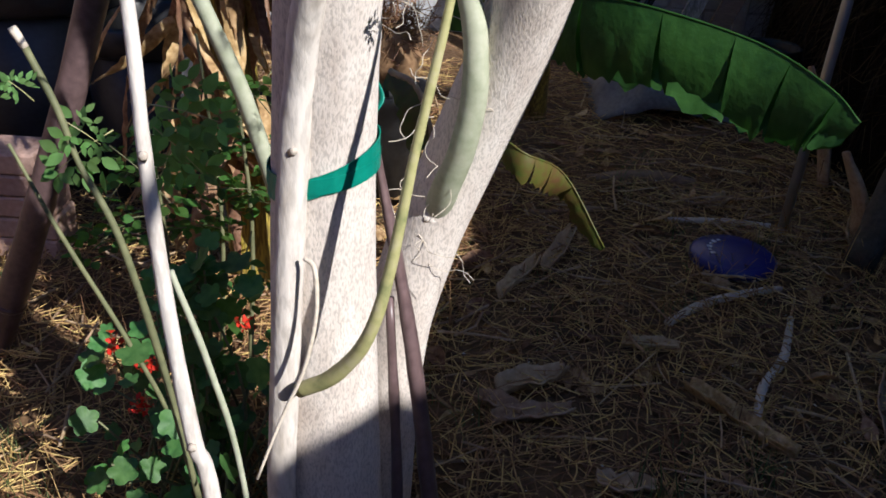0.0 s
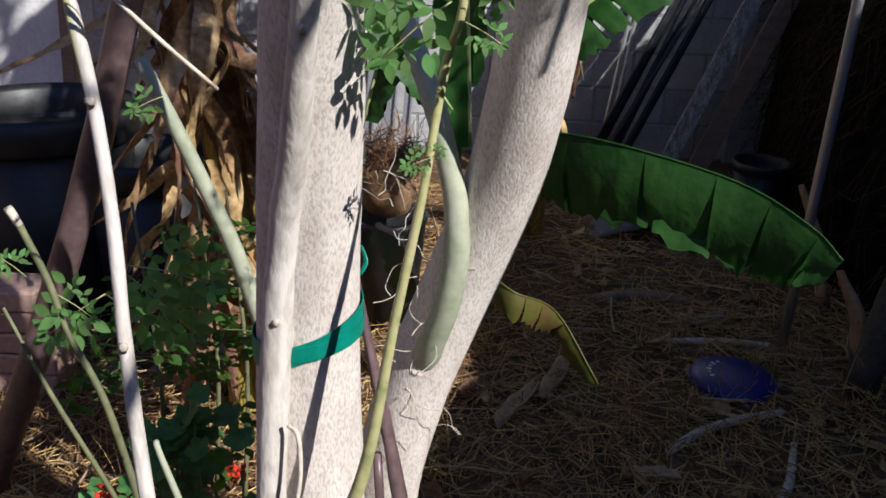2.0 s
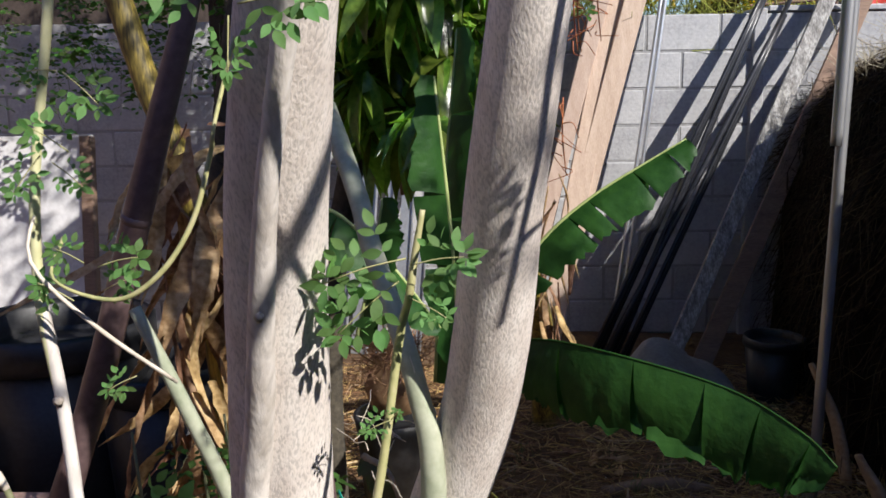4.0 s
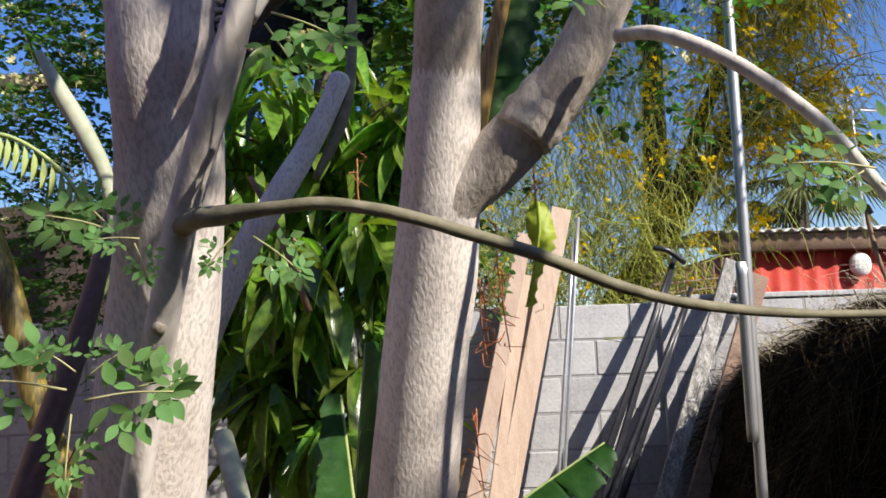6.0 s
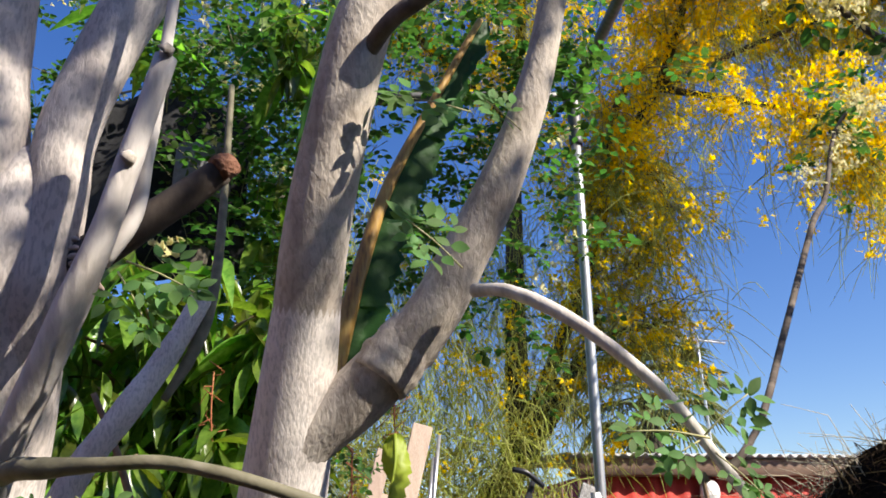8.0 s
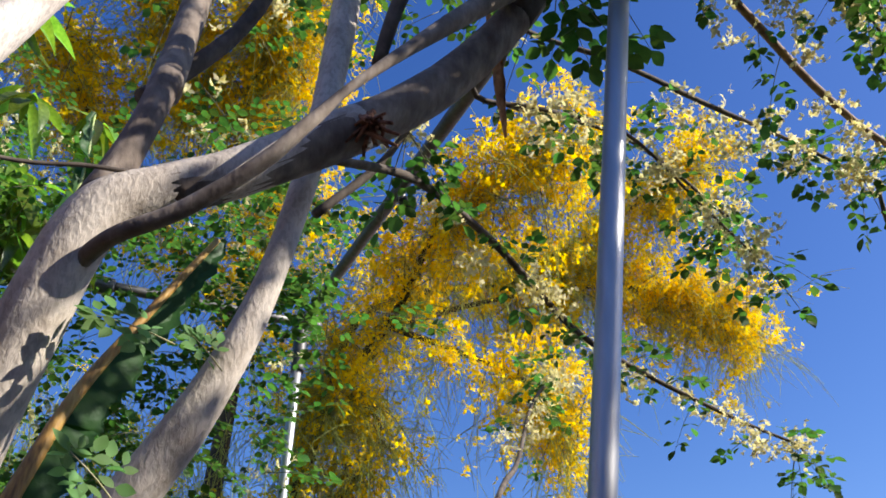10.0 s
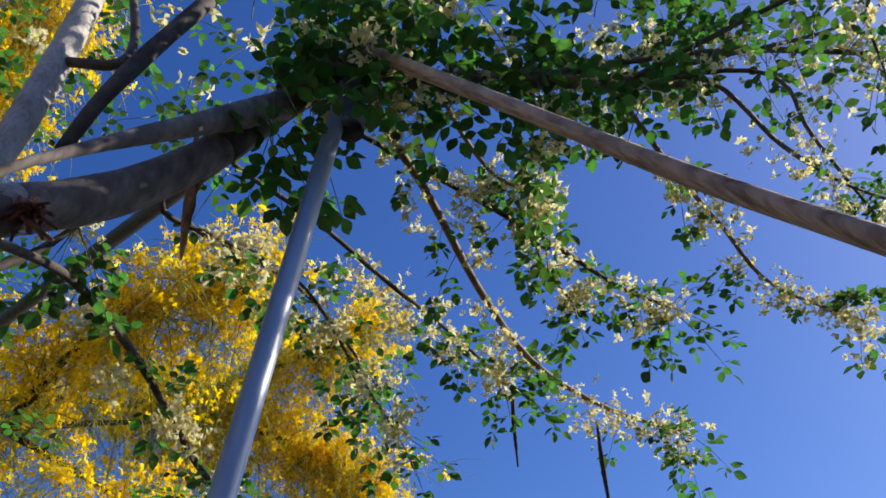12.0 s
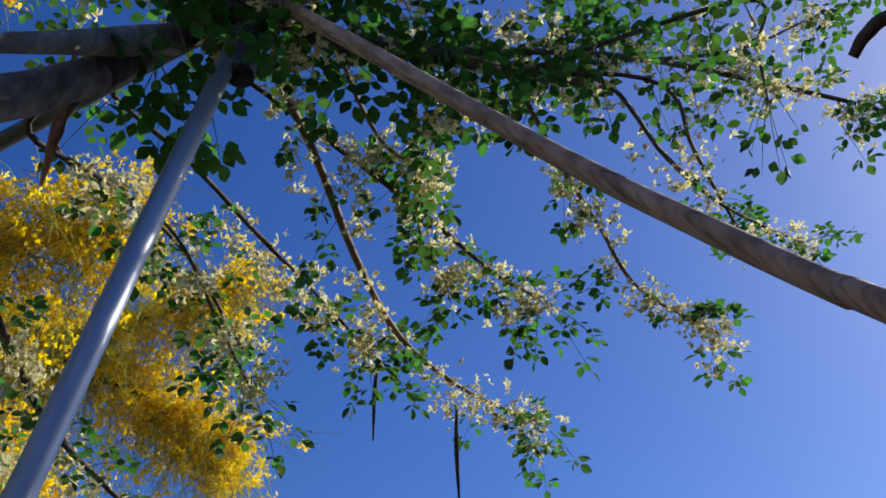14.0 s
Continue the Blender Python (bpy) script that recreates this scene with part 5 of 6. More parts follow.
top, foot = leaning((1.992, 5.18, 2.044), (1.075, 4.6, 0.15))
single("old_board", plank(foot, top, 0.085, 0.035), M_OLDBOARD, "weathered board with flaking white paint leaning on the wall", "board", smooth=False)
top, foot = leaning((2.12, 5.12, 1.95), (1.25, 4.62, 0.15))
single("old_board", plank(foot, top, 0.1, 0.03), M_FASCIA, "dark weathered board leaning beside the white one", "board", smooth=False)
top, foot = leaning((0.72, 5.2, 1.9), (0.5, 5.05, 1.0))
single("old_board", plank(foot, top, 0.07, 0.03), M_FASCIA, "dark narrow board leaning behind the lumber", "board", smooth=False)
for a, b in (((1.118, 5.2, 2.324), (0.955, 5.06, 1.082)), ((1.085, 5.2, 2.2), (0.925, 5.06, 1.084))):
    top, foot = leaning(a, b)
    single("steel_pipe", pole(foot, top, 0.011, 10), M_ALU, "thin shiny steel pipe leaning on the wall", "pipe", "steel pipes")
for k in range(8):
    a = np.array((1.66 + 0.014 * k - 0.05 * (k % 3), 5.19 - 0.02 * (k % 2), 2.08 - 0.09 * (k % 4)))
    b = np.array((0.72 + 0.028 * k, 4.74 + 0.03 * (k % 3), 0.2))
    top, foot = leaning(a, b)
    single("black_pipe", pole(foot, top, 0.013 + 0.003 * (k % 2), 10), M_BLACKPIPE, "black plastic irrigation pipe bundled against the wall", "pipe", "black pipes")
bl = thing("pipe_tie", (1.62, 5.14, 1.98), "short bent black pipe end on the bundle", "pipe")
part("bend", tube([(1.52, 5.13, 2.13, 0.016), (1.6, 5.12, 2.11, 0.016), (1.7, 5.14, 2.04, 0.016)], 10, 5), M_BLACKPIPE, bl)
for k, (x, z, w) in enumerate(((-0.66, 1.42, 0.05), (-0.56, 1.5, 0.09), (-0.44, 1.55, 0.05), (-0.34, 1.5, 0.07), (-0.24, 1.46, 0.04))):
    v, f = plank((x - 0.06, 4.85, 0.0), (x + 0.04, 5.2, z), w, 0.012)
    lip = plank((x - 0.06 + w / 2, 4.84, 0.0), (x + 0.04 + w / 2, 5.19, z), 0.012, 0.03)
    single("metal_stud", join((v, f), lip), M_ALU, "bare metal wall stud leaning on the block wall", "stud", "metal studs", smooth=False)
lat = thing("lattice_panel", (1.95, 5.7, 1.6), "small brown lattice panel above the wall", "lattice")
for k in range(9):
    part("slat", plank((1.72 + 0.06 * k, 5.72, 1.4), (1.72 + 0.06 * k, 5.72, 1.98 + 0.02 * k), 0.014, 0.008), M_FASCIA, lat, smooth=False)
    part("slat", plank((1.68, 5.705, 1.48 + 0.06 * k), (2.24, 5.705, 1.52 + 0.06 * k), 0.014, 0.008, (0, 0, 1)), M_FASCIA, lat, smooth=False)

# ---- grey tarp heap at the foot of the wall ----
tv, tf, TN = [], [], 22
for j in range(TN):
    for i in range(TN):
        u, v = i / (TN - 1), j / (TN - 1)
        x, y = 0.62 + 0.62 * u, 3.85 + 0.6 * v
        h = 0.3 * math.sin(math.pi * u) ** 0.7 * math.sin(math.pi * min(1, v * 0.9 + 0.05)) ** 0.7
        q = Vector((x * 6, y * 6, 2))
        tv.append((x + 0.04 * noise.noise(q), y + 0.03 * noise.noise(q + Vector((3, 1, 0))), max(0.004, h * (0.85 + 0.5 * noise.noise(q * 0.7))) + 0.02 * abs(noise.noise(q * 2.3))))
tf = [(j * TN + i, j * TN + i + 1, (j + 1) * TN + i + 1, (j + 1) * TN + i) for j in range(TN - 1) for i in range(TN - 1)]
tarp = single("tarp", (tv, tf), M_GREYCLOTH, "crumpled grey tarp heaped at the foot of the wall", "tarp")
sol = tarp.modifiers.new("thickness", "SOLIDIFY")
sol.thickness = 0.006


# ---- pots and bins ----
def lathe(profile, at, seg=24, wob=0.0):
    vs, fs = [], []
    for r, z in profile:
        for k in range(seg):
            a = 2 * math.pi * k / seg
            rr = r * (1 + wob * math.sin(2 * a + z * 9))
            vs.append((at[0] + rr * math.cos(a), at[1] + rr * math.sin(a), at[2] + z))
    for i in range(len(profile) - 1):
        fs += [(i * seg + k, i * seg + (k + 1) % seg, (i + 1) * seg + (k + 1) % seg, (i + 1) * seg + k) for k in range(seg)]
    fs.append(tuple(range(seg))[::-1])
    return vs, fs


def pot(at, r, h, label):
    p = thing("plant_pot", at, label, "pot", "black pots")
    part("body", lathe([(r * 0.78, 0), (r * 0.8, 0.01), (r * 0.98, h * 0.86), (r * 0.9, h * 0.86), (r * 0.74, h * 0.3), (0.01, h * 0.3)], at, 26, 0.01), M_BLACK, p)
    part("rim", lathe([(r * 0.99, h * 0.84), (r * 1.06, h * 0.86), (r * 1.06, h * 0.98), (r * 1.0, h), (r * 0.93, h * 0.97), (r * 0.9, h * 0.85)], at, 26, 0.01), M_BLACK, p)
    part("soil", lathe([(r * 0.9, h * 0.74), (r * 0.5, h * 0.76), (0.01, h * 0.77)], at, 20), M_DIRT, p)
    return p


pot((1.42, 4.2, 0.0), 0.13, 0.3, "black plastic nursery pot beside the brush heap")
pot((-1.38, 3.05, 0.0), 0.3, 0.72, "large black plastic tub full of soil")
pot((-1.0, 2.95, 0.0), 0.2, 0.6, "tall black plastic nursery pot in the shade")
pot((-0.72, 2.75, 0.0), 0.17, 0.4, "black plastic nursery pot behind the dead leaves")
pot((-1.85, 2.7, 0.0), 0.22, 0.5, "black plastic nursery pot by the stacked pavers")

# ---- whitewashed panel and paver stack on the west side ----
pan = thing("white_panel", (-2.0, 3.7, 0), "whitewashed sheet leaning behind the black tubs", "panel")
part("sheet", plank((-2.0, 3.62, 0.01), (-2.02, 3.82, 1.28), 0.95, 0.02), M_PANEL, pan, smooth=False)
part("batten", plank((-1.545, 3.61, 0.01), (-1.565, 3.81, 1.28), 0.05, 0.045), M_FASCIA, pan, smooth=False)
for layer in range(5):
    for k in range(2):
        x = -1.5 + 0.235 * k + 0.02 * math.sin(7 * layer + k)
        me = box((x - 0.112, 2.42 + 0.012 * ((layer * 3 + k) % 3), 0.002 + 0.066 * layer), (x + 0.112, 2.56 + 0.012 * ((layer * 3 + k) % 3), 0.064 + 0.066 * layer), 0.006)
        single("paver", me, M_BRICK, "pinkish concrete paver in a low stack", "paver", "pavers", smooth=False)

# ---- dark cloth hung high behind the mango ----
cv, cf, CN = [], [], 20
for j in range(CN):
    for i in range(CN):
        u, v = i / (CN - 1), j / (CN - 1)
        x, z = -0.48 + 0.5 * u, 3.05 - 0.7 * v + 0.12 * u * v
        cv.append((x, 2.95 + 0.05 * math.sin(9 * u + 3 * v) + 0.04 * noise.noise(Vector((x * 7, z * 7, 0))), z + 0.05 * math.sin(math.pi * u)))
cf = [(j * CN + i, j * CN + i + 1, (j + 1) * CN + i + 1, (j + 1) * CN + i) for j in range(CN - 1) for i in range(CN - 1)]
clo = thing("shade_cloth", (-0.3, 2.95, 2.3), "black shade cloth with a grey patch hung among the branches", "shade cloth")
part("sheet", (cv, cf), M_CLOTH, clo)
part("patch", ([(-0.2 + 0.17 * (i % 5) / 4, 2.84 + 0.01 * math.sin(i), 2.66 + 0.2 * (i // 5) / 4 + 0.03 * (i % 5) / 4) for i in range(25)], [(j * 5 + i, j * 5 + i + 1, j * 5 + i + 6, j * 5 + i + 5) for j in range(4) for i in range(4)]), M_GREYCLOTH, clo, "grey patch")
for o in clo.children:
    m_s = o.modifiers.new("thickness", "SOLIDIFY")
    m_s.thickness = 0.004
part("hanging_rope", tube([(-0.45, 2.95, 3.06, 0.004), (-0.2, 2.97, 3.15, 0.004), (0.0, 2.93, 3.08, 0.004), (0.427, 2.86, 3.1, 0.004)], 6, 5), M_BLACK, clo)

# ---- beam and post in the far corner ----
patio = thing("patio_beam", (-1.3, 4.9, 0), "dark timber beam on a post in the far corner", "beam")
part("post", box((-1.345, 4.86, -0.05), (-1.265, 4.94, 3.06), 0.006), M_DARKWALL, patio, smooth=False)
part("beam", plank((-3.2, 4.9, 3.05), (-1.22, 4.9, 3.11), 0.07, 0.075, (0, 1, 0)), M_DARKWALL, patio, smooth=False)

# ---- flying disc ----
disc_at = (0.869, 2.644, 0.012)
disc = thing("flying_disc", disc_at, "dark blue glossy plastic flying disc lying on straw", "disc")
prof = [(0.124, 0.0), (0.131, 0.006), (0.134, 0.016), (0.131, 0.026), (0.122, 0.032), (0.112, 0.0345), (0.108, 0.0345), (0.104, 0.0365), (0.07, 0.0395), (0.035, 0.041), (0.002, 0.0415)]
part("body", lathe(prof, disc_at, 40), M_BLUE, disc)
for k in range(6):
    a = 2.0 + 0.28 * k
    p = [(disc_at[0] + 0.075 * math.cos(a + d), disc_at[1] + 0.075 * math.sin(a + d), disc_at[2] + 0.0405) for d in (-0.08, 0.08)]
    part("print_bar", plank(p[0], p[1], 0.016 if k % 2 else 0.009, 0.0012, (math.cos(a), math.sin(a), 0), 0), M_MARK, disc, smooth=False)

# ---- sticks, husks and dead leaves on the soil ----


def lay(pts, r, lift=0.012):
    return [(x, y, ground_z(x, y) + lift, rr) for (x, y), rr in zip(pts, r)]


for pts, r in ((((0.589, 2.268), (0.711, 2.381), (0.84, 2.44), (0.973, 2.486)), (0.012, 0.013, 0.012, 0.009)), (((0.949, 2.327), (0.868, 2.138), (0.776, 2.011), (0.718, 1.874)), (0.009, 0.012, 0.012, 0.009)), (((0.715, 2.914), (0.9, 2.91), (1.068, 2.896)), (0.008, 0.011, 0.009))):
    single("stick", tube(lay(pts, r, 0.014), 10, 6, 0.18, freq=40), M_STICK, "bleached crooked stick lying on the straw", "stick", "sticks")
for pts, r in ((((0.492, 3.206), (0.7, 3.25), (0.899, 3.238)), (0.018, 0.03, 0.015)), (((-0.117, 1.653), (0.136, 1.676)), (0.004, 0.003)), (((0.25, 2.9), (0.5, 2.95)), (0.012, 0.008)), (((1.05, 1.95), (1.2, 2.2)), (0.008, 0.006))):
    single("stick", tube(lay(pts, r, 0.016), 8, 6, 0.2, freq=30), M_TWIG, "brown broken branch lying on the straw", "stick", "sticks")


def husk(a, b, width, curl, mat_, label):
    """A dry curled strip of leaf sheath, ribbed along its length."""
    a, b = np.array((*a, ground_z(*a) + 0.012)), np.array((*b, ground_z(*b) + 0.016))
    ax = b - a
    side = np.cross(ax, (0, 0, 1))
    side /= np.linalg.norm(side)
    nu, nv = 14, 9
    vs = []
    for i in range(nu):
        u = i / (nu - 1)
        w = width * (0.35 + 0.65 * math.sin(math.pi * min(1, 0.12 + u * 0.85))) * (1 + 0.25 * noise.noise(Vector((u * 5, a[0] * 9, 0))))
        for j in range(nv):
            s = j / (nv - 1) * 2 - 1
            rise = curl * s * s * width + 0.12 * width * math.sin(s * 9 + u * 3) * 0.3 + 0.25 * width * abs(math.sin(3 * u + a[0] * 7))
            vs.append(tuple(a + ax * u + side * s * w / 2 + np.array((0, 0, rise + 0.01 * noise.noise(Vector((u * 7, s * 3, a[1] * 5)))))))
    fs = [(i * nv + j, i * nv + j + 1, (i + 1) * nv + j + 1, (i + 1) * nv + j) for i in range(nu - 1) for j in range(nv - 1)]
    ob = single("leaf_husk", (vs, fs), mat_, label, "husk", "husks")
    sm = ob.modifiers.new("thickness", "SOLIDIFY")
    sm.thickness = 0.004
    return ob


HL = "dry curled grey-brown leaf sheath on the soil"
for a, b, w, c in (((0.108, 1.887), (0.265, 1.987), 0.07, 0.5), ((0.12, 1.93), (0.28, 2.01), 0.05, 0.4), ((0.054, 1.866), (0.158, 1.827), 0.05, 0.5), ((0.091, 1.79), (0.278, 1.851), 0.05, 0.45), ((0.447, 2.16), (0.593, 2.144), 0.035, 0.5), ((0.901, 3.998), (1.07, 4.065), 0.09, 0.4), ((0.27, 2.5), (0.38, 2.75), 0.045, 0.8), ((0.13, 2.35), (0.25, 2.55), 0.04, 0.8), ((0.9, 3.0), (0.98, 3.1), 0.06, 0.4), ((0.3, 1.62), (0.42, 1.6), 0.05, 0.4), ((1.0, 1.8), (1.1, 2.05), 0.06, 0.5)):
    husk(a, b, w, c, M_HUSK, HL)
husk((0.575, 1.98), (0.76, 1.74), 0.042, 0.7, M_DEAD, "long yellow-brown dry leaf sheath on the soil")
husk((1.3, 2.78), (1.4, 2.95), 0.07, 0.6, M_HUSK, HL)
# the two broad sheaths that lean on the brush heap
for a, b, r in (((1.33, 2.8, 0.0), (1.25, 2.9, 0.3), 0.045), ((1.4, 3.3, 0.0), (1.3, 3.45, 0.42), 0.04)):
    a, b = np.array(a), np.array(b)
    single("stump_sheath", tube([(*a, r), (*((a + b) / 2 + (0.03, 0, 0)), r * 1.05), (*b, r * 0.5)], 12, 5, 0.18, freq=16, flat=0.45), M_HUSK, "dry tan leaf sheath standing beside the brush heap", "sheath", "sheaths")
single("dark_log", tube([(1.25, 2.62, 0.03, 0.05), (1.4, 2.8, 0.32, 0.05), (1.62, 3.05, 0.75, 0.045)], 14, 6, 0.15), M_PVBARK, "dark rough log propped against the brush heap", "log")

# ---- mango tree ----
MG = thing("mango_tree", (-0.42, 2.85, 0), "dense mango tree with long glossy drooping leaves", "tree")
part("trunk", tube([(-0.42, 2.85, -0.05, 0.045), (-0.41, 2.83, 0.8, 0.04), (-0.25, 2.8, 1.6, 0.036), (-0.1, 2.8, 2.5, 0.03)], 12, 6, 0.1), M_PVBARK, MG)
lv, lw, lu, ls, tw = [], [], [], [], []
for n in range(180):
    if n < 150:
        c = np.array((RNG.uniform(-0.42, 0.14), RNG.uniform(2.4, 3.0), RNG.uniform(1.35, 2.34)))
    else:
        c = np.array((RNG.uniform(-0.7, 0.35), RNG.uniform(2.4, 3.1), RNG.uniform(2.3, 3.9)))
        if -0.52 < c[0] < 0.08 and c[2] < 3.0:
            continue
    root = np.array((-0.15 + 0.3 * (c[0] + 0.15), 2.82, min(2.5, c[2] - 0.2)))
    if n % 3 == 0 and c[2] < 2.6:
        tw.append([(*root, 0.01), (*((root + c) / 2 + (0, 0, 0.08)), 0.007), (*c, 0.004)])
    for k in range(int(RNG.uniform(8, 15))):
        a = 2.4 * k + n
        d = np.array((math.cos(a), math.sin(a), RNG.uniform(-1.9, 0.1)))
        lv.append(c + RNG.normal(size=3) * 0.015)
        lw.append(d)
        lu.append(np.array((0.2 * math.cos(a), 0.2 * math.sin(a), 1.0)) + RNG.normal(size=3) * 0.25)
        sz = RNG.uniform(0.09, 0.25)
        ls.append((sz, sz * RNG.uniform(0.6, 1.1), sz * RNG.uniform(0.3, 1.6)))
part("leaves", scatter(*LONGLEAF, np.array(lv), np.array(lw), np.array(lu), np.array(ls)), M_MANGO, MG, "long dark green lance-shaped leaves", kind="stuff")
for p in tw:
    part("branch", tube(p, 6, 4, 0.1), M_TWIG, MG)
pk = [(-0.155, 1.7, 1.861, 0.0046), (-0.112, 1.72, 1.769, 0.0057), (-0.071, 1.75, 1.647, 0.0063)]
for base in ((0.29, 2.2, 1.76), (0.3, 2.2, 1.66), (0.25, 2.2, 1.64), (0.38, 2.2, 1.91), (-0.016, 2.4, 1.96), (0.27, 2.3, 1.64), (0.24, 2.3, 1.36)):
    b0 = np.array(base)
    stalk = [tube([(*(b0 + (0, 0, 0.09)), 0.0022), (*b0, 0.002), (*(b0 + (0.01, 0, -0.09)), 0.0012)], 5, 4)]
    for k in range(7):
        f0 = b0 + (0, 0, 0.08 - 0.025 * k)
        stalk.append(tube([(*f0, 0.0014), (*(f0 + rand_dirs(1)[0] * 0.03), 0.0012), (*(f0 + rand_dirs(1, -0.3)[0] * 0.05), 0.001)], 4, 3))
    part("panicle", join(*stalk), M_PANICLE, MG, "reddish flower stalk")
part("pink_twig", tube(pk, 8, 4), M_TWIG, MG, "bare pinkish twig")

# small oval-leaved shrub behind and above the west side
SHR = thing("leafy_shrub", (-0.9, 3.4, 0), "tall dark leafy shrub against the building wall", "shrub")
shr = Spray()
part("trunk", tube([(-0.95, 3.45, -0.05, 0.04), (-0.9, 3.4, 1.2, 0.035), (-0.6, 3.3, 2.6, 0.025), (-0.5, 3.2, 3.4, 0.015)], 10, 6, 0.1), M_PVBARK, SHR)
for _ in range(420):
    c = np.array((RNG.uniform(-1.5, 0.3), RNG.uniform(3.05, 3.9), RNG.uniform(2.0, 4.2)))
    if c[0] > -0.4 and c[2] < 2.5:
        continue
    shr.leaf(c, rand_dirs(1, -0.2)[0], RNG.uniform(0.12, 0.22), 0.03, 3, 0.6)
    if RNG.uniform() < 0.25:
        shr.bloom(c, 0.035, 12, 0.016)
for _ in range(560):
    c = np.array((RNG.uniform(-1.9, -0.5), RNG.uniform(3.3, 4.4), RNG.uniform(1.5, 3.5)))
    shr.leaf(c, rand_dirs(1, -0.2)[0], RNG.uniform(0.12, 0.22), 0.03, 3, 0.6)
for _ in range(260):
    t, u = RNG.uniform(), RNG.uniform()
    c = np.array((-0.35 + 0.75 * t, 3.4 + RNG.normal() * 0.15, 2.3 + 1.5 * u - 0.5 * t))
    shr.leaf(c, rand_dirs(1, -0.2)[0], RNG.uniform(0.12, 0.22), 0.03, 3, 0.6, (0.1, -0.7, 0.7))
    if RNG.uniform() < 0.15:
        shr.bloom(c, 0.035, 12, 0.016)
for p in [(0.305, 2.652, 2.996), (0.415, 2.543, 3.147), (0.587, 2.642, 2.94), (0.564, 2.745, 2.747), (0.484, 2.829, 2.58), (0.696, 2.781, 2.597), (0.697, 2.555, 3.043), (0.699, 2.43, 3.224), (0.845, 2.581, 2.928), (0.909, 2.674, 2.706), (0.786, 2.804, 2.473), (0.356, 2.757, 2.787), (0.852, 2.471, 3.1), (0.181, 2.561, 3.151), (0.892, 2.299, 3.307), (0.997, 2.443, 3.059), (0.796, 2.681, 2.765), (0.597, 2.863, 2.43), (-0.118, 2.623, 3.04), (-0.048, 2.718, 2.884), (0.078, 2.79, 2.744), (0.012, 2.833, 2.641), (0.073, 2.684, 2.954), (0.177, 2.737, 2.852), (0.015, 2.904, 2.446), (0.098, 2.875, 2.533), (-0.075, 2.547, 3.164), (-0.067, 2.797, 2.716), (0.011, 2.613, 3.072)]:
    for _ in range(11):
        c = np.array(p) + RNG.normal(size=3) * 0.14
        shr.leaf(c, rand_dirs(1, -0.2)[0], RNG.uniform(0.12, 0.2), 0.03, 3, 0.6)
    if RNG.uniform() < 0.5:
        shr.bloom(c, 0.03, 10, 0.018)
# extra leaves at the back, added to keep sun off the block wall
for _ in range(420):
    c = np.array((RNG.uniform(-1.5, 0.38), RNG.uniform(3.5, 4.5), RNG.uniform(1.9, 3.1)))
    shr.leaf(c, rand_dirs(1, -0.2)[0], RNG.uniform(0.14, 0.24), 0.034, 3, 0.6)
part("limb", tube([(-0.6, 3.3, 2.6, 0.02), (0.0, 3.4, 2.9, 0.016), (0.38, 3.45, 3.0, 0.01)], 8, 5), M_PVBARK, SHR)
part("limb", tube([(-0.78, 3.36, 1.8, 0.02), (-0.2, 3.4, 2.2, 0.016), (0.36, 3.45, 2.4, 0.01)], 8, 5), M_PVBARK, SHR)
part("leaves", shr.leaves(), M_LEAF, SHR, kind="stuff")
part("leaf_framework", shr.stems(), M_DULLSTEM, SHR, kind="stuff")
part("blossom", shr.flowers(), M_CREAM, SHR, "small cream flower heads", kind="stuff")

# ---- banana plants ----


def banana_leaf(parent, mid, width, hang_a, hang_b, tears=6, seed=1, material=None, label="", ragged=0.5, rib=0.006, taper=0.5, rib_mat=None):
    """A leaf along a midrib, its two halves hanging at their own angles, torn between the veins."""
    rg = np.random.default_rng(seed)
    s = spline(mid, 10)
    n = len(s)
    tan = np.gradient(s, axis=0)
    tan /= np.linalg.norm(tan, axis=1)[:, None]
    cuts = [int(c) for c in np.linspace(0, n - 1, tears + 2)[1:-1] + rg.uniform(-2, 2, tears)] if tears else []
    M = 7
    for half, hang in ((-1, hang_a), (1, hang_b)):
        vs, fs = [], []
        strips = np.split(np.arange(n), [int(c) for c in cuts]) if half == 1 or tears < 3 else np.split(np.arange(n), [int(c) + 1 for c in cuts if c + 1 < n - 2])
        for st in strips:
            rows_i = list(st) + ([st[-1] + 1] if st[-1] + 1 < n else [])
            if len(rows_i) < 2:
                continue
            base = len(vs)
            bend = rg.normal() * 0.1
            for q, i in enumerate(rows_i):
                u = i / (n - 1)
                side = np.cross(tan[i], (0, 0, 1))
                side /= np.linalg.norm(side) + 1e-9
                upv = np.cross(side, tan[i])
                w = width / 2 * min(1.0, (math.sin(math.pi * min(1, 0.1 + 0.9 * u)) + 0.12) ** taper) * (1 - 0.12 * ragged * abs(rg.normal()))
                edge = q in (0, len(rows_i) - 1)
                if edge and 0 < u < 1:
                    w *= 1 - 0.1 * ragged * rg.uniform()
                for k in range(M):
                    r = k / (M - 1)
                    ang = radians(hang) + bend + 0.35 * r
                    lag = tan[i] * w * r * 0.18
                    wave = 0.0035 * (-1) ** i * min(1.0, 3 * r) + 0.004 * math.sin(i * 0.9 + k) * r
                    p = s[i] + side * half * w * r * math.cos(ang) - upv * w * r * math.sin(ang) + lag + upv * wave
                    if edge and 0 < i < n - 1:
                        p = p + tan[i] * (0.006 if q == 0 else -0.006) * r
                    vs.append(tuple(p))
            fs += [(base + a * M + k, base + a * M + k + 1, base + (a + 1) * M + k + 1, base + (a + 1) * M + k) for a in range(len(rows_i) - 1) for k in range(M - 1)]
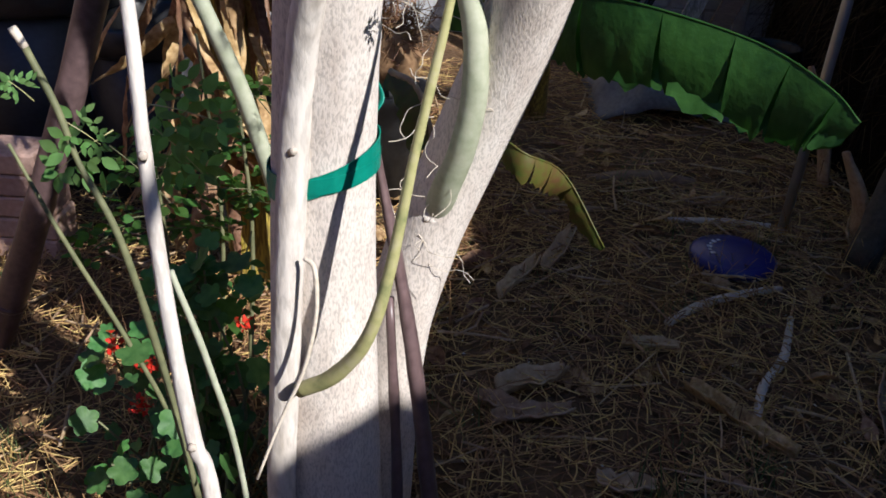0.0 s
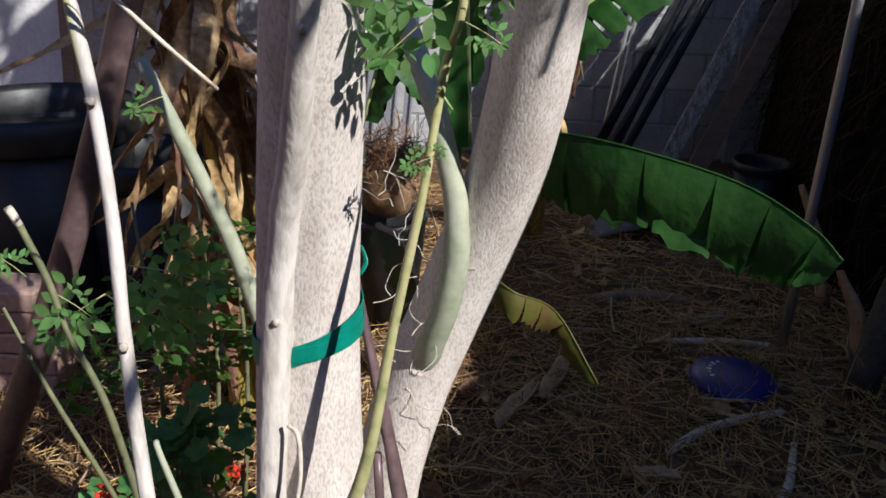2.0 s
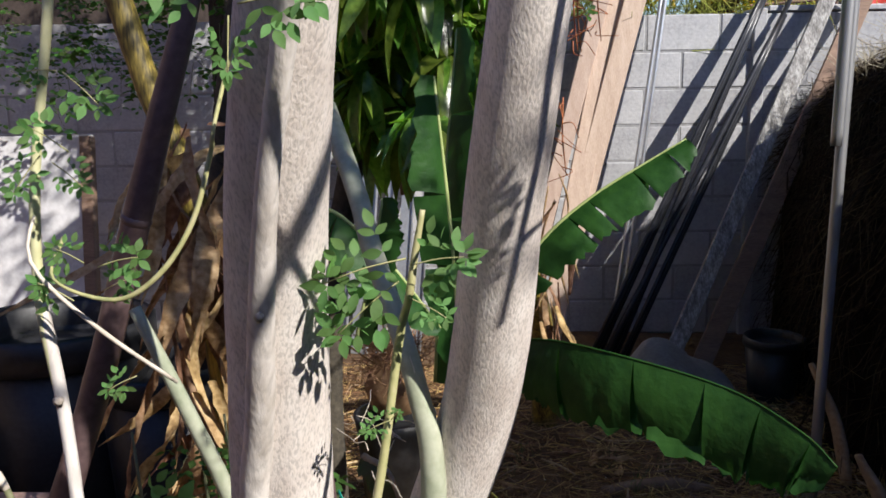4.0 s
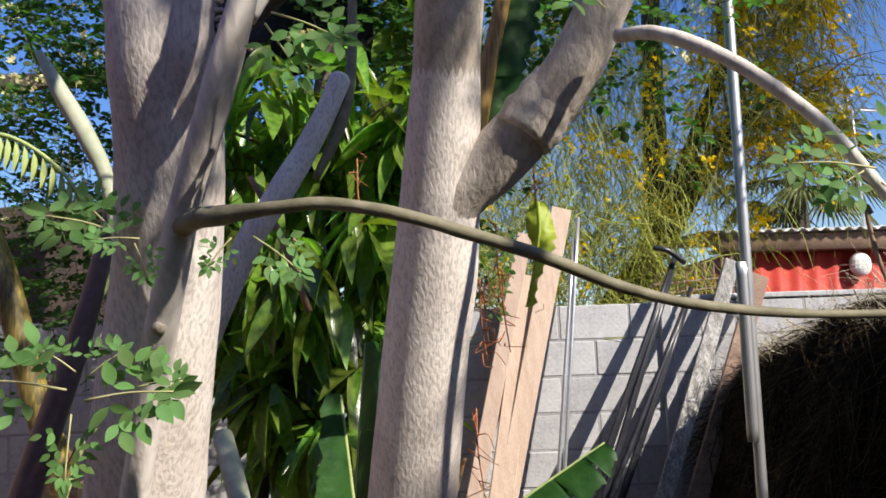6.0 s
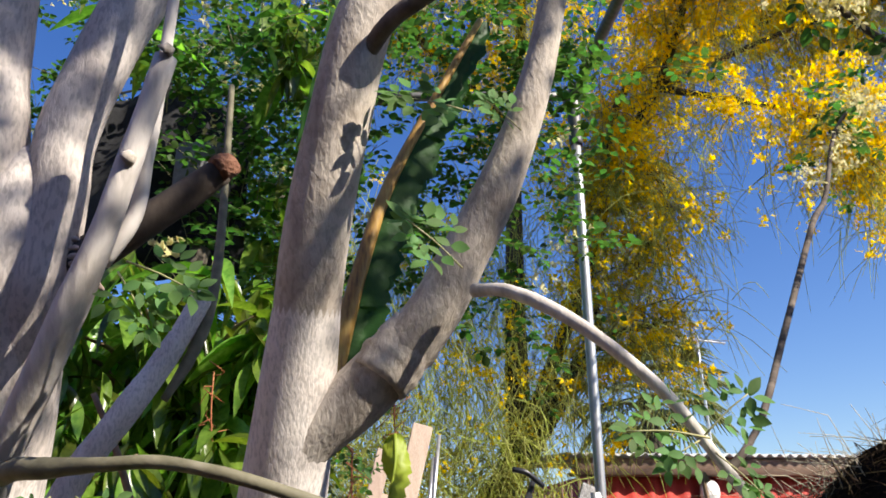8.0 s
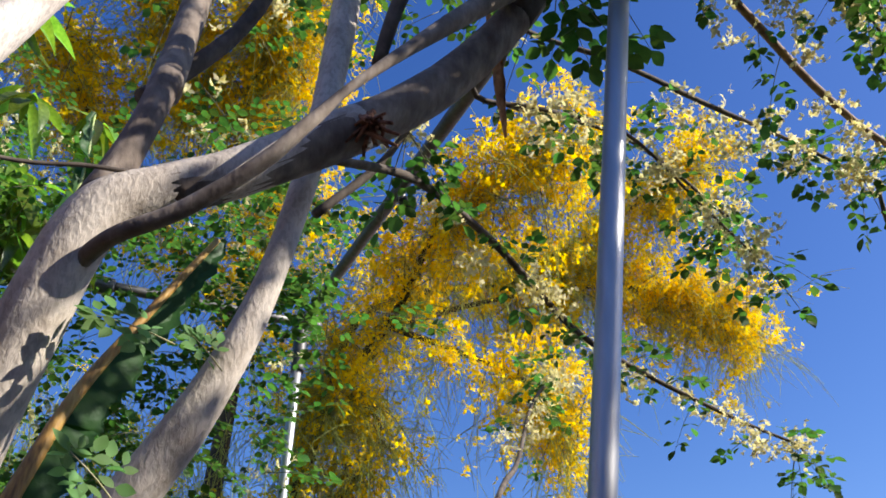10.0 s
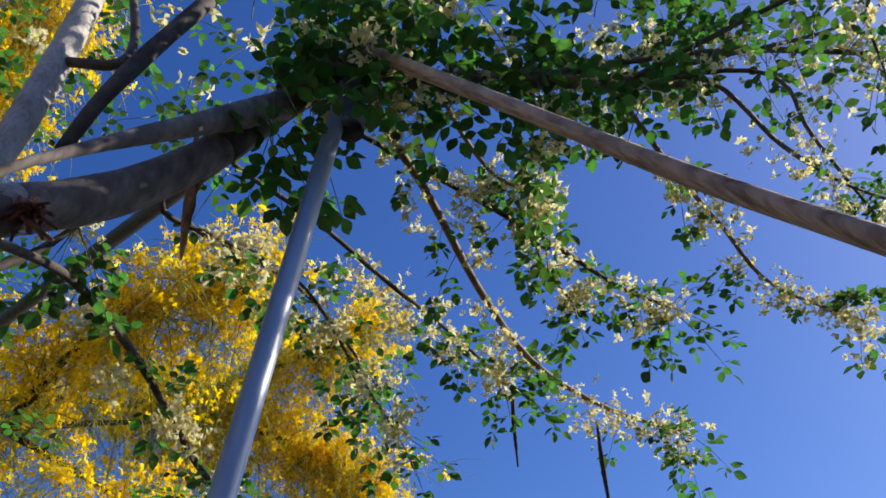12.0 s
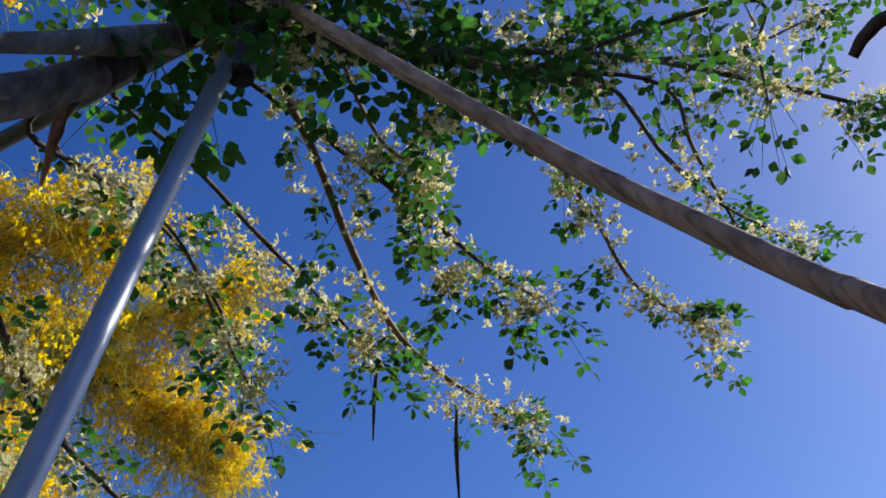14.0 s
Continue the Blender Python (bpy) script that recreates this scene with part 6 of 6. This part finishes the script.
        if half == -1:
            leaf = part("leaf", (vs, fs), material or M_BANANA, parent, label)
        else:
            part("leaf_half", (vs, fs), material or M_BANANA, leaf)
    part("midrib", tube([(*p, max(0.002, rib * (1 - 0.8 * i / len(mid)))) for i, p in enumerate(mid)], 8, 6), rib_mat or (M_RIB if material is None else M_HUSK), leaf)
    return leaf


ban = thing("banana_plant", (0.34, 3.9, 0), "banana plant with torn broad green leaves", "banana plant", "banana plants")
part("stem", tube([(0.34, 3.9, -0.05, 0.06), (0.3, 3.7, 0.5, 0.05), (0.2, 3.2, 0.9, 0.035), (0.12, 2.6, 1.2, 0.025), (0.14, 1.9, 1.62, 0.018), (0.175, 1.62, 1.83, 0.016), (0.19, 1.605, 1.88, 0.014)], 14, 7, 0.06), M_YSTEM, ban, "yellow and brown leaf-sheathed stem")
banana_leaf(ban, [(0.1, 2.42, 0.82), (0.194, 2.25, 0.886), (0.334, 2.08, 0.907), (0.541, 1.95, 0.877), (0.654, 1.84, 0.829), (0.70, 1.785, 0.785)], 0.35, 80, 62, 6, 3, label="big dark green torn leaf hanging over the straw", ragged=0.6, rib=0.004, rib_mat=M_BANANA)
banana_leaf(ban, [(0.12, 2.6, 0.906), (0.222, 2.6, 1.063), (0.352, 2.6, 1.179), (0.495, 2.6, 1.27), (0.595, 2.6, 1.33)], 0.25, 15, 35, 5, 8, label="sunlit green leaf with a browned torn edge")
banana_leaf(ban, [(0.185, 1.6, 1.84), (0.208, 1.6, 1.95), (0.235, 1.6, 2.06), (0.275, 1.6, 2.19), (0.345, 1.6, 2.34), (0.44, 1.6, 2.53)], 0.12, 70, 84, 3, 5, label="upright green leaf on a yellow-brown stalk", rib=0.017, rib_mat=M_ORANGE)
banana_leaf(ban, [(0.15, 2.1, 2.5), (0.219, 2.0, 2.805), (0.209, 2.0, 3.041)], 0.07, 10, 10, 1, 6, label="bright young leaf tip")
banana_leaf(ban, [(-0.057, 2.2, 0.8), (-0.032, 2.2, 1.225), (0.001, 2.2, 1.6)], 0.17, 30, 20, 3, 11, label="upright dark green leaf")
banana_leaf(ban, [(-0.3, 2.0, 1.25), (-0.232, 2.0, 1.222), (-0.135, 2.0, 1.124), (-0.035, 2.0, 0.989)], 0.17, 40, 25, 2, 12, label="broad light green leaf")
banana_leaf(ban, [(-0.21, 2.0, 0.96), (-0.169, 2.0, 1.139), (-0.148, 2.0, 1.26)], 0.13, 25, 30, 2, 13, label="green leaf beside the stems")
banana_leaf(ban, [(0.004, 2.05, 0.9), (-0.015, 2.05, 1.2), (-0.044, 2.05, 1.5)], 0.17, 35, 15, 2, 14, label="dark green upright leaf")
banana_leaf(ban, [(0.03, 2.0, 0.66), (0.104, 1.9, 0.641), (0.203, 1.95, 0.575), (0.3, 1.9, 0.433)], 0.13, 62, 70, 4, 15, material=M_BANANA_Y, label="yellowing leaf with brown curled edges", ragged=1.2, rib_mat=M_BANANA_Y, rib=0.003)
banana_leaf(ban, [(0.295, 1.66, 1.80), (0.29, 1.64, 1.74), (0.267, 1.64, 1.638)], 0.055, 15, 15, 0, 16, label="narrow yellow-green leaf tip", material=M_YGREEN, rib_mat=M_YGREEN, rib=0.003)
banana_leaf(ban, [(-0.15, 1.62, 0.88), (-0.1, 1.58, 0.86), (-0.06, 1.56, 0.72), (-0.05, 1.56, 0.62)], 0.09, 40, 30, 1, 17, material=M_BANANA_Y, label="small green and brown leaf between the stems")
dd = []
for k in range(26):
    p = np.array((0.27 + RNG.normal() * 0.025, 2.9 + RNG.normal() * 0.05, RNG.uniform(0.62, 1.3)))
    q = p + (RNG.normal() * 0.05, RNG.normal() * 0.03 - 0.03, -RNG.uniform(0.1, 0.25))
    dd.append(tube([(*p, 0.006), (*((p + q) / 2 + RNG.normal(size=3) * 0.02), 0.012), (*q, 0.003)], 7, 4, 0.4, freq=40, flat=0.3))
part("dead_leaves", join(*dd), M_DEAD, ban, "shrivelled orange-brown leaf remains", kind="stuff")

old = thing("banana_plant", (-0.72, 2.45, 0), "dead-leaved banana stem hung with brown papery leaves", "banana plant", "banana plants")
YS = [(-0.695, 2.4, 1.294, 0.0351), (-0.758, 2.4, 1.481, 0.0322), (-0.828, 2.4, 1.737, 0.032), (-0.904, 2.42, 1.939, 0.028), (-0.976, 2.45, 2.089, 0.0255)]
part("stem", tube([(-0.56, 2.4, -0.05, 0.07), (-0.58, 2.4, 0.4, 0.062), (-0.62, 2.4, 0.95, 0.05)] + YS, 16, 7, 0.08), M_YSTEM, old, "yellow stem striped with black dry sheath")


def papery(p, q, width, seed):
    """A dry crumpled strip of leaf hanging from p to q, rolled along its length, with a ragged end."""
    rg = np.random.default_rng(seed)
    p, q = np.array(p), np.array(q)
    ax = q - p
    side = np.cross(ax, rg.normal(size=3))
    side /= np.linalg.norm(side)
    out = np.cross(ax, side)
    out /= np.linalg.norm(out)
    nu, nv, roll, twist = 15, 7, rg.uniform(0.7, 1.9), rg.normal() * 1.6
    vs = []
    for i in range(nu):
        u = i / (nu - 1)
        w = width * (0.3 + 0.9 * math.sin(math.pi * min(1.0, 0.12 + 0.8 * u)))
        c = p + ax * u + out * 0.05 * math.sin(2.5 * u + seed)
        for k in range(nv):
            a = (k / (nv - 1) - 0.5) * roll + twist * u
            fray = 0.06 * rg.uniform() if i == nu - 1 else 0.0
            d = side * math.sin(a) * w / roll * 1.4 + out * math.cos(a) * w / roll * 1.2
            n = noise.noise_vector(Vector(c + d) * 40) * 0.006
            vs.append(tuple(c + d + np.array(n) + ax / np.linalg.norm(ax) * fray))
    fs = [(i * nv + k, i * nv + k + 1, (i + 1) * nv + k + 1, (i + 1) * nv + k) for i in range(nu - 1) for k in range(nv - 1)]
    return vs, fs


for k in range(84):
    z = RNG.uniform(0.45, 1.4)
    p = (-0.62 + RNG.normal() * 0.055, 2.3 + RNG.normal() * 0.06, z)
    q = (p[0] + RNG.normal() * 0.15, p[1] + RNG.normal() * 0.09 - 0.04, max(0.06, z - RNG.uniform(0.12, 0.42)))
    part("dead_leaf", papery(p, q, RNG.uniform(0.016, 0.042), 100 + k), M_DEAD, old)
ban2 = thing("banana_frond", (-0.55, 2.0, 1.75), "arching frond, its sunlit shine put into the pale leaflet colour", "frond")
fr = spline([(-0.47, 2.02, 1.75), (-0.55, 2.0, 1.93), (-0.68, 2.0, 2.02), (-0.76, 2.0, 1.96)], 8)
part("stalk", tube([(*p, 0.004) for p in fr], 7, 2), M_RIB, ban2)
fl = [p for p in fr for _ in (0, 1)]
# blades take the pale rib colour in place of sun shining on them
part("frond_blade", scatter(*oval(5, 0.15, 0.1, 0.3), np.array(fl), np.array([(0.15, 0.1 * (-1) ** i, -1.0) for i in range(len(fl))]), np.array([(1, -0.6, 0.3)] * len(fl)), np.full(len(fl), 0.065)), M_RIB, ban2, kind="stuff")

# ---- slender stems on the west side ----


def cane(name, line, material, label, foot=None, seg=12, lump=0.08, freq=22):
    """A slender stem that stands in the soil."""
    if foot:
        line = [foot] + line
    return single(name, tube(line, seg, 6, lump, freq=freq), material, label, "stem", "slender stems", loc=(line[0][0], line[0][1], 0))


s1 = [(-0.298, 1, 0.548, 0.011), (-0.3132, 1, 0.647, 0.01), (-0.3273, 1.005, 0.8128, 0.0089), (-0.3357, 1.015, 0.9792, 0.0078), (-0.3365, 1.02, 1.098, 0.0074), (-0.3425, 1.0225, 1.2098, 0.0067), (-0.3565, 1.03, 1.3043, 0.0059), (-0.3575, 1.0425, 1.405, 0.0052), (-0.34, 1.055, 1.5353, 0.0049), (-0.3317, 1.065, 1.6267, 0.0052), (-0.341, 1.08, 1.681, 0.0058)]
c1 = cane("young_stem", [(*p[:3], p[3] * 0.9) for p in s1[:7]], M_BARK2, "slender pale moringa stem standing in the grass", (-0.27, 1.0, -0.03, 0.014), 14)
part("green_top", tube([(*p[:3], p[3] * (0.86 if p is s1[5] else 0.93)) for p in s1[5:]], 14, 6, 0.08, freq=22), M_YOUNG, c1, "yellow-green young top")
c1n = [tube([(p[0], p[1] - p[3], p[2], 0.006), (p[0] + 0.004, p[1] - p[3] * 1.4, p[2] + 0.004, 0.003)], 7, 2, 0.3, freq=60) for p in (s1[1], s1[3], s1[5])]
for node_geo in c1n:
    part("node", node_geo, M_MIDBARK, c1)
cane("young_stem", [(-0.304, 1.15, 0.446, 0.0042), (-0.339, 1.16, 0.626, 0.0047), (-0.374, 1.17, 0.743, 0.0041), (-0.38, 1.18, 0.753, 0.0031)], M_GREYGREEN, "thin grey-green stem beside the pale one", (-0.27, 1.14, -0.03, 0.0042), 8)
s3 = [(-0.413, 1.25, 0.398, 0.0067), (-0.436, 1.25, 0.581, 0.007), (-0.468, 1.25, 0.757, 0.0065), (-0.509, 1.26, 0.852, 0.0053), (-0.53, 1.27, 0.92, 0.0062), (-0.56, 1.28, 0.989, 0.006)]
c3 = cane("young_stem", [(*p[:3], p[3] * 0.75) for p in s3], M_DULLSTEM, "cut green stem with a bleached top", (-0.36, 1.25, -0.03, 0.0055), 10)
e3 = np.array(s3[-1][:3])
part("cut_tip", tube([(*e3, 0.0048), (*(e3 + (-0.008, 0, 0.016)), 0.0058), (*(e3 + (-0.012, 0, 0.024)), 0.005)], 8, 3, 0.2, freq=60), M_STICK, c3, "bleached cut tip")
cane("young_stem", [(-0.481, 1.4, 0.308, 0.0042), (-0.537, 1.4, 0.478, 0.0042), (-0.615, 1.4, 0.667, 0.0037), (-0.678, 1.42, 0.803, 0.0026)], M_DULLSTEM, "thin leaning green stem", (-0.42, 1.4, -0.03, 0.006), 8)
DK = [(-1.199, 2, -0.149, 0.0502), (-1.0497, 1.9775, 0.155, 0.0452), (-0.9245, 1.9575, 0.43, 0.0412), (-0.8213, 1.9425, 0.6713, 0.0392), (-0.7112, 1.9225, 0.955, 0.0376), (-0.6165, 1.905, 1.235, 0.0355), (-0.5445, 1.9, 1.4515, 0.0322), (-0.482, 1.9, 1.6432, 0.0262), (-0.4415, 1.9, 1.8077, 0.0189), (-0.422, 1.9, 1.935, 0.0127)]
pc = cane("purple_cane", [(*p[:3], p[3] * 0.78) for p in DK], M_PURPLE, "thick leaning purple-brown stem", None, 18, 0.05, 8)
for i in (1, len(DK) // 2, len(DK) - 2):
    a, b = np.array(DK[i]), np.array(DK[i + 1])
    w = (b - a)[:3] / np.linalg.norm((b - a)[:3])
    part("node_ring", tube([(*(a[:3] - w * 0.008), a[3] * 0.78), (*a[:3], a[3] * 0.86), (*(a[:3] + w * 0.008), a[3] * 0.78)], 16, 3), M_PURPLE, pc)
gstem = [(-0.27, 1.6, -0.03, 0.022), (-0.275, 1.6, 0.7, 0.021), (-0.275, 1.6, 1.25, 0.02), (-0.25, 1.6, 1.47, 0.02)] + [(-0.155, 1.6, 1.713, 0.0195), (-0.097, 1.6, 1.811, 0.0193), (-0.054, 1.62, 1.889, 0.0183), (-0.015, 1.63, 1.97, 0.0162), (-0.006, 1.635, 1.995, 0.016), (-0.003, 1.636, 2.003, 0.011)]
v2 = cane("leaning_stem", gstem, M_BARK, "pale mottled stem leaning up through the leaves", None, 14)
part("side_stem", tube([(-0.046, 1.63, 1.84, 0.0058), (-0.0195, 1.6375, 1.8953, 0.0091), (0.0015, 1.64, 1.9575, 0.0098), (0.0123, 1.6425, 2.0335, 0.0084), (0.015, 1.65, 2.1338, 0.0069), (0.014, 1.66, 2.2575, 0.006), (0.013, 1.67, 2.389, 0.0052)], 10, 6, 0.08), M_ARM, v2)
cane("leaning_stem", [(-0.207, 1.36, 0.7, 0.0095), (-0.215, 1.36, 1.2, 0.009), (-0.232, 1.355, 1.58, 0.0085), (-0.257, 1.35, 1.766, 0.0083), (-0.282, 1.35, 1.832, 0.011), (-0.313, 1.35, 1.887, 0.0105), (-0.346, 1.36, 1.945, 0.0047)], M_GREYGREEN, "grey-green leaning stem with a tapered dry tip", (-0.2, 1.36, -0.03, 0.01), 10)
sg = [(-0.28, 1.63, -0.03, 0.014), (-0.29, 1.63, 0.4, 0.014)] + [(-0.371, 1.62, 0.773, 0.0144), (-0.435, 1.6, 0.969, 0.0124), (-0.508, 1.6, 1.141, 0.0105)]
single("leaning_stem", tube(sg, 10, 5, 0.06), M_GREYGREEN, "grey-green stem leaning away from the trunk", "stem", "slender stems", loc=(-0.30, 1.62, 0))
single("dry_stalk", tube([(-0.021, 1.3, -0.02, 0.029), (-0.05, 1.32, 0.286, 0.028), (-0.098, 1.36, 0.588, 0.022), (-0.153, 1.4, 0.84, 0.012), (-0.17, 1.42, 0.95, 0.008)], 12, 6, 0.2, freq=18, flat=0.5), M_PURPLE, "dry purplish flat leaf stalk leaning between the trunks", "stalk")
single("dry_stalk", tube([(-0.09, 1.26, -0.02, 0.01), (-0.1, 1.3, 0.3, 0.009), (-0.125, 1.36, 0.62, 0.007)], 9, 6, 0.2, freq=18), M_PURPLE, "thin dark dry stalk behind the trunk", "stalk")
lowarm = [(-0.317, 0.98, 1.333, 0.0019), (-0.266, 0.98, 1.315, 0.0028), (-0.226, 0.98, 1.337, 0.0033), (-0.198, 0.99, 1.38, 0.0031), (-0.182, 1, 1.436, 0.0029), (-0.176, 1, 1.465, 0.0024)]
single("hanging_twig", tube([(-0.33, 1.03, 1.36, 0.002)] + [(p[0], p[1], p[2], p[3] * 0.75) for p in lowarm] + [(-0.17, 1.08, 1.56, 0.002)], 9, 6, 0.1, freq=60), M_GREENSTEM, "bent bare twig slung between the stems", "twig", "bare twigs")
single("hanging_twig", tube([(-0.36, 1.05, 1.39, 0.0014)] + [(-0.346, 1, 1.344, 0.0017), (-0.294, 1, 1.286, 0.002)] + [(-0.24, 1.04, 1.22, 0.0018)], 8, 4, 0.1, freq=60), M_STICK, "straight bleached bare twig", "twig", "bare twigs")
lp = [(-0.222, 1.2, 0.77, 0.004), (-0.208, 1.19, 0.76, 0.0045), (-0.206, 1.18, 0.70, 0.0045), (-0.222, 1.17, 0.62, 0.004), (-0.25, 1.16, 0.55, 0.0035), (-0.282, 1.14, 0.46, 0.003)]
single("hanging_twig", tube([(*p[:3], p[3] * 0.68) for p in lp], 8, 6, 0.15, freq=60), M_STICK, "thin dry twig hooked over the pale shoot", "twig", "bare twigs")
curl = [(0.733, 0.029, 2.329, 0.0069), (0.746, 0.062, 2.33, 0.0065), (0.761, 0.079, 2.321, 0.0055)]
single("hanging_twig", tube([(0.75, -0.3, 2.2, 0.012), (0.73, -0.1, 2.3, 0.01)] + curl, 10, 6, 0.15), M_LIMB, "grey curled branch end", "twig", "bare twigs")

# thin curling tendrils between the trunks
tg = []
for k in range(26):
    p = np.array((RNG.uniform(-0.15, -0.03), RNG.uniform(1.38, 1.45), RNG.uniform(0.6, 1.1)))
    line = [(*p, 0.0008)]
    d = rand_dirs(1, -0.4)[0]
    for _ in range(5):
        d = d + RNG.normal(size=3) * 0.5
        d /= np.linalg.norm(d)
        p = p + d * 0.016
        line.append((*p, 0.0006))
    tg.append(tube(line, 4, 4))
single("tendrils", join(*tg), M_STICK, "thin dry curling tendrils between the trunks", "tendrils", kind="stuff")

# fibrous ball of roots
fb, c = [], np.array((-0.237, 3.0, 0.58))
for k in range(520):
    d = rand_dirs(1)[0]
    p = c + d * RNG.uniform(0.02, 0.13) * (1, 0.8, 0.9)
    e = rand_dirs(1)[0]
    fb.append(tube([(*p, 0.0016), (*(p + e * 0.05 + d * 0.01), 0.0015), (*(p + e * 0.09), 0.001)], 3, 3, cap=False))
ball = thing("root_ball", (-0.237, 3.0, 0.0), "tangled brown fibrous root ball in a dark pot", "root ball")
part("fibre_mass", join(*fb), M_ROOT, ball, kind="stuff")
part("core", lathe([(0.01, 0.385), (0.08, 0.42), (0.105, 0.5), (0.07, 0.58), (0.005, 0.6)], (-0.237, 3.0, 0.0), 16, 0.05), M_ROOT, ball)
part("pot", lathe([(0.1, 0.0), (0.13, 0.36), (0.14, 0.4), (0.125, 0.4), (0.1, 0.34), (0.01, 0.33)], (-0.237, 3.0, 0.0), 20), M_BLACK, ball)

# ---- green tie tape ----
tt = np.array(T_TRUNK)


def trunk_at(z):
    return np.array([np.interp(z, tt[:, 2], tt[:, k]) for k in (0, 1, 3)])


tape = thing("tie_tape", (-0.215, 1.31, 0.8), "green plastic tie tape wound round the trunk", "tape")


def band(z0, tilt, h, extra):
    vs, n = [], 40
    for k in range(n):
        a = 2 * math.pi * k / n
        z = z0 + tilt * math.cos(a - 0.25)
        for q in (-h / 2, h / 2):
            for e in (0.002, 0.003):
                x, y, r = trunk_at(z + q)
                rr = r * 1.012 + e + extra
                vs.append((x + rr * math.cos(a), y + rr * math.sin(a), z + q))
    fs = []
    for k in range(n):
        b, c2 = 4 * k, 4 * ((k + 1) % n)
        fs += [(b, c2, c2 + 2, b + 2), (b + 1, b + 3, c2 + 3, c2 + 1), (b, b + 1, c2 + 1, c2), (b + 2, c2 + 2, c2 + 3, b + 3)]
    return vs, fs


part("wrap", band(0.862, 0.03, 0.029, 0.0), M_TAPE, tape, smooth=False)
part("wrap", band(0.858, 0.012, 0.022, 0.0015), M_TAPE, tape, smooth=False)
part("loose_end", tube([(-0.15, 1.35, 0.91, 0.003), (-0.143, 1.36, 0.925, 0.0045), (-0.15, 1.37, 0.945, 0.002)], 8, 5, 0.2, flat=0.25), M_TAPE, tape)

# ---- red-flowered geranium ----
lob = []
for k in range(20):
    a = 2 * math.pi * k / 20
    r = 0.5 * (0.72 + 0.28 * abs(math.cos(2.5 * a)))
    lob.append((r * math.cos(a) + 0.42, r * math.sin(a), 0.05 * math.cos(5 * a)))
LOBED = (np.array([(0.4, 0, -0.05)] + lob), [(0, k + 1, (k + 1) % 20 + 1) for k in range(20)])
ger = thing("geranium", (-0.55, 1.55, 0), "bushy geranium with lobed green leaves and a few red flowers", "flowering plant")
gl, gd, gu, gs, gst = [], [], [], [], []
for k in range(210):
    a, rr = RNG.uniform(0, 6.283), abs(RNG.normal()) * 0.11
    tip = np.array((-0.46 + rr * 1.1 * math.cos(a), 1.5 + rr * math.sin(a), RNG.uniform(0.08, 0.62) * max(0.4, 1 - rr * 1.4)))
    foot_g = np.array((-0.46 + RNG.normal() * 0.05, 1.52 + RNG.normal() * 0.05, 0))
    if k % 3 == 0:
        gst.append(tube([(*foot_g, 0.004), (*((foot_g + tip) / 2 + RNG.normal(size=3) * 0.03), 0.003), (*tip, 0.0018)], 6, 4))
    gl.append(tip)
    gd.append(rand_dirs(1, 0)[0] * (1, 1, 0.4))
    gu.append(np.array((0, -0.5, 0.9)) + RNG.normal(size=3) * 0.35)
    gs.append(RNG.uniform(0.03, 0.062))
part("leaves", scatter(*LOBED, np.array(gl), np.array(gd), np.array(gu), np.array(gs)), M_GERAN, ger, "lobed green leaves", kind="stuff")
for geo in gst:
    part("stem", geo, M_DULLSTEM, ger)
for c in ((-0.52, 1.43, 0.421), (-0.6, 1.5, 0.40), (-0.575, 1.5, 0.27), (-0.4, 1.6, 0.4)):
    hp = np.array(c) + RNG.normal(size=(26, 3)) * 0.009
    part("flower_head", scatter(*PETAL, hp, rand_dirs(26), rand_dirs(26), np.full(26, 0.016)), M_REDFL, ger, "bright red flower head")
# low round-leaved seedlings in the shade behind
seed_p = thing("moringa_seedling", (-0.62, 1.95, 0), "shaded cluster of round-leaved green seedlings", "seedling")
sd = Spray()
for _ in range(26):
    c = np.array((RNG.uniform(-0.72, -0.36), RNG.uniform(1.8, 2.15), RNG.uniform(0.32, 0.72)))
    sd.leaf(c, rand_dirs(1, -0.1)[0], RNG.uniform(0.12, 0.2), 0.03, 3, 0.5)
part("leaves", sd.leaves(), M_LEAF, seed_p, kind="stuff")
part("leaf_framework", sd.stems(), M_DULLSTEM, seed_p, kind="stuff")
for x, y in ((-0.66, 1.9), (-0.5, 2.0), (-0.58, 2.05)):
    part("stem", tube([(x, y, -0.02, 0.006), (x + 0.03, y - 0.02, 0.4, 0.005), (x, y, 0.8, 0.003)], 8, 4), M_DULLSTEM, seed_p)

# ---- blocks of the walls ----
for w, x0, x1, n_rows, y in PIECES:
    for r in range(n_rows):
        x = x0 + (BLOCK_L / 2 if r % 2 else 0)
        edges = [x0] + [e for e in np.arange(x, x1, BLOCK_L) if x0 + 0.02 < e < x1 - 0.02] + [x1]
        for a, b in zip(edges, edges[1:]):
            key = round(b - a, 3)
            if key not in BLOCKS:
                BLOCKS[key] = block_mesh(key)
            ob = new("block", BLOCKS[key])
            ob.parent = w
            ob.location = ((a + b) / 2 - w.location.x, RNG.normal() * 0.0015, r * COURSE)
